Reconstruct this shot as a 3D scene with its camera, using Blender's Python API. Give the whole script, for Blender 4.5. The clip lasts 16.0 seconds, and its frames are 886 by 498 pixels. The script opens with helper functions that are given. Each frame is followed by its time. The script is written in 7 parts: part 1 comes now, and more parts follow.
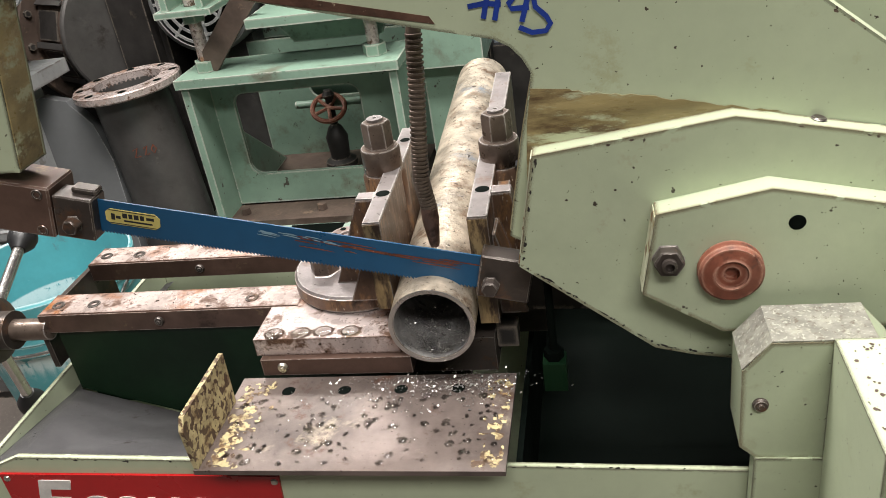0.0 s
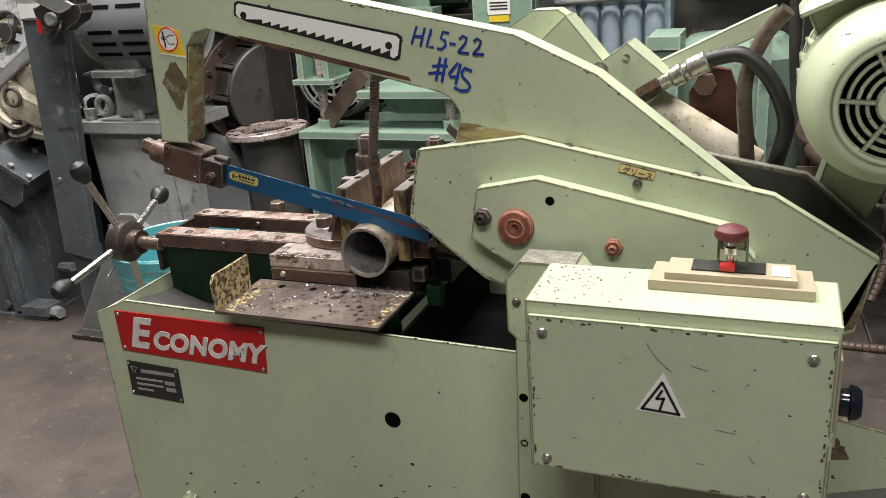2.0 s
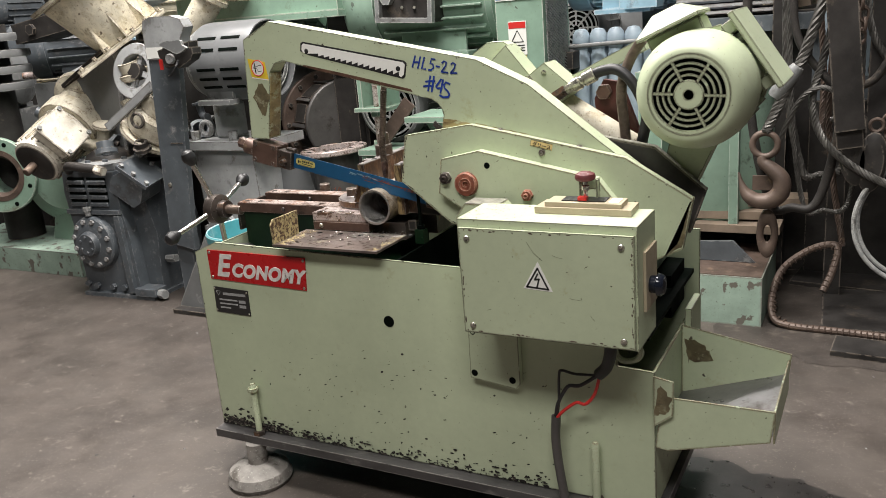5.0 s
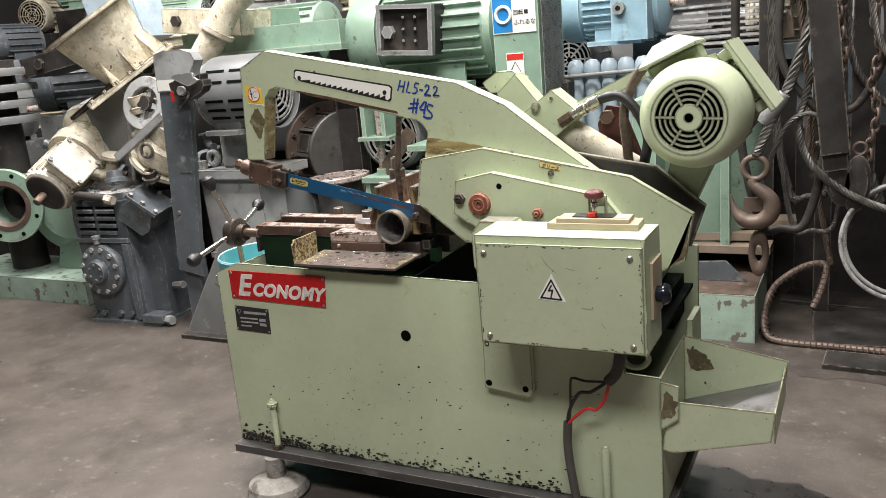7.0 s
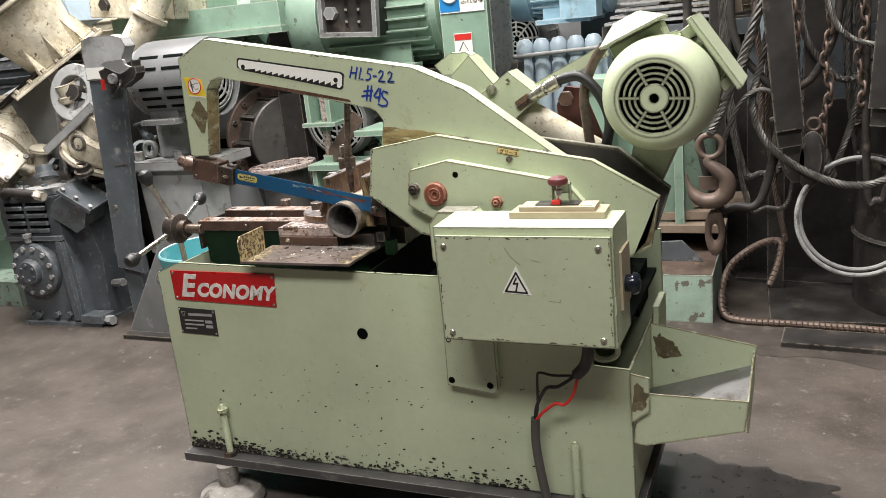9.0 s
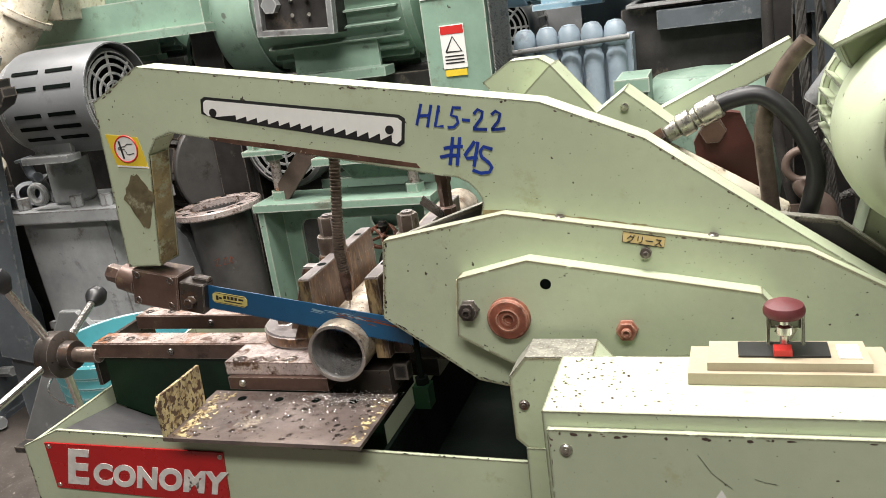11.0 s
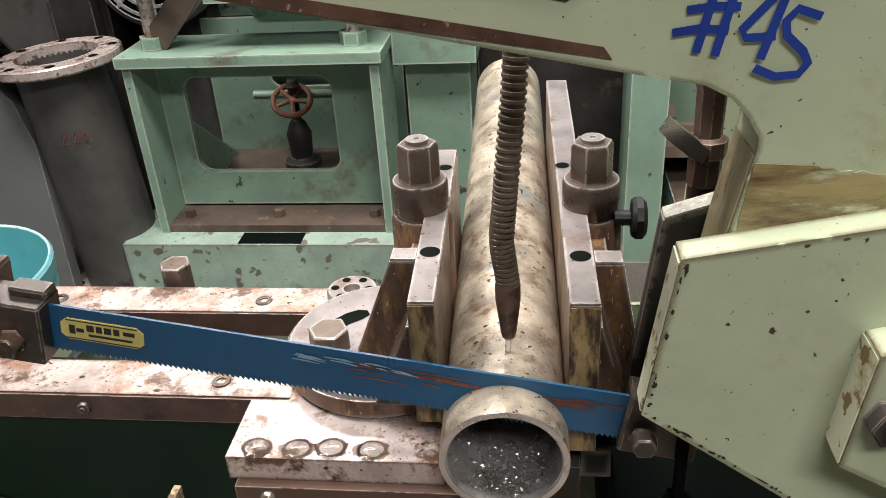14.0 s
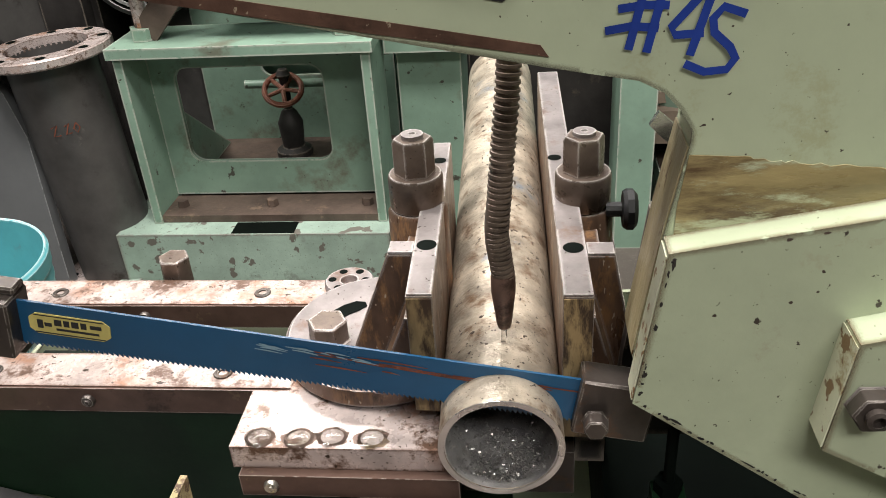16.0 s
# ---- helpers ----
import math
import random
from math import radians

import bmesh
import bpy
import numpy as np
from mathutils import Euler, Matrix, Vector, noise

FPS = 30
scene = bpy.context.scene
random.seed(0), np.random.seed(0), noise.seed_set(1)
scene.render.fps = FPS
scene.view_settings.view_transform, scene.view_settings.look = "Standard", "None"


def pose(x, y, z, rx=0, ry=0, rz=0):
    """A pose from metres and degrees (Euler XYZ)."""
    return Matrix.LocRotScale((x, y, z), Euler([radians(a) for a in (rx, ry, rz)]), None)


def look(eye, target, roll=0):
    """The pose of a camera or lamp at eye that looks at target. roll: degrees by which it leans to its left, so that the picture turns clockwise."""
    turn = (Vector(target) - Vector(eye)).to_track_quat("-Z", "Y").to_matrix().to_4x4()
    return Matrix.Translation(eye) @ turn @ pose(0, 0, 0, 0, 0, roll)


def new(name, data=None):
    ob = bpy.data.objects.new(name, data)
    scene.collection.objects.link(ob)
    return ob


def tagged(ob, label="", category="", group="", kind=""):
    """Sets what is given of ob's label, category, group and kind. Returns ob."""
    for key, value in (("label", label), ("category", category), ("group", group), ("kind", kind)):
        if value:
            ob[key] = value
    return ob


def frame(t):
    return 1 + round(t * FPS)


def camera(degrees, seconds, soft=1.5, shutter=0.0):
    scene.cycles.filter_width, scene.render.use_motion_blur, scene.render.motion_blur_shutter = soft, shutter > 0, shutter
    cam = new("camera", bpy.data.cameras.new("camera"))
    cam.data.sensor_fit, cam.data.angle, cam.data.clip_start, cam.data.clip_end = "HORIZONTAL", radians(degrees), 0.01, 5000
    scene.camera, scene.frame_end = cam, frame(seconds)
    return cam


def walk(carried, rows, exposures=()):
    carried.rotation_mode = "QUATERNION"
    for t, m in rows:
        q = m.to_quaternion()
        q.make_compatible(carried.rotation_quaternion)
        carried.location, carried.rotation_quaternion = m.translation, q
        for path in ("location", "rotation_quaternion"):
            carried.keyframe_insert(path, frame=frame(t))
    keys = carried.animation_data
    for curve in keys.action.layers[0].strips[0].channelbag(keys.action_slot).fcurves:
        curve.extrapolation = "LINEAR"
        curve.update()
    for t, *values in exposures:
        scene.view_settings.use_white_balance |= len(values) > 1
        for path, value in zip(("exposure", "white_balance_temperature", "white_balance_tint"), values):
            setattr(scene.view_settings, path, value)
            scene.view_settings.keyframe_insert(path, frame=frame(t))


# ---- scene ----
cam = camera(56.0, 16.0, 0.6)
PATH = [
    (0, (0.121, -0.571, 1.204), (-0.27, 1.143, 0.25), -9.1),
    (0.5, (0.248, -0.705, 1.216), (-0.23, 1.025, 0.334), -9.0),
    (1, (0.33, -0.821, 1.219), (-0.195, 0.93, 0.408), -7.3),
    (1.5, (0.433, -0.951, 1.218), (-0.139, 0.813, 0.47), -5.8),
    (2, (0.559, -1.043, 1.219), (-0.165, 0.688, 0.528), -4.4),
    (2.5, (0.714, -1.13, 1.203), (-0.149, 0.545, 0.533), -4.7),
    (3, (0.791, -1.21, 1.214), (-0.149, 0.432, 0.565), -5.4),
    (3.5, (0.86, -1.325, 1.207), (-0.078, 0.325, 0.576), -5.5),
    (4, (0.973, -1.416, 1.206), (0.044, 0.246, 0.596), -5.1),
    (4.2, (1.018, -1.438, 1.198), (0.087, 0.226, 0.596), -4.9),
    (6.5, (1.004, -1.676, 1.207), (0.112, 0.044, 0.712), -5.2),
    (7, (1.008, -1.671, 1.202), (0.111, 0.048, 0.712), -5.1),
    (7.5, (1.014, -1.666, 1.204), (0.113, 0.051, 0.714), -5.2),
    (8, (1.013, -1.667, 1.196), (0.111, 0.046, 0.695), -5.1),
    (8.5, (0.998, -1.651, 1.193), (0.142, 0.076, 0.657), -5.5),
    (8.7, (0.981, -1.638, 1.196), (0.163, 0.106, 0.656), -5.6),
    (10.8, (0.53, -0.934, 1.221), (-0.144, 0.864, 0.661), -7.7),
    (11, (0.465, -0.87, 1.208), (-0.176, 0.933, 0.626), -8.0),
    (11.5, (0.29, -0.683, 1.198), (-0.241, 1.124, 0.525), -7.7),
    (12, (0.137, -0.582, 1.186), (-0.275, 1.216, 0.412), -6.9),
    (12.5, (0.06, -0.47, 1.163), (-0.237, 1.302, 0.285), -4.9),
    (13, (0.027, -0.358, 1.151), (-0.227, 1.396, 0.226), -3.3),
    (13.5, (-0.004, -0.317, 1.147), (-0.253, 1.419, 0.185), -3.5),
    (14, (-0.029, -0.317, 1.141), (-0.265, 1.41, 0.16), -3.7),
    (14.5, (-0.031, -0.315, 1.142), (-0.247, 1.409, 0.151), -3.7),
    (15, (-0.029, -0.313, 1.142), (-0.224, 1.41, 0.145), -3.4),
    (15.5, (-0.029, -0.318, 1.146), (-0.222, 1.405, 0.148), -3.5),
    (16, (-0.031, -0.327, 1.153), (-0.246, 1.384, 0.141), -4.0),
]
walk(cam, [(t, look(eye, target, roll)) for t, eye, target, roll in PATH],
     [(0.0, -0.26), (1.0, -0.38), (4.0, -0.29), (6.5, 0.07), (8.7, 0.06), (11.0, -0.08), (12.5, -0.33), (16.0, -0.3)])

# ---------------------------------------------------------------- light
world = bpy.data.worlds.new("hall_air")
scene.world = world
world.use_nodes = True
world.node_tree.nodes["Background"].inputs[0].default_value = (0.85, 0.95, 1.0, 1)
world.node_tree.nodes["Background"].inputs[1].default_value = 0.018


def hall_lamp(x, y, z, sx, sy, watts, tint=(1.0, 0.955, 0.915)):
    """An unseen hanging light, strip or fill: an area lamp that shines down."""
    data = bpy.data.lights.new("overhead_light", "AREA")
    data.shape, data.size, data.size_y, data.energy, data.color = "RECTANGLE", sx, sy, watts, tint
    ob = new("overhead_light", data)
    ob.matrix_world = pose(x, y, z)
    return ob


hall_lamp(0.1, 0.0, 4.3, 2.4, 0.8, 300)
hall_lamp(-1.2, 4.0, 4.5, 3.0, 1.0, 260)
hall_lamp(-2.4, 0.9, 4.3, 2.4, 0.8, 285)
# Front fill with no known source, added to brighten the upright front faces.
hall_lamp(1.0, -2.6, 4.0, 2.6, 0.8, 190)


# ---------------------------------------------------------------- materials
def material(name, colour, rough=0.5, metal=0.0, chip=0.0, chip_colour=(0.05, 0.04, 0.03), chip_scale=25.0,
             blotch=0.15, blotch_scale=6.0, bump=0.1, bump_scale=120.0, stain=None, stain_amount=0.0, stain_scale=4.0,
             spread=0.0, edge=0.0, edge_colour=(0.06, 0.045, 0.03), edge_width=0.004, stretch=None, sheen=0.5,
             soil=None, speck=0.0, speck_colour=(0.05, 0.035, 0.025)):
    """Painted, bare or worn surface: two scales of colour, chips of another colour, stains, fine relief."""
    m = bpy.data.materials.new(name)
    m.use_nodes = True
    n, l = m.node_tree.nodes, m.node_tree.links
    shader = n["Principled BSDF"]
    shader.inputs["Metallic"].default_value = metal
    shader.inputs["Specular IOR Level"].default_value = sheen
    where = n.new("ShaderNodeTexCoord")
    point = where.outputs["Object"]
    if stretch:
        turn = n.new("ShaderNodeMapping")
        turn.inputs["Scale"].default_value = stretch
        l.new(point, turn.inputs["Vector"])
        point = turn.outputs["Vector"]

    def noise_of(scale, detail=6.0, rough_of=0.6):
        t = n.new("ShaderNodeTexNoise")
        t.inputs["Scale"].default_value, t.inputs["Detail"].default_value, t.inputs["Roughness"].default_value = scale, detail, rough_of
        l.new(point, t.inputs["Vector"])
        return t.outputs["Fac"]

    def ramp(value, a, b):
        r = n.new("ShaderNodeMapRange")
        r.inputs["From Min"].default_value, r.inputs["From Max"].default_value = a, b
        l.new(value, r.inputs["Value"])
        return r.outputs["Result"]

    def mix(fac, a, b):
        x = n.new("ShaderNodeMix")
        x.data_type = "RGBA"
        for sock, v in ((x.inputs["Factor"], fac), (x.inputs["A"], a), (x.inputs["B"], b)):
            if isinstance(v, (int, float)):
                sock.default_value = v
            elif isinstance(v, tuple):
                sock.default_value = (*v, 1)
            else:
                l.new(v, sock)
        return x.outputs["Result"]

    lo = tuple(c * (1 - blotch) for c in colour)
    hi = tuple(min(1, c * (1 + blotch * 0.7)) for c in colour)
    col = mix(ramp(noise_of(blotch_scale), 0.35, 0.65), lo, hi)
    fine = ramp(noise_of(blotch_scale * 14, 3), 0.3, 0.7)
    col = mix(fine, col, mix(0.12, col, tuple(c * 0.6 for c in colour)))
    rough_in = None
    if spread:
        info = n.new("ShaderNodeObjectInfo")
        col = mix(ramp(info.outputs["Random"], 0, 1 / spread), col, tuple(c * 0.55 for c in colour))
    if stain_amount:
        a = 0.72 - 0.3 * stain_amount
        col = mix(ramp(noise_of(stain_scale, 8, 0.7), a, a + 0.12), col, stain)
    if soil:
        tone, amount, size = soil
        a = 0.72 - 0.3 * amount
        col = mix(ramp(noise_of(size, 9, 0.75), a, a + 0.08), col, tone)
    if speck:
        a = 0.80 - 0.25 * speck
        col = mix(ramp(noise_of(150, 2, 0.5), a, a + 0.02), col, speck_colour)
        col = mix(ramp(noise_of(310, 2, 0.5), a, a + 0.02), col, speck_colour)
    if chip:
        a = 0.78 - 0.3 * chip
        mask = ramp(noise_of(chip_scale, 5, 0.55), a, a + 0.015)
        col = mix(mask, col, chip_colour)
    if edge:
        soft = n.new("ShaderNodeBevel")
        soft.samples = 4
        soft.inputs["Radius"].default_value = edge_width
        geo = n.new("ShaderNodeNewGeometry")
        dot = n.new("ShaderNodeVectorMath")
        dot.operation = "DOT_PRODUCT"
        l.new(soft.outputs["Normal"], dot.inputs[0])
        l.new(geo.outputs["Normal"], dot.inputs[1])
        rim = ramp(dot.outputs["Value"], 0.985, 0.93)
        gaps = ramp(noise_of(38, 5, 0.65), 0.62 - 0.25 * edge, 0.66 - 0.25 * edge)
        both = n.new("ShaderNodeMath")
        both.operation = "MULTIPLY"
        l.new(rim, both.inputs[0])
        l.new(gaps, both.inputs[1])
        col = mix(both.outputs["Value"], col, edge_colour)
    l.new(col, shader.inputs["Base Color"])
    rr = ramp(noise_of(blotch_scale * 2.3), 0.2, 0.8)
    sc = n.new("ShaderNodeMapRange")
    sc.inputs["To Min"].default_value, sc.inputs["To Max"].default_value = max(0.03, rough - 0.12), min(1, rough + 0.12)
    l.new(rr, sc.inputs["Value"])
    l.new(sc.outputs["Result"], shader.inputs["Roughness"])
    if bump:
        b = n.new("ShaderNodeBump")
        b.inputs["Strength"].default_value, b.inputs["Distance"].default_value = bump, 0.002
        l.new(noise_of(bump_scale, 4), b.inputs["Height"])
        l.new(b.outputs["Normal"], shader.inputs["Normal"])
    return m


PALE = material("pale_green_enamel", (0.462, 0.52, 0.36), 0.42, chip=0.2, chip_scale=45, blotch=0.08, blotch_scale=4, bump=0.07, stain=(0.36, 0.37, 0.26), stain_amount=0.36, stain_scale=5, edge=1.05, edge_width=0.005, soil=((0.39, 0.41, 0.26), 0.4, 14), speck=0.26)
PALE_WORN = material("pale_green_enamel_worn", (0.462, 0.52, 0.36), 0.45, chip=0.27, chip_scale=50, blotch=0.09, blotch_scale=5, bump=0.1, stain=(0.34, 0.33, 0.21), stain_amount=0.42, stain_scale=8, edge=1.0, edge_colour=(0.11, 0.065, 0.03), edge_width=0.007, soil=((0.39, 0.40, 0.28), 0.35, 16), speck=0.24)
GREASY = material("oily_brown_paint", (0.31, 0.245, 0.115), 0.3, stretch=(0.35, 1, 1.6), blotch=0.4, blotch_scale=18, bump=0.25, stain=(0.1, 0.062, 0.03), stain_amount=0.75, stain_scale=12, soil=((0.43, 0.45, 0.3), 0.58, 26))
# Near-black: shade of the sump, tank, holes and gaps is put into this colour.
INSIDE = material("dark_green_inside_shade", (0.0022, 0.004, 0.003), 0.7, blotch=0.3, bump=0.1, sheen=0.05)
DGREEN = material("dark_green_paint", (0.006, 0.022, 0.009), 0.4, blotch=0.4, blotch_scale=8, bump=0.1, stain=(0.003, 0.004, 0.003), stain_amount=0.6, sheen=0.25)
RUSTBAR = material("rust_stained_bar_top", (0.48, 0.395, 0.36), 0.3, 0.3, blotch=0.35, blotch_scale=26, bump=0.2, stain=(0.3, 0.115, 0.04), stain_amount=0.78, stain_scale=9, soil=((0.12, 0.07, 0.05), 0.72, 30), speck=0.45, edge=1.0, edge_colour=(0.14, 0.08, 0.055))
STEEL = material("worn_bare_steel", (0.6, 0.51, 0.48), 0.28, 0.3, blotch=0.3, blotch_scale=24, bump=0.16, stain=(0.36, 0.145, 0.05), stain_amount=0.66, stain_scale=7, soil=((0.13, 0.075, 0.05), 0.66, 24), speck=0.4, edge=1.0, edge_colour=(0.14, 0.08, 0.055))
DARKSTEEL = material("dark_oily_steel", (0.08, 0.066, 0.058), 0.34, 0.5, blotch=0.4, blotch_scale=18, bump=0.18, stain=(0.15, 0.08, 0.045), stain_amount=0.6, stain_scale=22, edge=0.7, edge_colour=(0.36, 0.33, 0.3), edge_width=0.0013)
BROWNSTEEL = material("brown_varnished_casting", (0.13, 0.08, 0.062), 0.36, 0.35, blotch=0.35, blotch_scale=16, bump=0.14, stain=(0.3, 0.22, 0.13), stain_amount=0.4, stain_scale=30, soil=((0.05, 0.03, 0.024), 0.45, 14), edge=0.75, edge_colour=(0.4, 0.34, 0.3), edge_width=0.0015)
JAW = material("oily_jaw_casting", (0.115, 0.068, 0.044), 0.34, 0.2, blotch=0.5, blotch_scale=34, bump=0.4, bump_scale=90, stain=(0.22, 0.12, 0.055), stain_amount=0.7, stain_scale=75, soil=((0.05, 0.03, 0.02), 0.5, 50), stretch=(1, 1, 0.35), speck=0.4, speck_colour=(0.4, 0.34, 0.26), edge=0.9, edge_colour=(0.35, 0.32, 0.3), edge_width=0.003)
JAWEND = material("tan_jaw_end", (0.3, 0.215, 0.105), 0.4, 0.1, blotch=0.4, blotch_scale=50, bump=0.3, stain=(0.05, 0.03, 0.018), stain_amount=0.9, stain_scale=70, stretch=(1, 1, 0.3))
JAWTOP = material("worn_jaw_top", (0.25, 0.222, 0.215), 0.42, 0.5, blotch=0.28, blotch_scale=25, bump=0.16, stain=(0.16, 0.1, 0.075), stain_amount=0.55, stain_scale=24, speck=0.35, edge=0.8, edge_colour=(0.5, 0.47, 0.45), edge_width=0.003)
TRAY = material("wet_steel_tray", (0.17, 0.135, 0.12), 0.36, 0.4, blotch=0.45, blotch_scale=11, bump=0.2, bump_scale=60, stain=(0.42, 0.36, 0.26), stain_amount=0.36, stain_scale=14, soil=((0.09, 0.045, 0.03), 0.5, 20), speck=0.3)
EAR = material("flaking_cream_paint", (0.48, 0.41, 0.22), 0.45, chip=0.86, chip_colour=(0.085, 0.05, 0.03), chip_scale=130, blotch=0.3, blotch_scale=30, bump=0.3, stain=(0.14, 0.085, 0.045), stain_amount=0.75, stain_scale=55, soil=((0.26, 0.17, 0.08), 0.55, 80))
PIPE = material("galvanised_scaly_pipe", (0.46, 0.395, 0.31), 0.34, 0.35, blotch=0.5, blotch_scale=30, bump=0.6, bump_scale=150, stain=(0.16, 0.1, 0.06), stain_amount=0.62, stain_scale=36, soil=((0.22, 0.25, 0.28), 0.42, 8), speck=0.5)
CUT = material("fresh_cut_edge", (0.55, 0.54, 0.52), 0.3, 0.9, blotch=0.1, bump=0.05)
BLUE = material("blue_blade_paint", (0.012, 0.085, 0.19), 0.35, chip=0.2, chip_colour=(0.25, 0.07, 0.04), chip_scale=9, blotch=0.15, blotch_scale=5, bump=0.05)
PAD = material("wet_sheet_metal", (0.25, 0.245, 0.25), 0.34, 0.6, blotch=0.3, blotch_scale=6, bump=0.06, stain=(0.07, 0.055, 0.05), stain_amount=0.5, soil=((0.12, 0.1, 0.09), 0.4, 18))
BLACK = material("black_rubber", (0.015, 0.015, 0.016), 0.45, blotch=0.2, bump=0.08)
WHITE = material("white_sticker", (0.78, 0.78, 0.74), 0.4, blotch=0.04, bump=0)
INK = material("black_print", (0.02, 0.02, 0.02), 0.45, blotch=0.05, bump=0)
YELLOW = material("yellow_sticker", (0.72, 0.52, 0.04), 0.4, blotch=0.05, bump=0)
ORANGE = material("orange_yellow_label", (0.72, 0.55, 0.25), 0.4, blotch=0.1, bump=0)
LEMON = material("lemon_blade_label", (0.62, 0.53, 0.17), 0.4, blotch=0.15, blotch_scale=30, bump=0, soil=((0.3, 0.27, 0.12), 0.4, 60))
RED = material("red_sticker", (0.55, 0.03, 0.025), 0.4, blotch=0.06, bump=0)
REDPLATE = material("red_enamel_plate", (0.44, 0.009, 0.011), 0.3, blotch=0.1, blotch_scale=10, bump=0.03)
SILVER = material("worn_silver_letters", (0.74, 0.72, 0.68), 0.4, 0.15, blotch=0.2, blotch_scale=40, bump=0.05)
MARKER = material("blue_marker_ink", (0.012, 0.04, 0.26), 0.4, blotch=0.25, blotch_scale=25, bump=0)
RUST = material("rust_red_casting", (0.21, 0.064, 0.036), 0.55, 0.1, blotch=0.4, blotch_scale=35, bump=0.28, stain=(0.38, 0.21, 0.14), stain_amount=0.4, stain_scale=40, soil=((0.075, 0.032, 0.024), 0.55, 30), edge=0.9, edge_colour=(0.45, 0.25, 0.18), edge_width=0.004)
REDKNOB = material("faded_red_plastic", (0.11, 0.022, 0.025), 0.5, blotch=0.25, blotch_scale=30, bump=0.08, soil=((0.1, 0.04, 0.035), 0.5, 40))
BEIGE = material("beige_plastic", (0.4, 0.34, 0.24), 0.45, blotch=0.1, blotch_scale=20, bump=0.04)
CHROME = material("dull_chrome", (0.6, 0.58, 0.55), 0.22, 0.95, blotch=0.15, blotch_scale=30, bump=0.04)
ZINC = material("zinc_screw", (0.5, 0.48, 0.42), 0.3, 0.9, blotch=0.2, blotch_scale=60, bump=0.05)
BUCKET = material("turquoise_bucket", (0.1, 0.38, 0.42), 0.4, blotch=0.15, blotch_scale=7, bump=0.08, stain=(0.36, 0.56, 0.58), stain_amount=0.4, stain_scale=9, soil=((0.12, 0.24, 0.25), 0.4, 12), edge=0.9, edge_colour=(0.62, 0.75, 0.76), edge_width=0.006)
MAROON = material("maroon_casting", (0.09, 0.028, 0.022), 0.4, blotch=0.2, bump=0.08)
FLOOR = material("oily_concrete", (0.08, 0.067, 0.058), 0.5, blotch=0.3, blotch_scale=3.2, bump=0.3, bump_scale=40, stain=(0.05, 0.041, 0.035), stain_amount=0.68, stain_scale=2.1, chip=0.24, chip_scale=26, chip_colour=(0.2, 0.175, 0.15), soil=((0.15, 0.13, 0.112), 0.46, 19), speck=0.5, speck_colour=(0.19, 0.165, 0.14))
WALL = material("grey_hall_wall", (0.055, 0.055, 0.053), 0.8, blotch=0.2, blotch_scale=1, bump=0.1)
MINT = material("mint_green_machine_paint", (0.215, 0.325, 0.25), 0.45, chip=0.36, chip_colour=(0.06, 0.06, 0.045), chip_scale=34, blotch=0.18, blotch_scale=5, bump=0.14, stain=(0.14, 0.15, 0.11), stain_amount=0.55, stain_scale=6, soil=((0.17, 0.24, 0.18), 0.45, 15), edge=0.9, edge_colour=(0.5, 0.5, 0.44), edge_width=0.008, speck=0.25)
SEA = material("sea_green_motor_paint", (0.225, 0.325, 0.255), 0.4, chip=0.3, chip_colour=(0.1, 0.12, 0.1), chip_scale=26, blotch=0.18, blotch_scale=4, bump=0.12, stain=(0.36, 0.42, 0.36), stain_amount=0.5, stain_scale=4, soil=((0.1, 0.135, 0.105), 0.5, 9), edge=0.8, edge_colour=(0.4, 0.45, 0.4), edge_width=0.008)
SKY = material("light_blue_paint", (0.24, 0.38, 0.46), 0.45, blotch=0.2, blotch_scale=5, bump=0.1, stain=(0.1, 0.1, 0.1), stain_amount=0.4, soil=((0.36, 0.44, 0.48), 0.4, 9), edge=0.8, edge_colour=(0.45, 0.5, 0.52), edge_width=0.01)
SLATE = material("blue_grey_paint", (0.09, 0.103, 0.115), 0.42, chip=0.22, chip_colour=(0.26, 0.26, 0.26), chip_scale=16, blotch=0.3, blotch_scale=5, bump=0.2, stain=(0.035, 0.032, 0.03), stain_amount=0.6, soil=((0.17, 0.175, 0.18), 0.55, 16), edge=0.55, edge_colour=(0.22, 0.23, 0.24), edge_width=0.008)
GREY = material("grey_machine_paint", (0.19, 0.195, 0.195), 0.45, chip=0.25, chip_scale=15, blotch=0.2, blotch_scale=5, bump=0.14, stain=(0.06, 0.055, 0.05), stain_amount=0.55, soil=((0.34, 0.34, 0.33), 0.4, 11), edge=0.8, edge_colour=(0.4, 0.4, 0.38), edge_width=0.008)
LGREY = material("dusty_light_grey", (0.36, 0.37, 0.37), 0.55, blotch=0.25, blotch_scale=6, bump=0.16, stain=(0.1, 0.1, 0.1), stain_amount=0.5, stain_scale=7, soil=((0.2, 0.19, 0.17), 0.5, 14), edge=0.8, edge_colour=(0.12, 0.1, 0.09), edge_width=0.01)
CREAM = material("flaking_cream_casting", (0.62, 0.575, 0.46), 0.55, chip=0.34, chip_colour=(0.13, 0.1, 0.07), chip_scale=30, blotch=0.3, blotch_scale=9, bump=0.25, stain=(0.4, 0.35, 0.25), stain_amount=0.7, stain_scale=13, speck=0.4, soil=((0.24, 0.19, 0.13), 0.52, 34), edge=0.9, edge_colour=(0.1, 0.07, 0.045), edge_width=0.012)
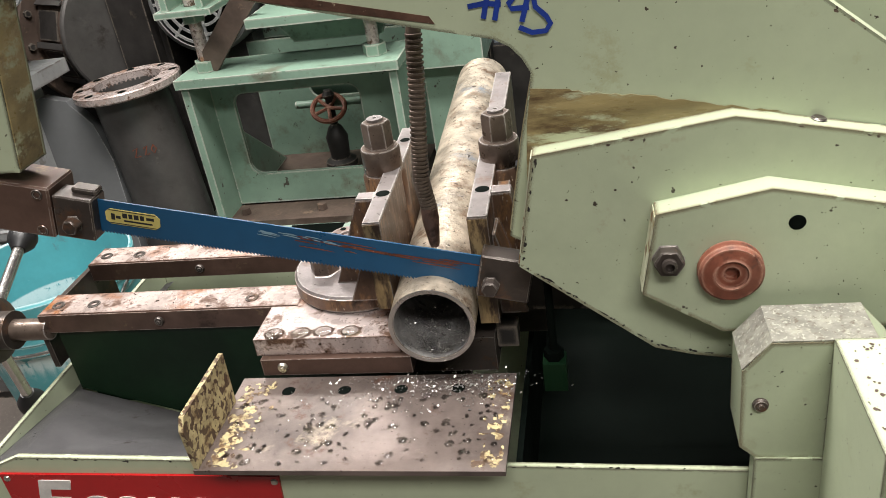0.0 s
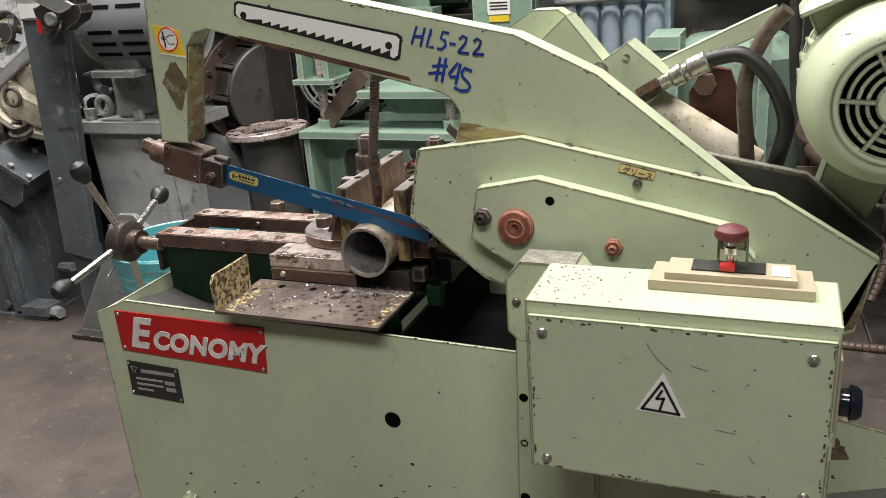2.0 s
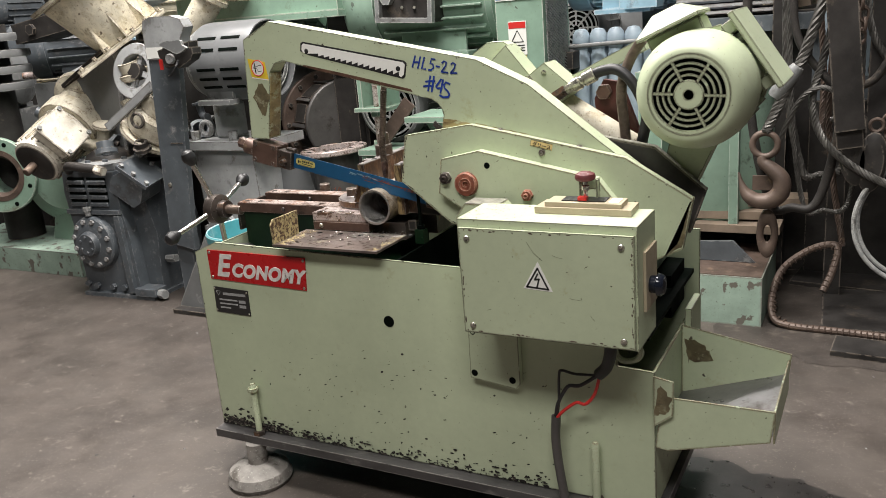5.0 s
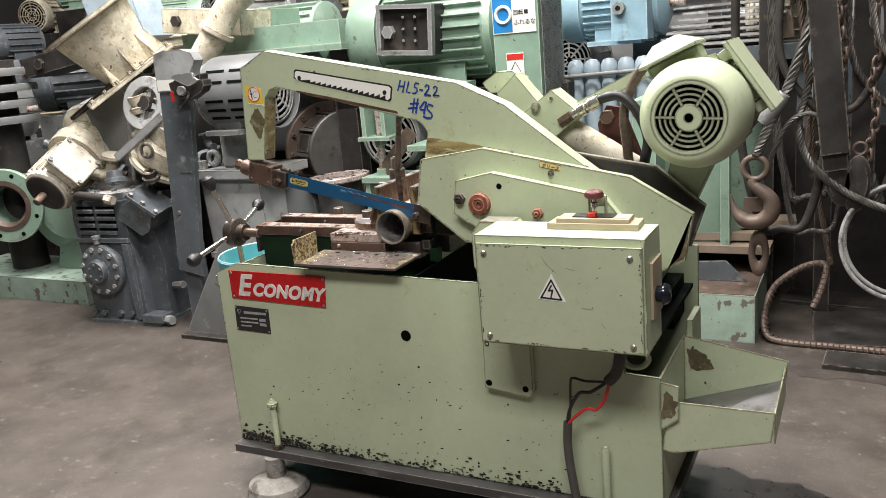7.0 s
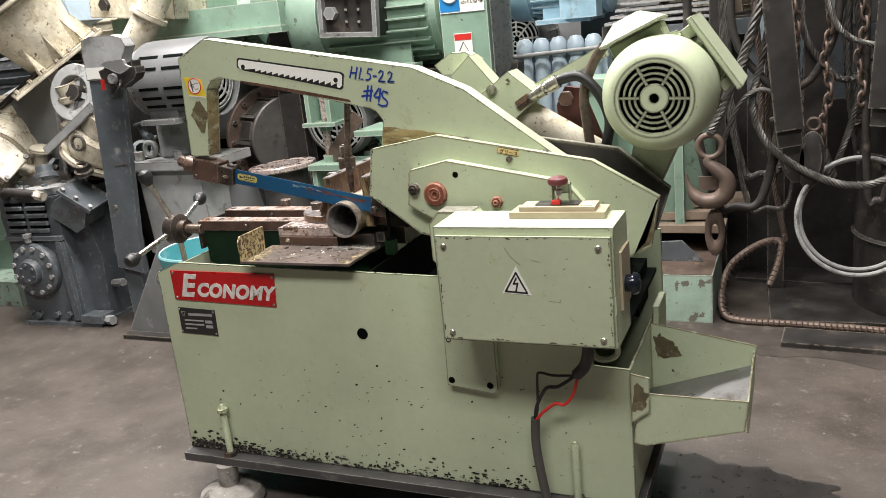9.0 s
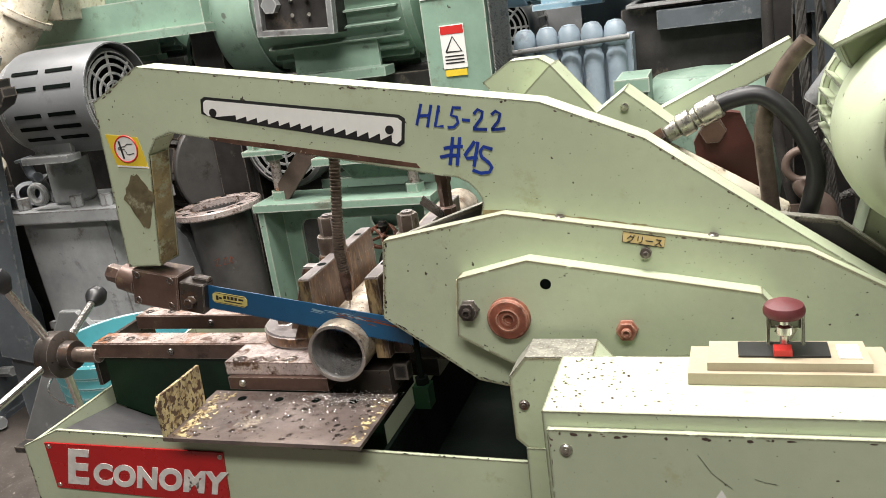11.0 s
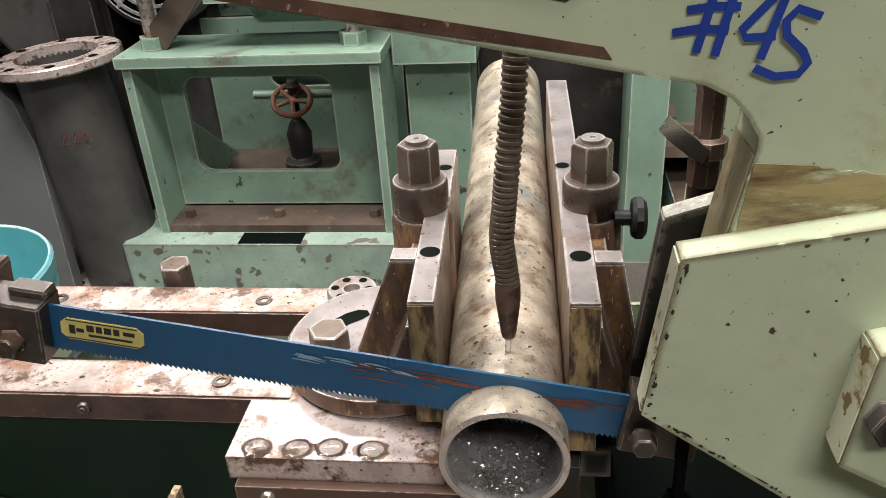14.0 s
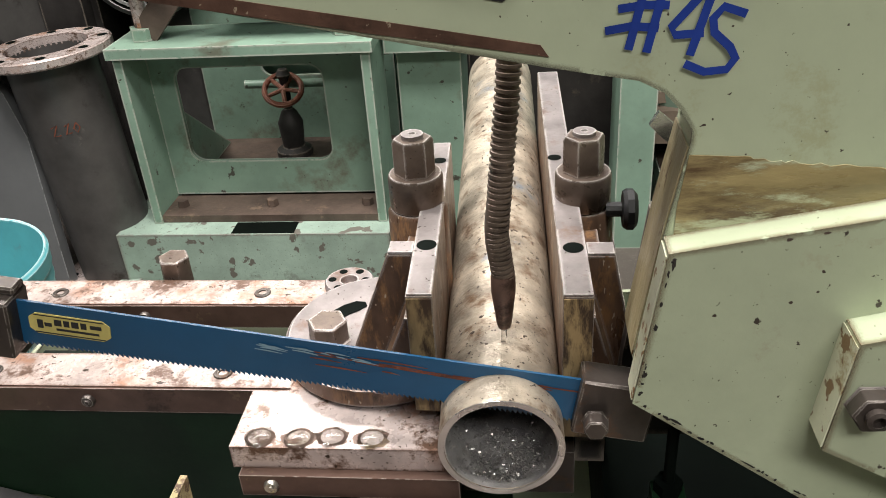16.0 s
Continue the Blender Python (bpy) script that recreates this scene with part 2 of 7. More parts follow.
GRIME = material("grimy_dark_iron", (0.034, 0.031, 0.029), 0.55, 0.15, blotch=0.45, blotch_scale=8, bump=0.35, bump_scale=60, stain=(0.13, 0.105, 0.08), stain_amount=0.45, stain_scale=7, sheen=0.35, edge=0.8, edge_colour=(0.2, 0.17, 0.14), edge_width=0.008)
ROPE = material("greasy_wire_rope", (0.105, 0.1, 0.092), 0.5, 0.5, blotch=0.4, blotch_scale=30, bump=0.4, bump_scale=200)
HOOK = material("rusty_brown_forging", (0.11, 0.078, 0.062), 0.55, 0.25, blotch=0.35, blotch_scale=12, bump=0.3, soil=((0.2, 0.14, 0.1), 0.5, 18))
BORE = material("dark_pipe_bore", (0.4, 0.39, 0.38), 0.33, 0.5, blotch=0.5, blotch_scale=35, bump=0.4, bump_scale=160, stain=(0.3, 0.27, 0.24), stain_amount=0.5, stain_scale=45)
# Pale edge_colour stands for chamfer highlights, painted along the rims.
NUT = material("dark_brown_nut", (0.17, 0.13, 0.105), 0.32, 0.55, blotch=0.35, blotch_scale=30, bump=0.15, stain=(0.07, 0.04, 0.03), stain_amount=0.5, stain_scale=28, speck=0.3, edge=1.0, edge_colour=(0.62, 0.57, 0.54), edge_width=0.003)
SPOOL = material("dark_sooty_steel", (0.1, 0.094, 0.09), 0.42, 0.3, blotch=0.3, blotch_scale=7, bump=0.14, stain=(0.2, 0.18, 0.165), stain_amount=0.4, stain_scale=8, soil=((0.05, 0.042, 0.038), 0.5, 5))
COVER = material("smooth_grey_sheet", (0.14, 0.145, 0.148), 0.4, blotch=0.15, blotch_scale=4, bump=0.05, stain=(0.09, 0.09, 0.09), stain_amount=0.4, edge=0.7, edge_colour=(0.4, 0.4, 0.4))
FLAKE = material("peeling_enamel_edge", (0.56, 0.57, 0.42), 0.5, chip=0.62, chip_colour=(0.2, 0.12, 0.055), chip_scale=90, blotch=0.2, blotch_scale=18, bump=0.4, soil=((0.36, 0.3, 0.17), 0.55, 45), stretch=(1, 0.6, 0.6))
SCUFF = material("scuffed_bare_top", (0.3, 0.29, 0.25), 0.4, 0.3, chip=0.62, chip_colour=(0.46, 0.46, 0.39), chip_scale=330, blotch=0.3, blotch_scale=60, bump=0.25, soil=((0.17, 0.145, 0.115), 0.6, 150), stain=(0.4, 0.39, 0.32), stain_amount=0.6, stain_scale=80)
OILFLAKE = material("oily_brown_flaking_enamel", (0.34, 0.285, 0.165), 0.42, chip=0.5, chip_colour=(0.12, 0.07, 0.03), chip_scale=80, blotch=0.3, blotch_scale=22, bump=0.4, stain=(0.14, 0.085, 0.04), stain_amount=0.6, stain_scale=30, soil=((0.5, 0.49, 0.34), 0.5, 40), stretch=(1, 1, 0.4))
DIRT = material("dark_greasy_dirt", (0.15, 0.125, 0.07), 0.4, blotch=0.4, blotch_scale=18, bump=0.25, stain=(0.06, 0.045, 0.025), stain_amount=0.7, stain_scale=20, soil=((0.3, 0.3, 0.2), 0.55, 30))
WORNBROWN = material("brown_worn_rail", (0.12, 0.065, 0.045), 0.4, 0.2, blotch=0.4, blotch_scale=25, bump=0.3, stain=(0.05, 0.03, 0.02), stain_amount=0.6, stain_scale=30, speck=0.35, speck_colour=(0.35, 0.28, 0.2))
HOSE = material("dark_oily_hose_metal", (0.15, 0.115, 0.09), 0.4, 0.4, blotch=0.4, blotch_scale=40, bump=0.1, stain=(0.04, 0.028, 0.022), stain_amount=0.5, stain_scale=30)
SIGNBLUE = material("sign_blue", (0.02, 0.2, 0.5), 0.4, blotch=0.1, bump=0)
DUSTWHITE = material("dusty_white_casting", (0.66, 0.62, 0.53), 0.6, chip=0.3, chip_colour=(0.16, 0.13, 0.09), chip_scale=24, blotch=0.25, blotch_scale=12, bump=0.3, stain=(0.36, 0.31, 0.23), stain_amount=0.6, stain_scale=15, speck=0.35, edge=0.9, edge_colour=(0.14, 0.11, 0.08), edge_width=0.01)
LAVENDER = material("grey_blue_casting", (0.34, 0.42, 0.485), 0.45, chip=0.2, chip_scale=20, blotch=0.2, blotch_scale=7, bump=0.12, stain=(0.16, 0.17, 0.19), stain_amount=0.5, stain_scale=7, soil=((0.5, 0.53, 0.57), 0.4, 10), edge=0.7, edge_colour=(0.16, 0.16, 0.17), edge_width=0.01)
BASEIRON = material("dark_scuffed_base", (0.075, 0.072, 0.072), 0.4, 0.3, blotch=0.4, blotch_scale=14, bump=0.2, stain=(0.2, 0.19, 0.18), stain_amount=0.5, stain_scale=16, edge=1.0, edge_colour=(0.34, 0.32, 0.3), edge_width=0.004, stretch=(0.4, 1, 1))
RUBBLE = material("grey_crusted_pad", (0.24, 0.225, 0.205), 0.75, blotch=0.4, blotch_scale=16, bump=0.6, bump_scale=50, stain=(0.07, 0.06, 0.05), stain_amount=0.65, stain_scale=18, speck=0.4, speck_colour=(0.45, 0.43, 0.4))
NAVY = material("glossy_navy_plastic", (0.008, 0.01, 0.016), 0.12, blotch=0.2, bump=0.02)
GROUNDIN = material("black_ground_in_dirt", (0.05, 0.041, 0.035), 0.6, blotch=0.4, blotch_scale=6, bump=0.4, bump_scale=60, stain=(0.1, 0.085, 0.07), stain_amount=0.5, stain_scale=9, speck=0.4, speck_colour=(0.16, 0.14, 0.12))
WOOD = material("weathered_board", (0.2, 0.155, 0.115), 0.7, blotch=0.3, blotch_scale=9, bump=0.3, bump_scale=60)
CONCRETE = material("mint_splashed_plinth", (0.3, 0.4, 0.33), 0.65, chip=0.62, chip_colour=(0.13, 0.12, 0.1), chip_scale=17, blotch=0.25, bump=0.3, soil=((0.2, 0.24, 0.2), 0.5, 9), speck=0.4, edge=0.9, edge_colour=(0.2, 0.18, 0.16), edge_width=0.012)


# ---------------------------------------------------------------- mesh tools
def part(name, bm, mat, parent=None, label="", smooth=True, bevel=0.0):
    """Links a bmesh as one mesh object under a thing or a part."""
    if bevel:
        edges = [e for e in bm.edges if len(e.link_faces) == 2 and e.calc_face_angle(0) > 0.6]
        bmesh.ops.bevel(bm, geom=edges, offset=bevel, segments=1, affect="EDGES", clamp_overlap=True)
    me = bpy.data.meshes.new(name)
    bmesh.ops.recalc_face_normals(bm, faces=bm.faces)
    bm.to_mesh(me)
    bm.free()
    for mm in (mat if isinstance(mat, (list, tuple)) else [mat]):
        me.materials.append(mm)
    if smooth:
        me.shade_smooth()
        me.set_sharp_from_angle(angle=radians(32))
    ob = new(name, me)
    if parent is not None:
        ob.parent = parent
    if label:
        ob["label"] = label
    return ob


def thing(name, m, label, category, group=""):
    ob = new(name)
    ob.matrix_world = m
    return tagged(ob, label, category, group)


def B():
    return bmesh.new()


def box(bm, x0, x1, y0, y1, z0, z1, m=None):
    vs = [bm.verts.new((x, y, z)) for x in (x0, x1) for y in (y0, y1) for z in (z0, z1)]
    for f in ((0, 1, 3, 2), (4, 6, 7, 5), (0, 4, 5, 1), (2, 3, 7, 6), (0, 2, 6, 4), (1, 5, 7, 3)):
        bm.faces.new([vs[i] for i in f])
    if m is not None:
        bmesh.ops.transform(bm, matrix=m, verts=vs)
    return bm


def slab(bm, outline, y0, y1, axis="y"):
    """An outline in x and z (axis y), y and z (axis x) or x and y (axis z), given depth."""
    def at(a, b, d):
        return {"y": (a, d, b), "x": (d, a, b), "z": (a, b, d)}[axis]
    lo = [bm.verts.new(at(a, b, y0)) for a, b in outline]
    hi = [bm.verts.new(at(a, b, y1)) for a, b in outline]
    bm.faces.new(lo)
    bm.faces.new(hi)
    k = len(lo)
    for i in range(k):
        bm.faces.new((lo[i], lo[(i + 1) % k], hi[(i + 1) % k], hi[i]))
    return bm


def ragged(outline, size, seed, steps=7):
    """The outline with uneven, frayed edges."""
    r = random.Random(seed)
    out = []
    for i, (x0, z0) in enumerate(outline):
        x1, z1 = outline[(i + 1) % len(outline)]
        for k in range(steps):
            u = k / steps
            out.append((x0 + (x1 - x0) * u + r.uniform(-size, size), z0 + (z1 - z0) * u + r.uniform(-size, size)))
    return out


def frame_of(p0, p1):
    p0, p1 = Vector(p0), Vector(p1)
    d = p1 - p0
    return Matrix.Translation(p0) @ d.to_track_quat("Z", "Y").to_matrix().to_4x4(), d.length


def lathe(bm, profile, m=None, seg=32, closed=True):
    """Turns (radius, height) pairs round z, then places them by m."""
    rings = []
    for r, h in profile:
        if r < 1e-6:
            rings.append([bm.verts.new((0, 0, h))])
        else:
            rings.append([bm.verts.new((r * math.cos(2 * math.pi * i / seg), r * math.sin(2 * math.pi * i / seg), h)) for i in range(seg)])
    for a, b in zip(rings, rings[1:]):
        for i in range(seg):
            j = (i + 1) % seg
            if len(a) == 1 and len(b) == 1:
                continue
            if len(a) == 1:
                bm.faces.new((a[0], b[i], b[j]))
            elif len(b) == 1:
                bm.faces.new((a[i], a[j], b[0]))
            else:
                bm.faces.new((a[i], a[j], b[j], b[i]))
    if m is not None:
        bmesh.ops.transform(bm, matrix=m, verts=[v for ring in rings for v in ring])
    return bm


def rod(bm, p0, p1, r, seg=20, r1=None, chamfer=0.0):
    m, h = frame_of(p0, p1)
    r1 = r if r1 is None else r1
    c = min(chamfer, h * 0.4, r * 0.6)
    if c:
        return lathe(bm, [(0, 0), (r - c, 0), (r, c), (r1, h - c), (r1 - c, h), (0, h)], m, seg)
    return lathe(bm, [(0, 0), (r, 0), (r1, h), (0, h)], m, seg)


def pipe(bm, p0, p1, r, bore, seg=40):
    m, h = frame_of(p0, p1)
    return lathe(bm, [(bore, 0), (r, 0), (r, h), (bore, h), (bore, 0)], m, seg)


def hexa(bm, p0, p1, r):
    return rod(bm, p0, p1, r, 6)


def tube(bm, pts, r, seg=10, smooth_steps=6):
    """A round bar along a smoothed line of points."""
    pts = [Vector(p) for p in pts]
    line = []
    for i in range(len(pts) - 1):
        a, b, c, d = pts[max(i - 1, 0)], pts[i], pts[i + 1], pts[min(i + 2, len(pts) - 1)]
        for k in range(smooth_steps):
            u = k / smooth_steps
            line.append(0.5 * ((2 * b) + (c - a) * u + (2 * a - 5 * b + 4 * c - d) * u * u + (3 * b - a - 3 * c + d) * u ** 3))
    line.append(pts[-1])
    rings, side = [], None
    for i, p in enumerate(line):
        d = (line[min(i + 1, len(line) - 1)] - line[max(i - 1, 0)]).normalized()
        if side is None:
            side = d.orthogonal().normalized()
        side = (side - d * side.dot(d)).normalized()
        up = d.cross(side)
        rr = r(i / (len(line) - 1)) if callable(r) else r
        rings.append([bm.verts.new(p + side * rr * math.cos(2 * math.pi * k / seg) + up * rr * math.sin(2 * math.pi * k / seg)) for k in range(seg)])
    for a, b in zip(rings, rings[1:]):
        for k in range(seg):
            bm.faces.new((a[k], a[(k + 1) % seg], b[(k + 1) % seg], b[k]))
    bm.faces.new(rings[0])
    bm.faces.new(rings[-1])
    return bm


def ring(bm, m, major, minor, seg=40, sub=10):
    """A round ring about z of m."""
    vs = [[bm.verts.new(m @ Vector(((major + minor * math.cos(2 * math.pi * k / sub)) * math.cos(2 * math.pi * i / seg),
                                    (major + minor * math.cos(2 * math.pi * k / sub)) * math.sin(2 * math.pi * i / seg),
                                    minor * math.sin(2 * math.pi * k / sub)))) for k in range(sub)] for i in range(seg)]
    for i in range(seg):
        for k in range(sub):
            bm.faces.new((vs[i][k], vs[(i + 1) % seg][k], vs[(i + 1) % seg][(k + 1) % sub], vs[i][(k + 1) % sub]))
    return bm


def ribbon(bm, strokes, width, m, lift=0.0006):
    """Pen strokes: each a line of points in the plane of m, drawn as flat bands."""
    for s in strokes:
        pts = [Vector((a, b)) for a, b in s]
        left, right = [], []
        for i, p in enumerate(pts):
            d = (pts[min(i + 1, len(pts) - 1)] - pts[max(i - 1, 0)]).normalized()
            nrm = Vector((-d.y, d.x)) * width / 2
            left.append(bm.verts.new(m @ Vector((p.x + nrm.x, p.y + nrm.y, lift))))
            right.append(bm.verts.new(m @ Vector((p.x - nrm.x, p.y - nrm.y, lift))))
        for i in range(len(pts) - 1):
            bm.faces.new((left[i], left[i + 1], right[i + 1], right[i]))
    return bm


def edge_chips(parent, line, y, count, size, seed, mat):
    """Thin flakes of bare metal strewn along an edge of a front face, densest at the edge itself."""
    r = random.Random(seed)
    spans = [(Vector(p), Vector(q)) for p, q in zip(line, line[1:])]
    total = sum((q - p).length for p, q in spans)
    bm = B()
    for i in range(count):
        at = r.random() * total
        for p, q in spans:
            if at <= (q - p).length:
                break
            at -= (q - p).length
        d = (q - p).normalized()
        inward = Vector((-d.y, d.x))
        long = size * r.uniform(0.3, 1.0) * (2.4 if r.random() < 0.12 else 1.0)
        deep = size * r.uniform(0.15, 0.55)
        mid = p + d * at + inward * (deep * 0.7 + abs(r.gauss(0, size * 0.25)))
        pts = []
        for k in range(7):
            a = k * math.tau / 7
            pts.append(mid + d * long * math.cos(a) * r.uniform(0.5, 1.1) + inward * deep * math.sin(a) * r.uniform(0.5, 1.0))
        bm.faces.new([bm.verts.new((c.x, y - 0.000004 * i, c.y)) for c in pts])
    return tagged(part("chipped_paint", bm, mat, parent, "chips along the edge showing dark metal"), kind="stuff")


def lettering(name, text, size, m, mat, parent, label="", shear=0.0, spread=1.0, bold=0.0):
    """Built-in font lettering as a thin mesh; m has the writing in its x and y."""
    cu = bpy.data.curves.new(name, "FONT")
    cu.body, cu.size, cu.shear, cu.extrude, cu.space_character, cu.offset = text, size, shear, 0.0006, spread, bold
    tmp = new(name, cu)
    me = bpy.data.meshes.new_from_object(tmp.evaluated_get(bpy.context.evaluated_depsgraph_get()))
    bpy.data.objects.remove(tmp)
    bpy.data.curves.remove(cu)
    me.transform(m)
    me.materials.clear()
    me.materials.append(mat)
    ob = new(name, me)
    ob.parent = parent
    if label:
        ob["label"] = label
    return ob


def front(x, z, y, turn=0.0):
    """A plane that faces the front (towards -y), writing along x, turned by some degrees."""
    return pose(x, y, z, 90, 0, 0) @ pose(0, 0, 0, 0, 0, turn)


# ---------------------------------------------------------------- hall
tagged(part("floor", box(B(), -9, 9, -7, 9, -0.1, 0), FLOOR), "dark oily concrete workshop floor with stains", "floor", kind="structure")
# Unseen ceiling and walls, added to shut out the sky and limit bounce.
tagged(part("ceiling", box(B(), -9.2, 9.2, -7.2, 9.2, 5.0, 5.2), WALL), "unseen grey hall ceiling, added to close in the light", "ceiling", kind="structure")
for nm, x0, x1, y0, y1 in (("wall_north", -9.2, 9.2, 9, 9.2), ("wall_south", -9.2, 9.2, -7.2, -7), ("wall_west", -9.2, -9, -7, 9), ("wall_east", 9, 9.2, -7, 9)):
    tagged(part(nm, box(B(), x0, x1, y0, y1, -0.1, 5.0), WALL), "unseen plain grey hall wall, added to close in the light", "wall", kind="structure")

rng = random.Random(2)
b = B()
stain_rim = []
for k in range(110):
    a = k * math.tau / 110
    r = 1 + 0.16 * math.sin(3 * a + 1) + 0.1 * math.sin(7 * a) + 0.06 * math.sin(17 * a + 2) + rng.uniform(-0.04, 0.04)
    stain_rim.append((0.78 + 0.22 * r * math.cos(a), 0.34 + 0.12 * r * math.sin(a), 0.0015))
b.faces.new([b.verts.new(v) for v in stain_rim])
WET = material("wet_oil_on_concrete", (0.03, 0.027, 0.025), 0.32, blotch=0.4, blotch_scale=14, bump=0.2, bump_scale=30)
tagged(part("oil_stain", b, WET), "dark wet oil stain on the floor", "stain", kind="structure")
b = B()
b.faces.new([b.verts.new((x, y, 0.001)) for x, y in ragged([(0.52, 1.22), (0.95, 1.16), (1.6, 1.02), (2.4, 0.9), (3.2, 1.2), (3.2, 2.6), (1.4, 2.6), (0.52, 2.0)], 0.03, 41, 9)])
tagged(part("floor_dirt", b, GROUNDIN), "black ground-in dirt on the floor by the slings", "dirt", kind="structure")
b = B()
for i in range(260):
    x, y = rng.uniform(-2.6, 1.6), rng.uniform(-0.9, 1.3)
    if -0.6 < x < 0.68 and -0.06 < y < 0.5:
        continue
    s = rng.uniform(0.002, 0.007) * (2 if rng.random() < 0.08 else 1)
    q = [Vector((rng.uniform(-1, 1), rng.uniform(-1, 1), 0)) * s for _ in range(3)] + [Vector((0, 0, s * 0.7))]
    v = [b.verts.new(Vector((x, y, 0.0005)) + d) for d in q]
    for f in ((0, 1, 2), (0, 1, 3), (1, 2, 3), (2, 0, 3)):
        b.faces.new([v[k] for k in f])
tagged(part("grit", b, LGREY, None, smooth=False), "grit and crumbs scattered on the concrete floor", "grit", kind="stuff")

# ---------------------------------------------------------------- the power hacksaw
saw = thing("power_hacksaw", pose(0, 0, 0), "pale green power hacksaw sawing a clamped steel pipe", "hacksaw machine")


def screw(parent, x, z, y, r=0.006, mat=ZINC, name="screw"):
    b = lathe(B(), [(0, 0.004), (r * 0.35, 0.0042), (r * 0.4, 0.0025), (r * 0.8, 0.003), (r, 0.001), (r, -0.002), (0, -0.002)], front(x, z, y), 14)
    return part(name, b, mat, parent)


def top_screw(parent, x, y, z, r=0.008, mat=DARKSTEEL, name="socket_screw"):
    b = lathe(B(), [(0, -0.001), (r * 0.45, -0.001), (r * 0.5, 0.0012), (r * 0.92, 0.0012), (r, 0.0004), (r, -0.003), (0, -0.003)], pose(x, y, z), 16)
    return part(name, b, mat, parent)


# cabinet
cab = [(-0.567, 0.137), (0.633, 0.137), (0.633, 0.455), (0.556, 0.459), (0.55, 0.64), (-0.495, 0.664), (-0.567, 0.634)]
front_panel = part("front_panel", slab(B(), cab, 0, 0.006), PALE, saw, bevel=0.0012)
part("end_panel", box(B(), -0.567, -0.561, 0.0065, 0.46, 0.137, 0.632), PALE, saw)
part("end_panel", box(B(), 0.627, 0.633, 0.0065, 0.46, 0.137, 0.453), PALE_WORN, saw)
part("back_panel", box(B(), -0.567, 0.633, 0.4605, 0.4665, 0.137, 0.63), PALE, saw)
# Sump coloured almost black in place of the shade down there.
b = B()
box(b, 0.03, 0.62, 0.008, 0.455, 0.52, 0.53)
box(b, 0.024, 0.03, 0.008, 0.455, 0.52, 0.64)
part("coolant_sump", b, INSIDE, saw, "wet sump inside the cabinet, blackened to stand in for shade")
b = B()
pan = {"a": (-0.5605, 0.0066, 0.631), "b": (-0.497, 0.0066, 0.657), "c": (-0.16, 0.0066, 0.652), "d": (-0.5455, 0.1832, 0.607),
       "e": (-0.41, 0.1832, 0.563), "f": (-0.16, 0.1832, 0.53), "g": (-0.5605, 0.1832, 0.602), "h": (-0.5455, 0.455, 0.6), "i": (-0.5605, 0.455, 0.596)}
top = {k: b.verts.new(v) for k, v in pan.items()}
for f in ("abdg", "bced", "cfe", "gdhi"):
    b.faces.new([top[k] for k in f])
bmesh.ops.solidify(b, geom=b.faces[:], thickness=0.003)
part("splash_pan", b, PAD, saw, "wet bare sheet-metal splash pan")
b = slab(B(), [(-0.568, 0.112), (0.65, 0.112), (0.65, 0.135), (-0.568, 0.135)], -0.034, 0.49)
part("base_plate", b, BASEIRON, saw, "dark worn steel base plate", bevel=0.002)
# panel hole and worn paint near the floor
part("hole", lathe(B(), [(0, 0.0004), (0.013, 0.0004), (0.0135, 0.0012), (0.014, 0)], front(0.012, 0.5, -0.0004), 28), INSIDE, front_panel)
b = B()
rng = random.Random(3)
for i in range(330):
    x = rng.uniform(-0.56, 0.4)
    z = 0.137 + abs(rng.gauss(0, 0.016)) + 0.001
    w, h = rng.uniform(0.0015, 0.009) * (2 if rng.random() < 0.08 else 1), rng.uniform(0.001, 0.005)
    pts = [(x + w * math.cos(a) * rng.uniform(0.5, 1), max(0.1375, z + h * math.sin(a) * rng.uniform(0.5, 1))) for a in [k * math.tau / 7 for k in range(7)]]
    b.faces.new([b.verts.new((px, -0.0006 - 0.00001 * i, pz)) for px, pz in pts])
for i in range(150):
    x = -0.562 + abs(rng.gauss(0, 0.16))
    z = 0.139 + abs(rng.gauss(0, 0.012 if x > -0.45 else 0.02))
    w, h = rng.uniform(0.004, 0.013), rng.uniform(0.002, 0.007)
    pts = [(max(-0.5665, x + w * math.cos(a) * rng.uniform(0.4, 1.1)), max(0.1375, z + h * math.sin(a) * rng.uniform(0.4, 1.1))) for a in [k * math.tau / 9 for k in range(9)]]
    b.faces.new([b.verts.new((px, -0.0007 - 0.00001 * i, pz)) for px, pz in pts])
for i in range(110):
    x, z = rng.uniform(-0.5, 0.55), rng.uniform(0.16, 0.42)
    w, h, a0 = rng.uniform(0.001, 0.005), rng.uniform(0.001, 0.003), rng.uniform(0, 3)
    b.faces.new([b.verts.new((x + w * math.cos(a), -0.0006, z + h * math.sin(a + a0))) for a in [k * math.tau / 6 for k in range(6)]])
tagged(part("chipped_paint", b, GRIME, front_panel, "chipped paint showing dark iron"), kind="stuff")

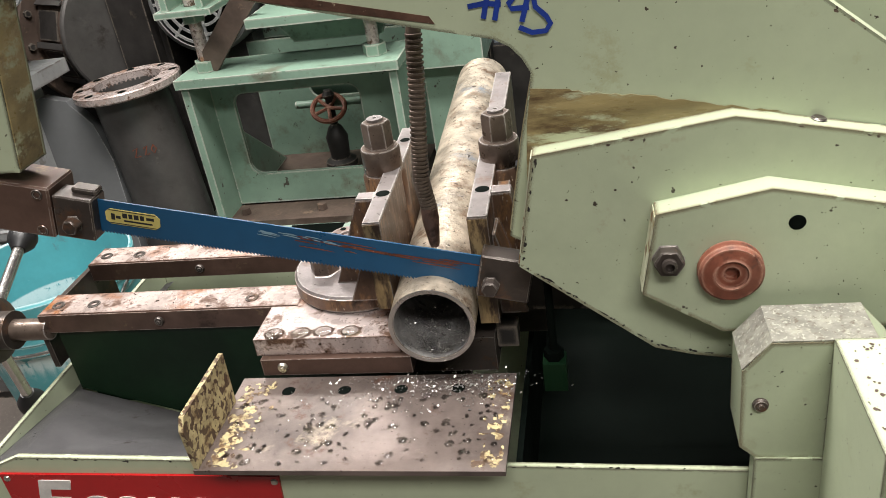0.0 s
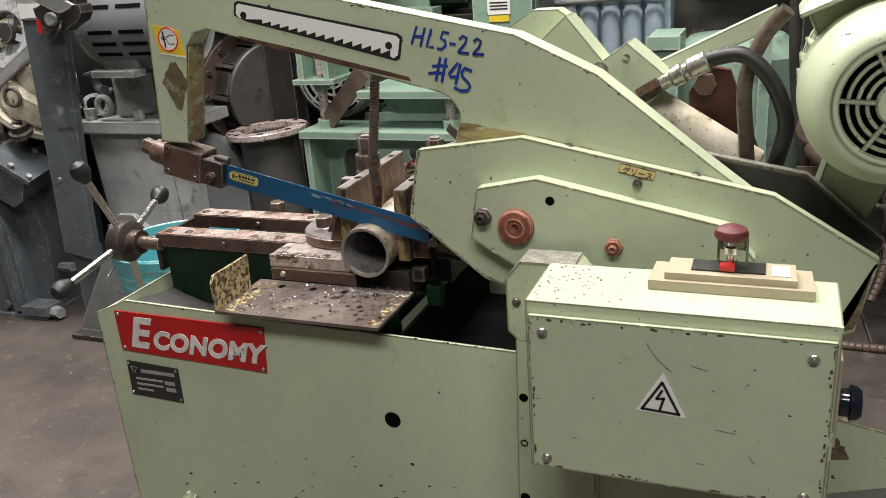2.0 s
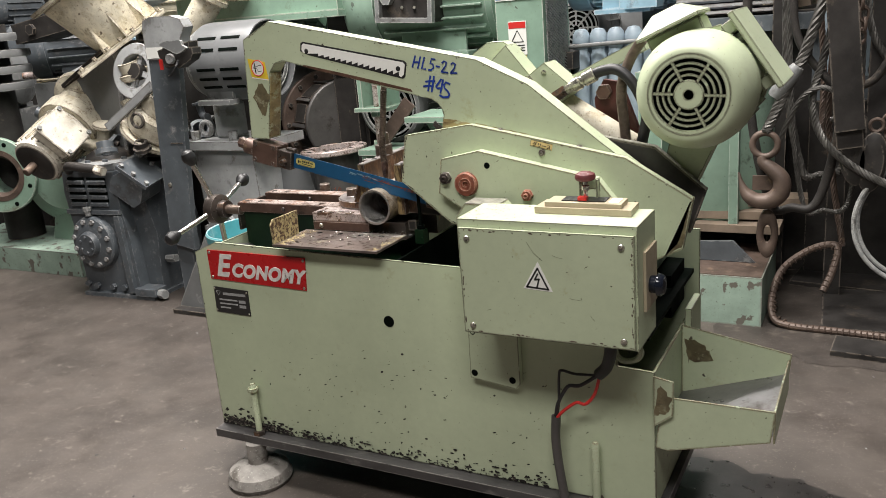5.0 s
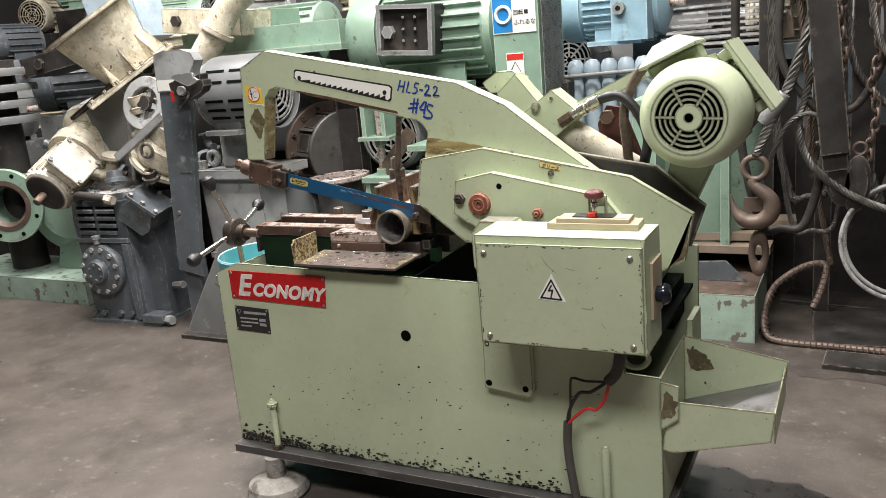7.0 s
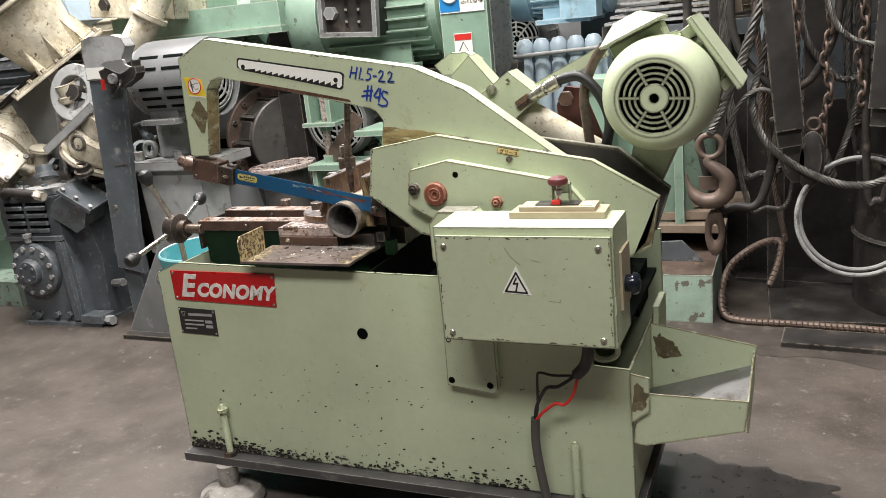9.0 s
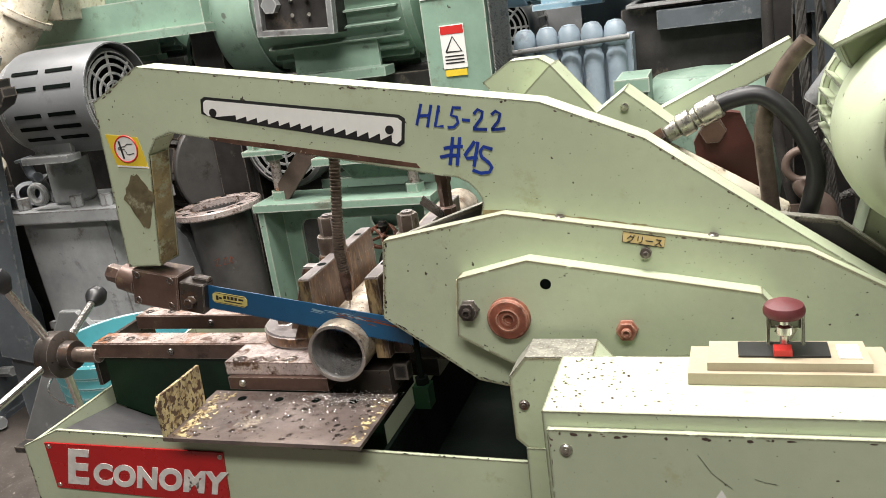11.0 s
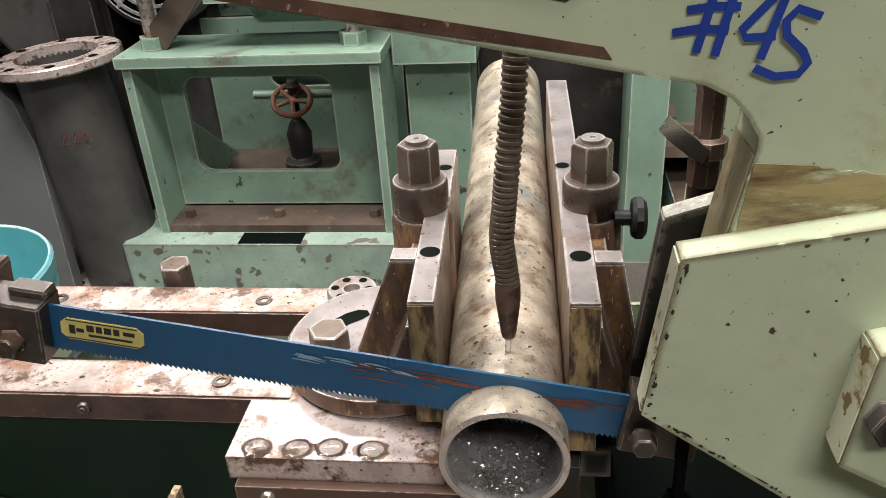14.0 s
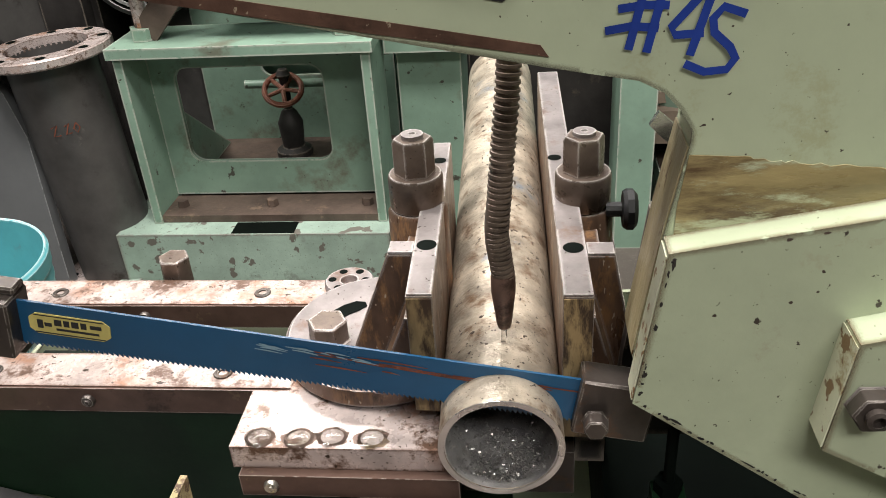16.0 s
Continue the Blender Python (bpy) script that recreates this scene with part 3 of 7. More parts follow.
for fx, fy in ((-0.44, 0.0), (0.50, 0.0), (-0.44, 0.44), (0.50, 0.44)):
    foot = part("foot", lathe(B(), [(0, 0), (0.082, 0), (0.088, 0.012), (0.08, 0.036), (0.055, 0.052), (0.027, 0.056), (0.026, 0.112), (0, 0.112)], pose(fx, fy - 0.025, 0), 28), RUBBLE, saw, "crusted grey levelling pad")
for fx in (-0.425, 0.51):
    bolt = part("levelling_bolt", lathe(B(), [(0, 0.1), (0.0085, 0.1), (0.0085, 0.25), (0.006, 0.254), (0, 0.254)], pose(fx, -0.018, 0.03), 14), PALE_WORN, saw, "long levelling bolt painted over")
    part("nut", hexa(B(), (fx, -0.018, 0.1355), (fx, -0.018, 0.148), 0.017), DARKSTEEL, bolt)
    if fx < 0:
        part("bolt_head", hexa(B(), (fx, -0.018, 0.262), (fx, -0.018, 0.272), 0.015), PALE_WORN, bolt)

# name plates on the cabinet
edge_chips(front_panel, [(0.3, 0.6495), (-0.495, 0.663), (-0.566, 0.633), (-0.566, 0.139)], -0.0006, 60, 0.0035, 65, GRIME)
plate = part("name_plate", slab(B(), [(-0.522, 0.565), (-0.216, 0.557), (-0.209, 0.641), (-0.522, 0.643)], -0.003, -0.0002), REDPLATE, saw, "red enamelled plate with silver lettering", bevel=0.0008)
lettering("lettering", "E", 0.082, front(-0.500, 0.577, -0.0034, -0.8), SILVER, plate, shear=0.3, bold=0.0028)
lettering("lettering", "CONOMY", 0.048, front(-0.449, 0.578, -0.0034, -0.8), SILVER, plate, shear=0.3, spread=1.08, bold=0.0024)
for x, z in ((-0.515, 0.637), (-0.215, 0.634), (-0.222, 0.563), (-0.515, 0.571)):
    part("rivet", lathe(B(), [(0, 0.002), (0.003, 0.0015), (0.004, 0), (0, 0)], front(x, z, -0.003), 10), ZINC, plate)
data = part("data_plate", slab(B(), [(-0.522, 0.473), (-0.408, 0.470), (-0.406, 0.539), (-0.519, 0.543)], -0.0025, -0.0002), INK, saw, "black metal data plate with worn print")
b = B()
box(b, -0.49, -0.415, -0.0031, -0.0026, 0.522, 0.529)
for z, x1 in ((0.507, -0.445), (0.496, -0.445), (0.485, -0.47)):
    box(b, -0.505, x1, -0.0031, -0.0026, z, z + 0.004)
box(b, -0.44, -0.418, -0.0031, -0.0026, 0.503, 0.511)
box(b, -0.44, -0.418, -0.0031, -0.0026, 0.49, 0.498)
part("print", b, LGREY, data)
part("emblem", ribbon(B(), [[(-0.007, 0.005), (0.007, 0.005), (0, -0.007), (-0.007, 0.005)]], 0.002, front(-0.505, 0.527, -0.0028)), LGREY, data)
for x, z in ((-0.517, 0.538), (-0.411, 0.534), (-0.412, 0.475), (-0.519, 0.478)):
    part("rivet", lathe(B(), [(0, 0.002), (0.0025, 0.0015), (0.003, 0), (0, 0)], front(x, z, -0.0025), 10), ZINC, data)

# column that carries the guide, with its lower flange
col = part("column", slab(B(), [(0.226, 0.692), (0.24, 0.679), (0.335, 0.679), (0.345, 0.69), (0.345, 0.774), (0.325, 0.798), (0.247, 0.798), (0.226, 0.771)], -0.0215, 0.03), PALE_WORN, saw, "worn column with scuffed top", bevel=0.002)
for pts in ([(0.2265, 0.7725), (0.2475, 0.7985), (0.2475, 0.7995), (0.2255, 0.773)], [(0.2475, 0.7984), (0.3245, 0.7984), (0.3245, 0.7996), (0.2475, 0.7996)]):
    part("scuffed_top", slab(B(), pts, -0.021, 0.0295), SCUFF, col, "paint scuffed down to bare metal")
screw(col, 0.241, 0.738, -0.0225, 0.0065, DARKSTEEL)
flange = part("mounting_flange", slab(B(), [(0.225, 0.395), (0.335, 0.382), (0.345, 0.395), (0.345, 0.5605), (0.30, 0.5605), (0.30, 0.6785), (0.232, 0.6785)], -0.018, -0.0005), PALE, saw, bevel=0.0015)
for x, z, r in ((0.236, 0.408, 0.007), (0.327, 0.402, 0.007), (0.24, 0.584, 0.006)):
    part("hole", lathe(B(), [(0, 0.0004), (r, 0.0004), (r + 0.001, 0)], front(x, z, -0.0182), 16), INSIDE, flange)
part("plug", ring(B(), front(0.238, 0.506, -0.0185), 0.005, 0.001, 18, 6), INSIDE, flange)

# control box
cbox = part("control_box", box(B(), 0.292, 0.647, -0.15, -0.0225, 0.565, 0.802), PALE, saw, "pale green steel control box", bevel=0.003)
door = part("box_door", box(B(), 0.297, 0.643, -0.158, -0.1505, 0.57, 0.786), PALE, cbox, bevel=0.0025)
for x, z in ((0.315, 0.765), (0.62, 0.765), (0.316, 0.585), (0.622, 0.585)):
    screw(cbox, x, z, -0.159, 0.0065)
sign = part("warning_sign", slab(B(), [(0.428, 0.667), (0.487, 0.664), (0.459, 0.722)], -0.1588, -0.1582), WHITE, cbox, "white triangular electric shock warning sticker")
part("border", ribbon(B(), [[(-0.022, -0.015), (0.023, -0.0175)], [(0.022, -0.0185), (0.001, 0.024)], [(0.002, 0.024), (-0.0225, -0.0165)]], 0.0034, front(0.457, 0.686, -0.159)), INK, cbox)
part("bolt_mark", ribbon(B(), [[(0.003, 0.014), (-0.004, 0.001)], [(-0.005, 0.001), (0.006, 0.003)], [(0.005, 0.004), (0.0, -0.014)]], 0.0032, front(0.456, 0.685, -0.159)), INK, cbox)
for x, z, dx, dz in ((0.44, 0.765, 0.03, -0.035), (0.49, 0.742, 0.02, -0.005), (0.52, 0.66, 0.025, -0.002), (0.35, 0.62, 0.008, 0.003), (0.56, 0.63, 0.008, -0.01), (0.5, 0.61, 0.01, 0)):
    part("scratch", ribbon(B(), [[(0, 0), (dx * 0.4, dz * 0.55), (dx, dz)]], 0.0005, front(x, z, -0.1585)), GRIME, cbox)
b = B()
rng = random.Random(14)
for i in range(90):
    x, y = 0.297 + abs(rng.gauss(0, 0.06)), rng.uniform(-0.145, -0.03)
    if x > 0.425:
        x, y = rng.uniform(0.3, 0.64), -0.146 + abs(rng.gauss(0, 0.004))
    w = rng.uniform(0.0006, 0.0021)
    b.faces.new([b.verts.new((x + w * math.cos(a) * rng.uniform(0.5, 1.2), y + w * math.sin(a) * rng.uniform(0.5, 1.2), 0.8024)) for a in [k * math.tau / 7 for k in range(7)]])
tagged(part("chipped_paint", b, HOOK, cbox, "rusty paint chips on the box top"), kind="stuff")
edge_chips(cbox, [(0.299, 0.784), (0.299, 0.572), (0.641, 0.572), (0.641, 0.784), (0.299, 0.784)], -0.1583, 80, 0.0045, 61, HOOK)
base = part("switch_base", slab(B(), [(0.431, -0.088), (0.62, -0.088), (0.617, -0.024), (0.433, -0.024)], 0.8025, 0.815, "z"), BEIGE, cbox, "beige plastic switch plate", bevel=0.003)
part("switch_cover", slab(B(), [(0.45, -0.082), (0.60, -0.082), (0.598, -0.03), (0.452, -0.03)], 0.8152, 0.824, "z"), BEIGE, cbox, bevel=0.003)
part("switch_window", box(B(), 0.48, 0.565, -0.07, -0.036, 0.8243, 0.8262), INK, cbox, "dark scratched switch window")
part("red_button", box(B(), 0.513, 0.53, -0.072, -0.058, 0.8265, 0.833), RED, cbox, bevel=0.002)
part("switch_label", box(B(), 0.572, 0.592, -0.072, -0.04, 0.8243, 0.8252), WHITE, cbox)
stop = part("stop_button", lathe(B(), [(0, 0.0), (0.017, 0.001), (0.0195, 0.004), (0.02, 0.008), (0.018, 0.013), (0.011, 0.0165), (0, 0.0175)], pose(0.524, -0.055, 0.862), 28), REDKNOB, cbox, "faded red mushroom stop button")
part("stop_stem", lathe(B(), [(0, 0), (0.0045, 0), (0.0045, 0.016), (0.008, 0.018), (0.008, 0.026), (0.0045, 0.028), (0.0045, 0.037), (0, 0.037)], pose(0.524, -0.055, 0.826), 14), CHROME, cbox)
b = B()
for x in (0.508, 0.541):
    box(b, x, x + 0.003, -0.045, -0.03, 0.824, 0.861)
box(b, 0.508, 0.544, -0.033, -0.03, 0.84, 0.861)
part("stop_bracket", b, PALE, cbox)
latch = part("side_latch", box(B(), 0.6475, 0.653, -0.115, -0.035, 0.63, 0.745), BEIGE, cbox, "ochre side plate with rotary switch", bevel=0.002)
part("rotary_knob", lathe(B(), [(0, 0), (0.016, 0), (0.017, 0.004), (0.017, 0.012), (0.022, 0.014), (0.021, 0.02), (0.017, 0.026), (0, 0.028)], pose(0.653, -0.085, 0.675, 0, 90, 0), 24), NAVY, cbox, "glossy navy rotary knob")

for ob in cbox.children:
    if ob.name.split(".")[0] in ("warning_sign", "border", "bolt_mark"):
        ob.location = (0.001, 0, 0.006)
for ob in [col, cbox]:
    ob.location = Vector(ob.location) + Vector((-0.006, 0.006, -0.002))

# cables under the box
cable = part("cable", tube(B(), [(0.565, -0.07, 0.56), (0.563, -0.065, 0.52), (0.55, -0.05, 0.48), (0.53, -0.04, 0.455)], 0.0125, 12), BLACK, saw)
part("wire", tube(B(), [(0.53, -0.04, 0.455), (0.49, -0.04, 0.425), (0.465, -0.04, 0.42), (0.45, -0.04, 0.40), (0.437, -0.04, 0.37), (0.432, -0.04, 0.34)], 0.004, 8), BLACK, saw)
part("wire", tube(B(), [(0.532, -0.043, 0.452), (0.52, -0.043, 0.41), (0.50, -0.043, 0.385), (0.48, -0.043, 0.385), (0.45, -0.043, 0.36), (0.434, -0.043, 0.34)], 0.0035, 8), RED, saw, "red wire taped at its joint")
part("wire", tube(B(), [(0.53, -0.038, 0.452), (0.48, -0.038, 0.448), (0.45, -0.038, 0.452), (0.443, -0.038, 0.44), (0.44, -0.038, 0.38), (0.434, -0.038, 0.34)], 0.003, 8), INK, saw)
part("cable", tube(B(), [(0.433, -0.04, 0.345), (0.43, -0.04, 0.28), (0.44, -0.045, 0.2), (0.46, -0.06, 0.12), (0.5, -0.1, 0.03), (0.58, -0.2, 0.012), (0.8, -0.4, 0.012)], 0.01, 12), SPOOL, saw, "dark grey supply cable with split end")
part("loop", tube(B(), [(0.60, -0.06, 0.56), (0.62, -0.05, 0.52), (0.60, -0.04, 0.495), (0.57, -0.04, 0.50), (0.56, -0.05, 0.56)], 0.006, 10), PALE, saw)

# chip chute at the end
chute = part("chute", slab(B(), [(0.634, 0.288), (0.66, 0.284), (0.856, 0.338), (0.864, 0.405), (0.648, 0.405)], -0.002, 0.002), PALE_WORN, saw, "pale green chip chute with flaking paint", bevel=0.0006)
part("chute_wall", slab(B(), [(0.634, 0.27), (0.86, 0.335), (0.868, 0.418), (0.634, 0.462)], 0.25, 0.254), PALE_WORN, saw)
b = B()
vs = [b.verts.new(p) for p in ((0.634, 0.003, 0.305), (0.858, 0.003, 0.355), (0.8595, 0.2495, 0.372), (0.634, 0.2495, 0.296), (0.634, 0.003, 0.30), (0.858, 0.003, 0.35), (0.8595, 0.2495, 0.367), (0.634, 0.2495, 0.291))]
for f in ((0, 1, 2, 3), (7, 6, 5, 4), (0, 4, 5, 1), (1, 5, 6, 2), (2, 6, 7, 3), (3, 7, 4, 0)):
    b.faces.new([vs[i] for i in f])
part("chute_floor", b, PAD, saw, "wet bare chute floor")
part("chute_lip", box(B(), 0.860, 0.8635, 0.0025, 0.2495, 0.335, 0.405), PALE_WORN, saw)
part("bracket", slab(B(), [(0.6335, 0.34), (0.672, 0.37), (0.674, 0.445), (0.6335, 0.452)], -0.012, -0.008), PALE_WORN, saw)
part("oil_streak", slab(B(), ragged([(0.637, 0.365), (0.662, 0.375), (0.668, 0.41), (0.65, 0.432), (0.638, 0.425)], 0.004, 21, 5), -0.0128, -0.0122), DIRT, saw, "brown oil streak")
part("oil_streak", slab(B(), ragged([(0.645, 0.372), (0.70, 0.385), (0.69, 0.41), (0.665, 0.425), (0.645, 0.43)], 0.005, 22, 5), 0.2488, 0.2495), DIRT, saw, "brown oil streak")
part("tank_wall", box(B(), 0.64, 0.655, 0.255, 0.36, 0.30, 0.50), PALE, saw)
part("tank", box(B(), 0.42, 0.6, 0.30, 0.44, 0.456, 0.56), INSIDE, saw, "dark green coolant tank, blackened to stand in for shade")

# ---------------------------------------------------------------- vise
bed = part("vise_bed", slab(slab(B(), [(-0.545, 0.609), (-0.41, 0.565), (-0.2, 0.535), (-0.05, 0.535), (-0.05, 0.698), (-0.545, 0.698)], 0.184, 0.192), [(-0.53, 0.58), (-0.05, 0.58), (-0.05, 0.64), (-0.545, 0.64)], 0.1925, 0.335), DGREEN, saw, "dark green oily vise bed", bevel=0.003)
for y0, y1 in ((0.177, 0.224), (0.297, 0.342)):
    bar = part("slide_bar", box(B(), -0.558, -0.226, y0, y1, 0.6985, 0.723), BROWNSTEEL, saw, "brown steel slide bar with bare rust-stained top", bevel=0.002)
    part("bar_top", box(B(), -0.556, -0.226, y0 + 0.002, y1 - 0.002, 0.7232, 0.7243), RUSTBAR, bar, "bare rust-stained steel top")
    for x in (-0.54, -0.492, -0.288):
        top_screw(bar, x, y0 + 0.02, 0.7245)
    screw(bar, -0.40, 0.711, y0 - 0.0005, 0.006, DARKSTEEL)
part("end_plate", box(B(), -0.566, -0.5585, 0.18, 0.34, 0.645, 0.715), DARKSTEEL, saw, bevel=0.002)
table = part("vise_table", slab(B(), [(-0.256, 0.112), (-0.097, 0.112), (-0.097, 0.34), (-0.2255, 0.34), (-0.2255, 0.176), (-0.256, 0.176)], 0.704, 0.7245, "z"), STEEL, saw, "bare steel vise table wet with coolant", bevel=0.0015)
apron = part("table_apron", box(B(), -0.25, -0.085, 0.104, 0.2, 0.6835, 0.7035), BROWNSTEEL, saw, bevel=0.0015)
screw(apron, -0.226, 0.694, 0.1035, 0.006)

part("hanging_block", box(B(), 0.051, 0.074, 0.09, 0.112, 0.667, 0.7), DGREEN, saw, "dark green block on a stud", bevel=0.002)
part("block_nut", hexa(B(), (0.062, 0.1025, 0.7005), (0.062, 0.1025, 0.71), 0.01), INSIDE, saw)
part("block_stud", rod(B(), (0.062, 0.1025, 0.7105), (0.062, 0.1025, 0.80), 0.004, 12), INSIDE, saw)
part("jaw_block", box(B(), -0.0005, 0.05, 0.205, 0.45, 0.66, 0.7245), DARKSTEEL, saw)
part("pipe_rest", box(B(), -0.0965, -0.001, 0.136, 0.45, 0.66, 0.702), DARKSTEEL, saw)
part("rest_lug", box(B(), 0.0, 0.022, 0.15, 0.17, 0.68, 0.705), GRIME, saw, bevel=0.002)
jaw = part("moving_jaw", slab(B(), [(-0.1165, 0.131), (-0.0985, 0.131), (-0.106, 0.386), (-0.1245, 0.386)], 0.746, 0.845, "z"), [JAW], saw, "oily cast vise jaw", bevel=0.0015)
b = B()
slab(b, [(-0.119, 0.746), (-0.176, 0.746), (-0.137, 0.844), (-0.119, 0.844)], 0.187, 0.204)
slab(b, [(-0.1225, 0.746), (-0.16, 0.746), (-0.13, 0.825), (-0.1225, 0.825)], 0.2045, 0.33)
slab(b, [(-0.1185, 0.746), (-0.15, 0.746), (-0.122, 0.815), (-0.1185, 0.815)], 0.148, 0.1865)
part("jaw_rib", b, JAW, jaw, bevel=0.001)
part("jaw_top", slab(B(), [(-0.116, 0.132), (-0.099, 0.132), (-0.1065, 0.385), (-0.124, 0.385)], 0.8453, 0.8465, "z"), JAWTOP, jaw)
part("jaw_top", slab(B(), [(-0.1365, 0.1875), (-0.1182, 0.1875), (-0.1187, 0.2035), (-0.1365, 0.2035)], 0.8445, 0.8462, "z"), JAWTOP, jaw)
part("hole", lathe(B(), [(0, 0.0003), (0.0065, 0.0003), (0.0075, 0)], pose(-0.1088, 0.197, 0.8468), 18), INSIDE, jaw)
part("hole", lathe(B(), [(0, 0.0003), (0.005, 0.0003), (0.006, 0)], pose(-0.113, 0.345, 0.8468), 18), INSIDE, jaw)
part("swivel_base", lathe(B(), [(0, 0), (0.078, 0), (0.08, 0.002), (0.08, 0.0185), (0.078, 0.021), (0, 0.021)], pose(-0.158, 0.235, 0.7248), 48), JAWTOP, saw, "round swivel base with slotted rim")
part("swivel_rim", lathe(B(), [(0.0802, 0.003), (0.0812, 0.0035), (0.0812, 0.018), (0.0802, 0.0185)], pose(-0.158, 0.235, 0.7248), 48), JAW, saw, "oily brown rim of the swivel base")
part("slot", slab(B(), [(-0.207, 0.246), (-0.204, 0.256), (-0.196, 0.265), (-0.186, 0.271), (-0.178, 0.270), (-0.175, 0.264), (-0.181, 0.257), (-0.189, 0.251), (-0.196, 0.243), (-0.203, 0.241)], 0.7461, 0.7466, "z"), INSIDE, saw)
rf = part("rear_flange", lathe(B(), [(0.008, 0), (0.022, 0), (0.0235, 0.002), (0.0235, 0.006), (0.022, 0.008), (0.008, 0.008), (0.008, 0)], pose(-0.205, 0.3275, 0.7248), 36), JAWTOP, saw, "bright flange disc behind the vise")
for k in range(6):
    part("hole", lathe(B(), [(0, 0.0004), (0.0035, 0.0004), (0.004, 0)], pose(-0.205 + 0.016 * math.cos(k * 1.047), 0.3275 + 0.016 * math.sin(k * 1.047), 0.733), 14), INSIDE, rf)
part("swivel_bolt", hexa(B(), (-0.198, 0.215, 0.746), (-0.198, 0.215, 0.766), 0.0165), NUT, saw, bevel=0.001)
part("bar_bolt", hexa(B(), (-0.39, 0.36, 0.69), (-0.39, 0.36, 0.74), 0.016), NUT, saw, bevel=0.001)
fixed = part("fixed_jaw", slab(B(), [(-0.0115, 0.129), (0.0085, 0.129), (-0.003, 0.575), (-0.025, 0.575)], 0.725, 0.846, "z"), JAW, saw, "oily cast fixed jaw", bevel=0.0015)
b = B()
slab(b, [(0.0068, 0.7255), (0.05, 0.7255), (0.0265, 0.845), (0.0068, 0.845)], 0.182, 0.199)
slab(b, [(0.0068, 0.7255), (0.04, 0.7255), (0.019, 0.828), (0.0068, 0.828)], 0.1995, 0.33)
slab(b, [(0.0085, 0.7255), (0.036, 0.7255), (0.0115, 0.818), (0.0085, 0.818)], 0.146, 0.1815)
part("jaw_rib", b, JAW, fixed, bevel=0.001)
part("jaw_top", slab(B(), [(-0.011, 0.13), (0.008, 0.13), (-0.0035, 0.574), (-0.0245, 0.574)], 0.8463, 0.8475, "z"), JAWTOP, fixed)
part("jaw_top", slab(B(), [(0.0075, 0.1825), (0.026, 0.1825), (0.026, 0.1985), (0.007, 0.1985)], 0.8455, 0.8472, "z"), JAWTOP, fixed)
part("hole", lathe(B(), [(0, 0.0003), (0.0065, 0.0003), (0.0075, 0)], pose(-0.0025, 0.19, 0.8478), 18), INSIDE, fixed)
part("hole", lathe(B(), [(0, 0.0003), (0.005, 0.0003), (0.006, 0)], pose(-0.012, 0.345, 0.8478), 18), INSIDE, fixed)
part("wing_knob", lathe(B(), [(0, 0), (0.006, 0), (0.006, 0.012), (0.0145, 0.013), (0.0165, 0.016), (0.0165, 0.021), (0.013, 0.024), (0, 0.0245)], pose(0.026, 0.262, 0.84, 0, 90, 0), 10), BLACK, fixed, "black clamping knob")
for own, x, by, dz in ((jaw, -0.1245, 0.272, -0.009), (fixed, 0.0085, 0.274, -0.0105)):
    part("boss", lathe(B(), [(0, 0.72), (0.026, 0.725), (0.0245, 0.846), (0.022, 0.85), (0, 0.85)], pose(x, by, dz), 28), JAW, own)
    part("collar", lathe(B(), [(0, 0.85), (0.0215, 0.8505), (0.0222, 0.852), (0.0222, 0.876), (0.021, 0.879), (0, 0.879)], pose(x, by, dz), 32), NUT, own)
    part("clamp_nut", lathe(B(), [(0, 0.879), (0.0165, 0.8792), (0.0165, 0.906), (0.0148, 0.909), (0, 0.909)], pose(x, by, dz, 0, 0, 12), 6), NUT, own)
    part("stud", lathe(B(), [(0, 0.905), (0.009, 0.909), (0.0088, 0.9125), (0.0025, 0.9125), (0.0022, 0.911), (0, 0.911)], pose(x, by, dz), 24), JAWTOP, own)

part("jaw_end", box(B(), -0.116, -0.099, 0.1295, 0.1307, 0.747, 0.844), JAWEND, jaw, "tan streaked jaw end")
part("jaw_end", box(B(), -0.011, 0.008, 0.1275, 0.1287, 0.726, 0.845), JAWEND, fixed, "tan streaked jaw end")

# handwheel of the vise
part("screw_shaft", rod(B(), (-0.65, 0.181, 0.702), (-0.55, 0.181, 0.702), 0.0135, 20), NUT, saw)
hub = part("handwheel_hub", lathe(B(), [(0, 0), (0.012, 0), (0.013, 0.004), (0.036, 0.006), (0.041, 0.012), (0.041, 0.04), (0.034, 0.044), (0.024, 0.046), (0.024, 0.066), (0, 0.066)], pose(-0.665, 0.181, 0.702, 0, 90, 0), 36), DARKSTEEL, saw, "dark star handwheel hub")
for k in range(4):
    a = radians(16.8 + 90 * k)
    p0 = Vector((-0.642, 0.181 - 0.03 * math.sin(a), 0.704 + 0.03 * math.cos(a)))
    p1 = Vector((-0.665, 0.181 - 0.142 * math.sin(a), 0.704 + 0.142 * math.cos(a)))
    part("spoke", rod(B(), p0, p1, 0.0075, 14), CHROME, hub, "dull chrome spoke")
    d = (p1 - p0).normalized()
    m, h = frame_of(p1 - d * 0.002, p1 + d * 0.04)
    part("knob", lathe(B(), [(0, -0.004), (0.009, -0.003), (0.014, 0.006), (0.0185, 0.014), (0.0195, 0.022), (0.016, 0.034), (0.009, 0.04), (0, 0.0415)], m, 20), BLACK, hub, "black ball knob")

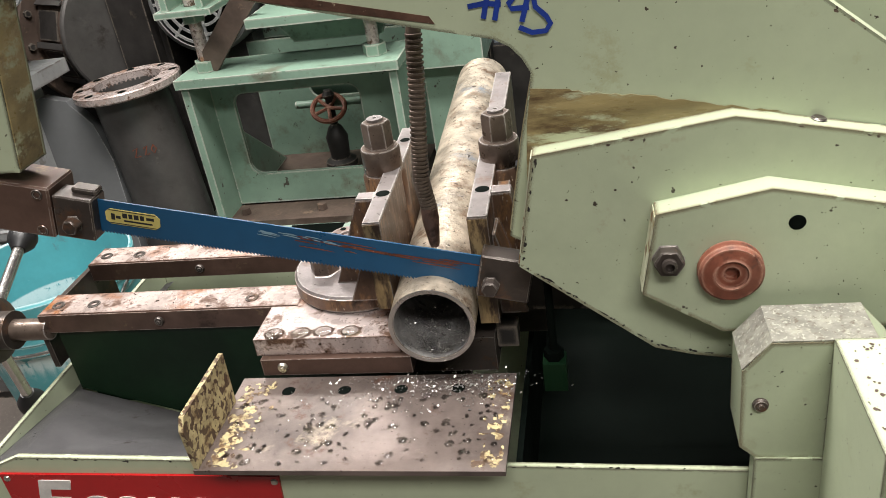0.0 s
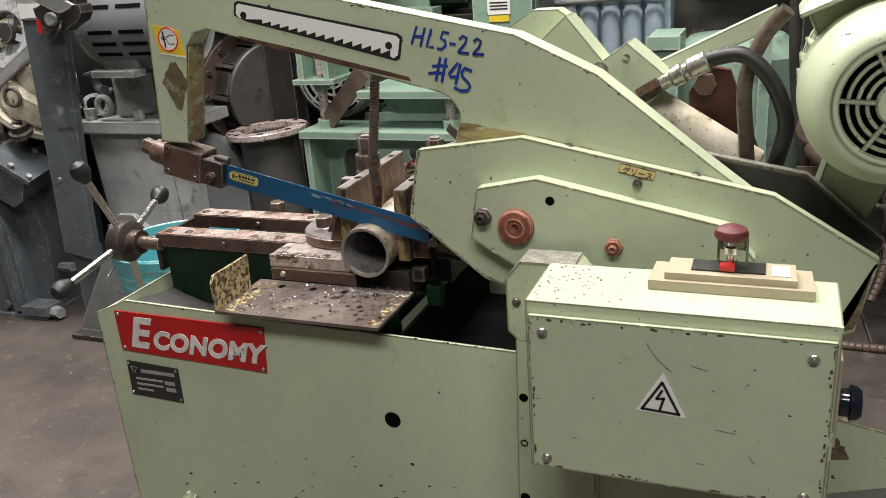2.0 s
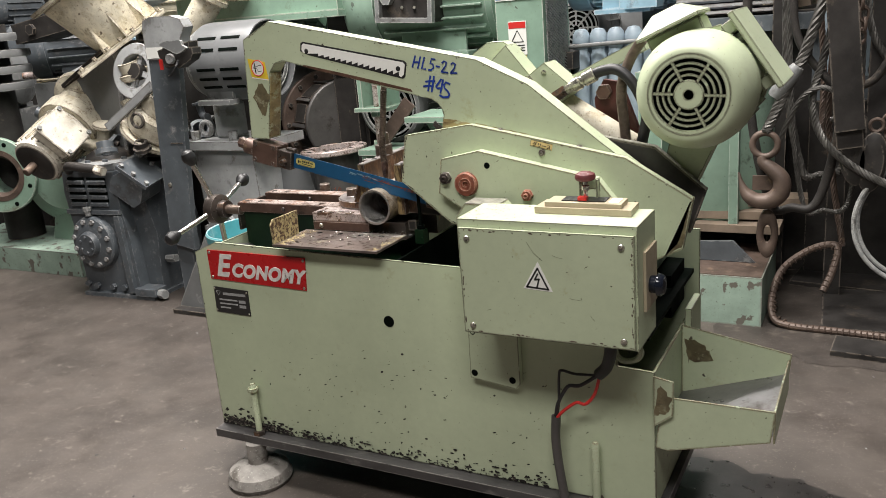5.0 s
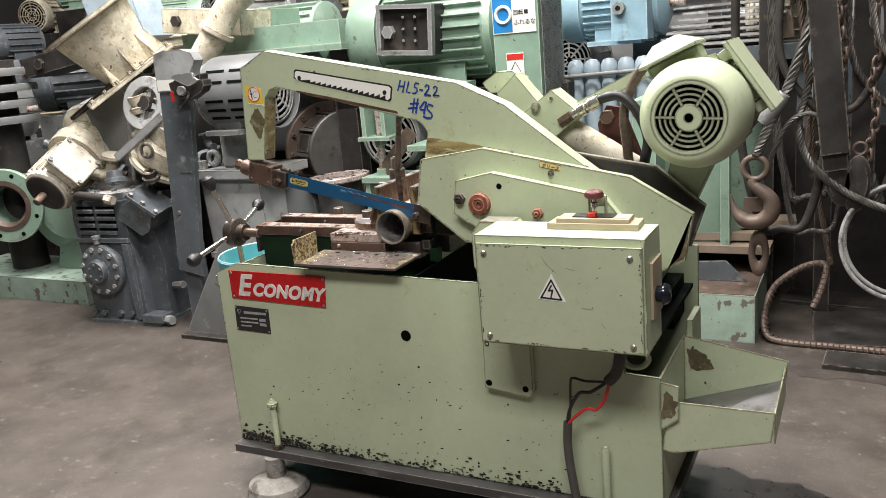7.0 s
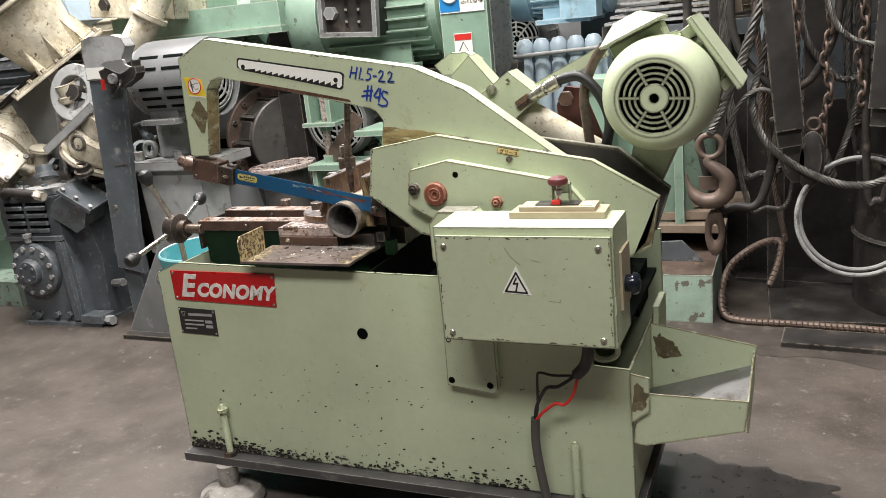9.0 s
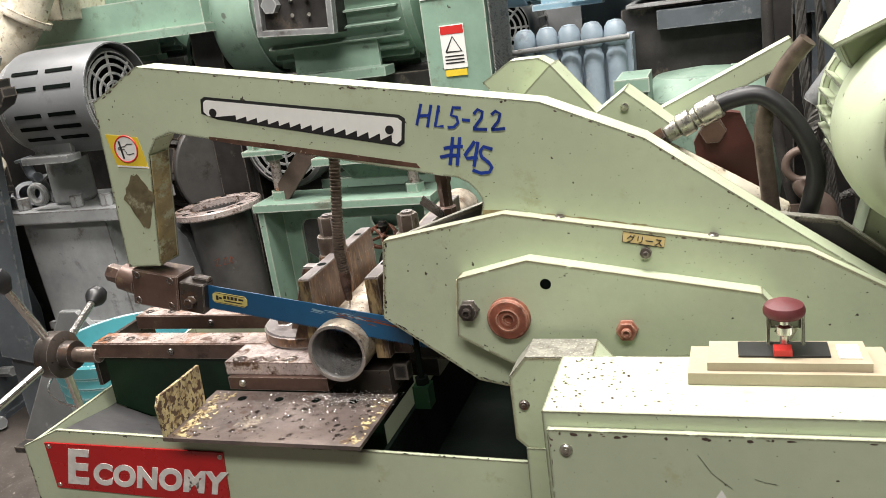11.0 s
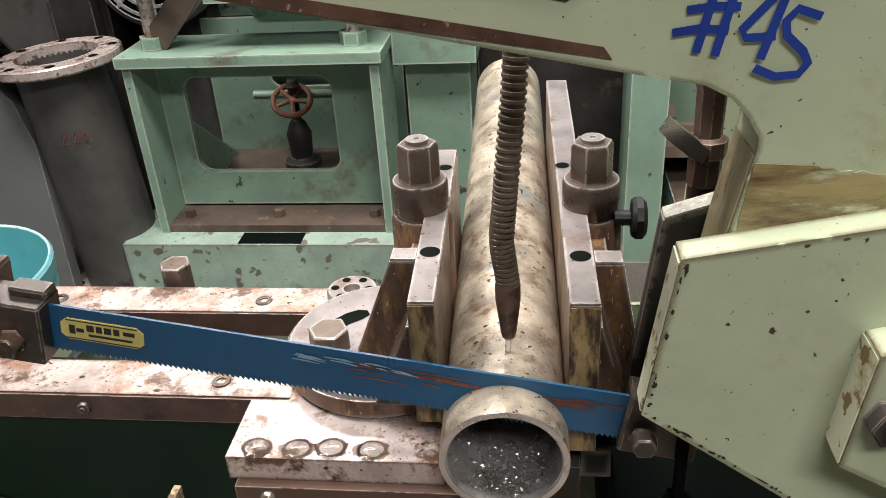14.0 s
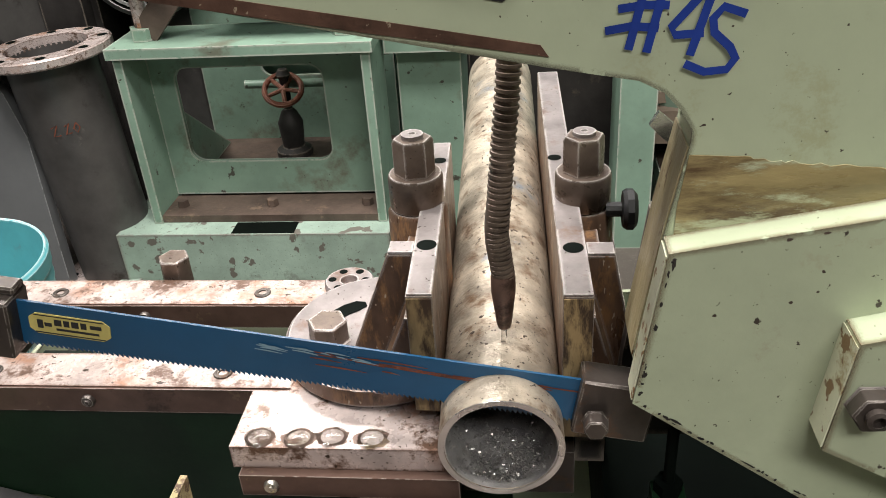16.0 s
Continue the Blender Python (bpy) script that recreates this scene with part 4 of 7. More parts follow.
# drip tray
tray = part("tray", box(B(), -0.272, 0.023, -0.038, 0.1, 0.6775, 0.683), TRAY, saw, "wet scarred steel drip tray", bevel=0.001)
b = B()
slab(b, [(-0.036, 0.683), (0.062, 0.683), (0.066, 0.742), (-0.03, 0.742), (-0.038, 0.73)], -0.272, -0.267, "x")
part("tray_ear", b, EAR, tray, "upturned tray side with flaking cream paint", bevel=0.001)
for x in (-0.214, -0.153, -0.093, -0.034):
    part("hole", lathe(B(), [(0, 0.0003), (0.0062, 0.0003), (0.007, 0)], pose(x, 0.077, 0.6832), 18), INSIDE, tray)
b = B()
rng = random.Random(18)
for i in range(150):
    side = rng.random()
    x = -0.262 + abs(rng.gauss(0, 0.018)) if side < 0.6 else 0.018 - abs(rng.gauss(0, 0.012))
    y = rng.uniform(-0.034, 0.09)
    w, h = rng.uniform(0.001, 0.0065), rng.uniform(0.001, 0.0075)
    pts = [(min(0.022, x + w * math.cos(a) * rng.uniform(0.4, 1.2)), y + h * math.sin(a) * rng.uniform(0.4, 1.2)) for a in [k * math.tau / 8 for k in range(8)]]
    b.faces.new([b.verts.new((px, max(-0.037, py), 0.6832 + 0.000002 * i)) for px, py in pts])
tagged(part("flaking_paint", b, EAR, tray, "remains of cream paint along the tray sides"), kind="stuff")
b = B()
rng = random.Random(8)
for i in range(150):
    x, y = rng.uniform(-0.255, 0.01), rng.uniform(-0.03, 0.065)
    r = rng.uniform(0.0018, 0.0042) * (1 if rng.random() < 0.45 else 0.5)
    lathe(b, [(r * 1.15, 0), (r * 0.95, r * 0.22), (r * 0.5, r * 0.4), (0, r * 0.45)], pose(x, y, 0.6833, 0, 0, rng.uniform(0, 90)) @ Matrix.Diagonal((rng.uniform(0.8, 1.5), rng.uniform(0.7, 1.2), 1, 1)), 12)
for x, y in ((-0.235, 0.122), (-0.205, 0.122), (-0.18, 0.124), (-0.15, 0.123)):
    lathe(b, [(0.0115, 0), (0.009, 0.0014), (0.004, 0.002), (0, 0.0022)], pose(x, y, 0.7247), 16)
WATER = bpy.data.materials.new("coolant_drops")
WATER.use_nodes = True
sh = WATER.node_tree.nodes["Principled BSDF"]
sh.inputs["Base Color"].default_value = (0.9, 0.9, 0.88, 1)
sh.inputs["Roughness"].default_value = 0.03
sh.inputs["Transmission Weight"].default_value = 1.0
sh.inputs["IOR"].default_value = 1.33
rng2 = random.Random(4)
for x, y in ((-0.235, 0.122), (-0.205, 0.122), (-0.18, 0.124), (-0.15, 0.123)):
    rust = B()
    n_ = 22
    rad = [rng2.uniform(0.85, 1.2) for _ in range(n_)]
    lo = [rust.verts.new((x + 0.0085 * math.cos(k * math.tau / n_), y + 0.0075 * math.sin(k * math.tau / n_), 0.72475)) for k in range(n_)]
    hi = [rust.verts.new((x + 0.0128 * rad[k] * math.cos(k * math.tau / n_), y + 0.0095 * rad[k] * math.sin(k * math.tau / n_), 0.72475)) for k in range(n_)]
    for k in range(n_):
        rust.faces.new((lo[k], lo[(k + 1) % n_], hi[(k + 1) % n_], hi[k]))
    part("rust_ring", rust, BROWNSTEEL, table, "brown rust ring round a coolant drop")
tagged(part("coolant", b, WATER, tray, "clear drops of coolant"), kind="stuff")
b = B()
for i in range(2300):
    if i < 700:
        x, y, z = rng.gauss(-0.05, 0.07), 0.095 - abs(rng.gauss(0, 0.022)), 0.6845
        if not -0.26 < x < 0.02 or y < -0.03:
            continue
    elif i < 1000:
        x, y, z = rng.gauss(-0.02, 0.03), 0.085 + rng.uniform(-0.02, 0.015), 0.685 + rng.uniform(0, 0.006)
    else:
        a = rng.gauss(0, 0.45)
        y = 0.094 + abs(rng.gauss(0, 0.03))
        x, z = -0.0530 + 0.0374 * math.sin(a), 0.7510 - 0.0374 * math.cos(a) + 0.001
    s = rng.uniform(0.0006, 0.002)
    q = [Vector((rng.uniform(-1, 1), rng.uniform(-1, 1), rng.uniform(-0.4, 0.6))) * s for _ in range(4)]
    v = [b.verts.new(Vector((x, y, z)) + d) for d in q]
    for f in ((0, 1, 2), (0, 2, 3), (0, 3, 1), (1, 3, 2)):
        b.faces.new([v[k] for k in f])
tagged(part("steel_chips", b, CUT, None, "bright steel saw chips scattered on tray and pipe", smooth=False), "bright steel saw chips scattered on tray and pipe", "metal chips", kind="stuff")

# workpiece
P0, P1 = Vector((-0.0532, 0.0885, 0.7505)), Vector((-0.0757, 0.80, 0.7625))
ALONG = (P1 - P0).normalized()
work = tagged(part("steel_pipe", pipe(B(), P0, P1, 0.043, 0.0388, 64), PIPE), "scaly galvanised steel pipe clamped in the vise", "pipe")
part("cut_face", pipe(B(), P0 - ALONG * 0.0008, P0 - ALONG * 0.0001, 0.0429, 0.0389, 64), CUT, work, "freshly sawn bright end face")
part("bore", pipe(B(), P0 + ALONG * 0.0005, P1 - ALONG * 0.001, 0.0387, 0.0379, 64), BORE, work, "dark rough pipe bore")

# coolant hose
hose = part("coolant_hose", tube(B(), [(-0.051, 0.152, 0.846), (-0.056, 0.154, 0.88), (-0.0515, 0.157, 0.92), (-0.0465, 0.162, 0.97), (-0.043, 0.168, 1.02), (-0.03, 0.175, 1.055), (0.02, 0.18, 1.07), (0.10, 0.19, 1.05), (0.16, 0.2, 0.98), (0.18, 0.2, 0.88)], 0.0072, 14, 10), HOSE, saw, "segmented flexible metal coolant hose")
line = [Vector(p) for p in ((-0.051, 0.152, 0.846), (-0.055, 0.154, 0.88), (-0.0515, 0.157, 0.92), (-0.0465, 0.162, 0.97), (-0.043, 0.168, 1.02))]
for i in range(len(line) - 1):
    for k in range(10):
        p = line[i].lerp(line[i + 1], k / 10)
        m, h = frame_of(p, p + (line[i + 1] - line[i]).normalized() * 0.0035)
        part("hose_ring", lathe(B(), [(0.007, 0), (0.0082, 0.0006), (0.0082, 0.0026), (0.007, 0.0032)], m, 16), HOSE, hose)
part("nozzle", lathe(B(), [(0, 0), (0.0045, 0), (0.0055, 0.004), (0.0085, 0.03), (0.0085, 0.042), (0.0075, 0.045), (0, 0.045)], pose(-0.0515, 0.152, 0.806), 18), BROWNSTEEL, hose, "brass-brown tapered nozzle")
part("jet", rod(B(), (-0.0525, 0.148, 0.789), (-0.0515, 0.152, 0.808), 0.002, 8), WATER, hose)
valve = part("coolant_valve", lathe(B(), [(0, 0), (0.012, 0), (0.012, 0.02), (0.0145, 0.022), (0.0145, 0.034), (0.01, 0.036), (0.0105, 0.07), (0.0125, 0.075), (0.0125, 0.1), (0, 0.1)], pose(0.085, 0.24, 0.88), 8), BROWNSTEEL, saw, "brown pipe fitting with lever valve")
part("lever", slab(B(), [(0.05, 0.925), (0.056, 0.935), (0.085, 0.91), (0.08, 0.90), (0.06, 0.915)], 0.225, 0.23), CHROME, valve)
part("riser", rod(B(), (0.085, 0.24, 0.70), (0.085, 0.24, 0.8795), 0.011, 14), DARKSTEEL, saw)

# ---------------------------------------------------------------- guide arm and sliding bow
PIVOT = Vector((0.36, 0, 0.62))
FEED = [(0.0, 0.0), (2.0, 0.0), (4.0, 0.0065), (8.0, 0.017), (11.0, 0.039), (12.5, 0.048), (14.5, 0.056), (16.0, 0.0585)]
PERIOD, SLOPE = 0.885, -0.215


def feed(t):
    for (a, u), (c, v) in zip(FEED, FEED[1:]):
        if t <= c:
            return u + (v - u) * (t - a) / (c - a)
    return FEED[-1][1]


def tip(t):
    """The guide arm's turn about its pivot at t seconds: the blade end sinks."""
    return Matrix.Translation(PIVOT) @ Matrix.Rotation(-feed(t), 4, "Y") @ Matrix.Translation(-PIVOT)


def slide(t):
    w = 2 * math.pi * t / PERIOD
    s = -0.064 * math.cos(w) + 0.0032 * math.sin(w) + 0.0055 * math.cos(2 * w) - 0.005 * math.sin(2 * w)
    s += 0.13 * (feed(t) - feed(7.0))
    return Matrix.Translation((s, 0, s * SLOPE))


HOME_TIP, HOME_BOW = tip(7.0).inverted(), (tip(7.0) @ slide(7.0)).inverted() @ Matrix.Translation((0.005, -0.012, 0.0015))

outline = [(0.0565, 0.924), (0.219, 0.948), (0.56, 0.880), (0.692, 0.80), (0.672, 0.697), (0.60, 0.66), (0.19, 0.717), (0.157, 0.725), (0.038, 0.817)]
guide = part("guide_arm", slab(B(), outline, 0.076, 0.096), PALE_WORN, saw, "pale green guide arm with chipped edges", bevel=0.002)
edge_chips(guide, [(0.0575, 0.922), (0.0395, 0.8175), (0.157, 0.7275), (0.19, 0.7195), (0.3, 0.704)], 0.0757, 75, 0.0032, 62, GRIME)
edge_chips(guide, [(0.69, 0.799), (0.56, 0.8785), (0.219, 0.9465), (0.0575, 0.9225)], 0.0757, 22, 0.003, 63, HOOK)
inner = part("guide_cover", slab(B(), [(0.161, 0.879), (0.251, 0.898), (0.513, 0.844), (0.548, 0.80), (0.53, 0.77), (0.218, 0.762), (0.150, 0.802)], 0.043, 0.0755), PALE_WORN, guide, bevel=0.002)
part("peeling_edge", slab(B(), [(0.0560, 0.9215), (0.0380, 0.8195), (0.0370, 0.8192), (0.0550, 0.9218)], 0.077, 0.0955), FLAKE, guide, "peeling paint on the guide's end face")
part("peeling_edge", slab(B(), [(0.1555, 0.8735), (0.1448, 0.8015), (0.1438, 0.8015), (0.1545, 0.8745)], 0.0525, 0.0765), FLAKE, guide, "peeling paint on the cover's end face")
part("pivot_knob", lathe(B(), [(0, 0.004), (0.006, 0.004), (0.0065, 0.009), (0.013, 0.009), (0.0135, 0.012), (0.016, 0.011), (0.024, 0.0105), (0.0265, 0.008), (0.027, 0), (0, 0)], front(0.221, 0.826, 0.0425), 40), RUST, guide, "rusty red round pivot cap")
nut = part("lock_nut", hexa(B(), (0.171, 0.0425, 0.838), (0.171, 0.031, 0.838), 0.013), DARKSTEEL, guide, bevel=0.001)
part("stud_end", lathe(B(), [(0, 0.001), (0.003, 0.001), (0.004, 0.005), (0.0065, 0.004), (0.0065, 0)], front(0.171, 0.838, 0.031), 16), DARKSTEEL, guide)
part("red_nut", hexa(B(), (0.362, 0.0425, 0.806), (0.362, 0.032, 0.806), 0.0125), RUST, guide, bevel=0.001)
part("stud_end", lathe(B(), [(0, 0.001), (0.003, 0.001), (0.004, 0.005), (0.006, 0.004), (0.006, 0)], front(0.362, 0.806, 0.032), 16), RUST, guide)
part("hole", lathe(B(), [(0, 0.0005), (0.006, 0.0005), (0.0068, 0)], front(0.271, 0.867, 0.0428), 20), INSIDE, guide)
for ob in [o for o in guide.children if o.name.split(".")[0] in ("guide_cover", "pivot_knob", "lock_nut", "stud_end", "red_nut", "hole")]:
    ob.location = Vector((-0.005, 0.009, -0.003))
lab = part("grease_label", slab(B(), [(0.357, 0.9035), (0.405, 0.893), (0.408, 0.906), (0.360, 0.9165)], 0.0752, 0.0758), ORANGE, guide, "small orange grease label")
part("label_border", ribbon(B(), [[(0.0, 0.0), (0.047, -0.0103), (0.0495, 0.0022), (0.0025, 0.0125), (0, 0)]], 0.001, front(0.358, 0.9042, 0.0748)), INK, guide)
lettering("lettering", "\u30b0\u30ea\u30fc\u30b9", 0.0105, front(0.3625, 0.9045, 0.0746, -12.5), INK, guide)
part("grease_nipple", lathe(B(), [(0, 0.01), (0.003, 0.009), (0.003, 0.006), (0.007, 0.005), (0.007, 0), (0, 0)], front(0.384, 0.889, 0.0758), 8), DARKSTEEL, guide)
for x, z in ((0.285, 0.9355), (0.46, 0.9005)):
    part("top_screw", lathe(B(), [(0, 0.001), (0.005, 0.0015), (0.0065, 0), (0, 0)], pose(x, 0.092, z, 0, 11.5, 0), 14), DARKSTEEL, guide)
b = slab(B(), ragged([(0.674, 0.745), (0.686, 0.793), (0.689, 0.797), (0.671, 0.702), (0.635, 0.679), (0.66, 0.705)], 0.002, 31, 5), 0.0752, 0.0758)
part("oil_film", b, DIRT, guide, "brown oil run down the guide's end")
rear = part("rear_guide", slab(B(), [(0.04, 0.80), (0.057, 0.907), (0.22, 0.956), (0.60, 0.888), (0.703, 0.80), (0.672, 0.71), (0.03, 0.72)], 0.153, 0.168), GRIME, guide, "black oily rear guide plate", bevel=0.001)
part("rear_guide_edge", slab(B(), [(0.058, 0.9075), (0.22, 0.9565), (0.60, 0.8885), (0.702, 0.8005), (0.704, 0.802), (0.60, 0.8900), (0.22, 0.958), (0.058, 0.909)], 0.153, 0.168), SCUFF, guide)

bow_line = [(-0.472, 1.168), (-0.389, 1.207), (0.0, 1.128), (0.152, 1.097), (0.268, 1.042), (0.42, 0.923), (0.53, 0.84), (0.50, 0.755), (0.175, 0.755), (0.0363, 0.834), (0.0535, 0.925), (0.0655, 0.978), (0.066, 0.986), (0.0595, 0.998), (0.051, 1.008), (0.038, 1.0155), (0.016, 1.0205), (-0.012, 1.027), (-0.36, 1.114), (-0.385, 1.108), (-0.402, 1.088), (-0.432, 0.925), (-0.488, 0.926)]
bow = part("saw_bow", slab(B(), bow_line, 0.109, 0.155), PALE, saw, "pale green sliding saw bow", bevel=0.002)
edge_chips(bow, [(0.42, 0.922), (0.268, 1.041), (0.152, 1.096), (0.0, 1.127), (-0.388, 1.206), (-0.471, 1.167), (-0.487, 0.927)], 0.1088, 60, 0.0035, 64, HOOK)
b = slab(B(), [(0.0545, 0.87), (0.0595, 0.94), (0.065, 0.972)] + ragged([(0.09, 0.969), (0.13, 0.963), (0.19, 0.953), (0.26, 0.938), (0.40, 0.90)], 0.0012, 5, 12)[:48] + [(0.40, 0.87)], 0.1082, 0.1088)
part("oil_film", b, GREASY, bow, "brown oil film on the bow")
part("oil_film", slab(B(), [(0.0367, 0.836), (0.0535, 0.925), (0.0650, 0.976), (0.0640, 0.976), (0.0524, 0.925), (0.0356, 0.836)], 0.1105, 0.1535), OILFLAKE, bow, "oily brown peeling inner edge of the bow")
b = slab(B(), [(-0.4312, 0.928), (-0.4012, 1.086), (-0.3998, 1.086), (-0.4298, 0.928)], 0.1095, 0.1485)
part("oil_film", b, GREASY, bow, "brown oil film on the bow")
b = slab(B(), [(-0.30, 1.1025), (-0.2, 1.0815), (-0.1, 1.0590), (-0.012, 1.0385), (-0.008, 1.0320), (-0.1, 1.0515), (-0.26, 1.0875), (-0.30, 1.098)], 0.1083, 0.146)
part("wear_strip", b, WORNBROWN, bow, "brown wear strip under the bow")
part("oil_patch", slab(B(), ragged([(-0.464, 1.028), (-0.443, 1.061), (-0.432, 1.062), (-0.411, 1.03), (-0.434, 0.982), (-0.442, 0.984)], 0.0016, 3), 0.1084, 0.1089), DIRT, bow, "greasy diamond-shaped dirt mark")
# printed saw outline
c, sn = math.cos(math.atan(0.2)), math.sin(math.atan(0.2))


def along(u, v):
    return (-0.298 + u * c + v * sn, 1.140 - u * sn + v * c)


L, top, low = 0.280, 0.012, -0.021
pts = [along(0, top - 0.004), along(0.004, top), along(L - 0.006, top), along(L, top - 0.004), along(L, low + 0.006), along(L - 0.006, low)]
teeth = 15
for k in range(teeth):
    u = L - 0.012 - k * (L - 0.045) / teeth
    pts += [along(u, low + 0.002 + 0.0006 * k), along(u - 0.001, low + 0.011 + 0.0004 * k)]
pts += [along(0.02, low + 0.012), along(0.006, low + 0.012), along(0, low + 0.017)]
back = [along(-0.004, top), along(0.002, top + 0.004), along(L - 0.004, top + 0.004), along(L + 0.004, top), along(L + 0.004, low + 0.002), along(L - 0.002, low - 0.003), along(L * 0.5, low + 0.0035), along(0.02, low + 0.0085), along(-0.004, low + 0.014)]
part("saw_print", slab(B(), back, 0.1083, 0.1089), INK, bow)
part("saw_print", slab(B(), pts, 0.1078, 0.1082), WHITE, bow, "white printed saw blade with black border")
for u in (0.014, L - 0.016):
    x, z = along(u, -0.004)
    part("dot", lathe(B(), [(0, 0.0003), (0.0055, 0.0003), (0.0056, 0)], front(x, z, 0.1076), 18), INK, bow)
warn = part("hand_sticker", slab(B(), [(-0.466, 1.123), (-0.414, 1.113), (-0.408, 1.068), (-0.459, 1.075)], 0.1083, 0.1088), YELLOW, bow, "yellow keep-hands-off sticker with red ring")
part("sticker_disc", lathe(B(), [(0, 0.0003), (0.019, 0.0003), (0.0191, 0)], front(-0.437, 1.099, 0.1081), 28), WHITE, bow)
part("sticker_ring", ring(B(), front(-0.437, 1.099, 0.1078), 0.0185, 0.0012, 32, 6), RED, bow)
part("sticker_bar", ribbon(B(), [[(-0.0085, 0.0125), (-0.0065, -0.013)]], 0.0032, front(-0.437, 1.099, 0.1076)), INK, bow)
part("sticker_mark", ribbon(B(), [[(-0.012, 0.0035), (0.0, 0.004), (0.004, 0.007), (0.012, 0.006)], [(-0.012, 0.0035), (-0.012, 0.0005), (-0.002, 0.0), (-0.002, -0.003), (0.0, -0.004), (0.0, -0.0065), (0.003, -0.008), (0.012, -0.007)]], 0.0012, front(-0.437, 1.099, 0.1074)), INK, bow)
part("sticker_strip", slab(B(), [(-0.459, 1.078), (-0.409, 1.071), (-0.408, 1.0685), (-0.459, 1.0755)], 0.1079, 0.1082), WHITE, bow)
# handwriting
m = front(-0.003, 1.086, 0.1082, -11)
k = 0.001
hls = [[(0, 0), (5, 27)], [(14, -1), (18, 27)], [(3, 12), (17, 14)], [(28, 27), (24, 1), (35, 2)], [(56, 26), (46, 26), (44, 16), (51, 15), (53, 8), (48, 2), (40, 1)], [(58, 12), (68, 12)],
       [(72, 20), (77, 26), (83, 24), (82, 16), (74, 4), (72, 2), (90, 3)], [(94, 21), (99, 26), (105, 23), (103, 14), (96, 4), (95, 3), (112, 6)]]
num = [[(33, 49), (46, 50), (58, 49)], [(26.5, 38.5), (40, 40), (53, 38)], [(47, 62), (38, 28)], [(56, 61), (47, 26)], [(74, 54), (59, 38), (61, 34), (75, 34)], [(78, 53), (68.5, 23)],
       [(95, 42), (84, 46.5), (79, 41), (80, 34), (88, 26), (91, 20), (87, 14.5), (76, 14), (66, 19)]]
for i, s in enumerate(hls):
    part("marker_stroke", ribbon(B(), [[(a * k, c2 * k) for a, c2 in s]], 0.0037, m, 0.0006 + 0.0002 * i), MARKER, bow, "blue marker handwriting")
for i, s in enumerate(num):
    part("marker_stroke", ribbon(B(), [[(a * k, c2 * k) for a, c2 in s]], 0.0043, front(-0.006, 1.005, 0.1082), 0.0006 + 0.0002 * i), MARKER, bow, "blue marker handwriting")

# blade with its clamps
d = Vector((1, 0, SLOPE)).normalized()
m = Matrix(((d.x, 0, -d.z, -0.41), (0, 1, 0, 0.1265), (d.z, 0, d.x, 0.893), (0, 0, 0, 1)))
teeth = [(0.0, 0.0), (0.44, 0.0), (0.44, -0.033)]
u = 0.44
while u > 0.003:
    teeth += [(u, -0.0372), (u - 0.0035, -0.0342)]
    u -= 0.0036
blade = slab(B(), teeth, -0.001, 0.001)
bmesh.ops.transform(blade, matrix=m, verts=blade.verts)
part("blade", blade, BLUE, bow, "blue painted hacksaw blade, scratched to red along the cut")


def on_blade(u, v, off):
    return m @ Vector((u, off, v))


b = B()
lab_pts = [(0.045, -0.012), (0.05, -0.008), (0.097, -0.008), (0.102, -0.012), (0.102, -0.021), (0.097, -0.025), (0.05, -0.025), (0.045, -0.021)]
slab(b, lab_pts, -0.0018, -0.0011)
bmesh.ops.transform(b, matrix=m, verts=b.verts)
part("blade_label", b, LEMON, bow, "small yellow blade label with worn print")
b = B()
for u0, u1, v0, v1 in ((0.051, 0.055, -0.020, -0.013), (0.056, 0.061, -0.018, -0.015), (0.063, 0.068, -0.0165, -0.0115), (0.0695, 0.0735, -0.0165, -0.0115), (0.075, 0.080, -0.0165, -0.0115), (0.0815, 0.0855, -0.0165, -0.0115), (0.088, 0.096, -0.0155, -0.0125), (0.064, 0.094, -0.0205, -0.0188)):
    box(b, u0, u1, -0.0022, -0.0019, v0, v1)
for v0 in (-0.0095, -0.0240):
    box(b, 0.049, 0.098, -0.0022, -0.0019, v0, v0 + 0.0007)
bmesh.ops.transform(b, matrix=m, verts=b.verts)
part("print", b, INK, bow)
rng = random.Random(5)
for i in range(42):
    red = i < 26
    u0, v0 = (rng.uniform(0.24, 0.40), -0.012 + rng.gauss(0, 0.003)) if red else (rng.uniform(0.20, 0.27), -0.009 + rng.gauss(0, 0.0018))
    ln, th = (rng.uniform(0.01, 0.05), 0.0009) if red else (rng.uniform(0.006, 0.02), 0.0007)
    b = B()
    b.faces.new([b.verts.new((p, -0.0013 - 0.00002 * i, q)) for p, q in ((u0, v0), (u0 + ln, v0 - 0.001), (u0 + ln, v0 - 0.001 + th * 0.5), (u0 + ln * 0.5, v0 + th), (u0, v0 + th))])
    bmesh.ops.transform(b, matrix=m, verts=b.verts)
    part("scratch", b, RUST if red else SKY, bow)
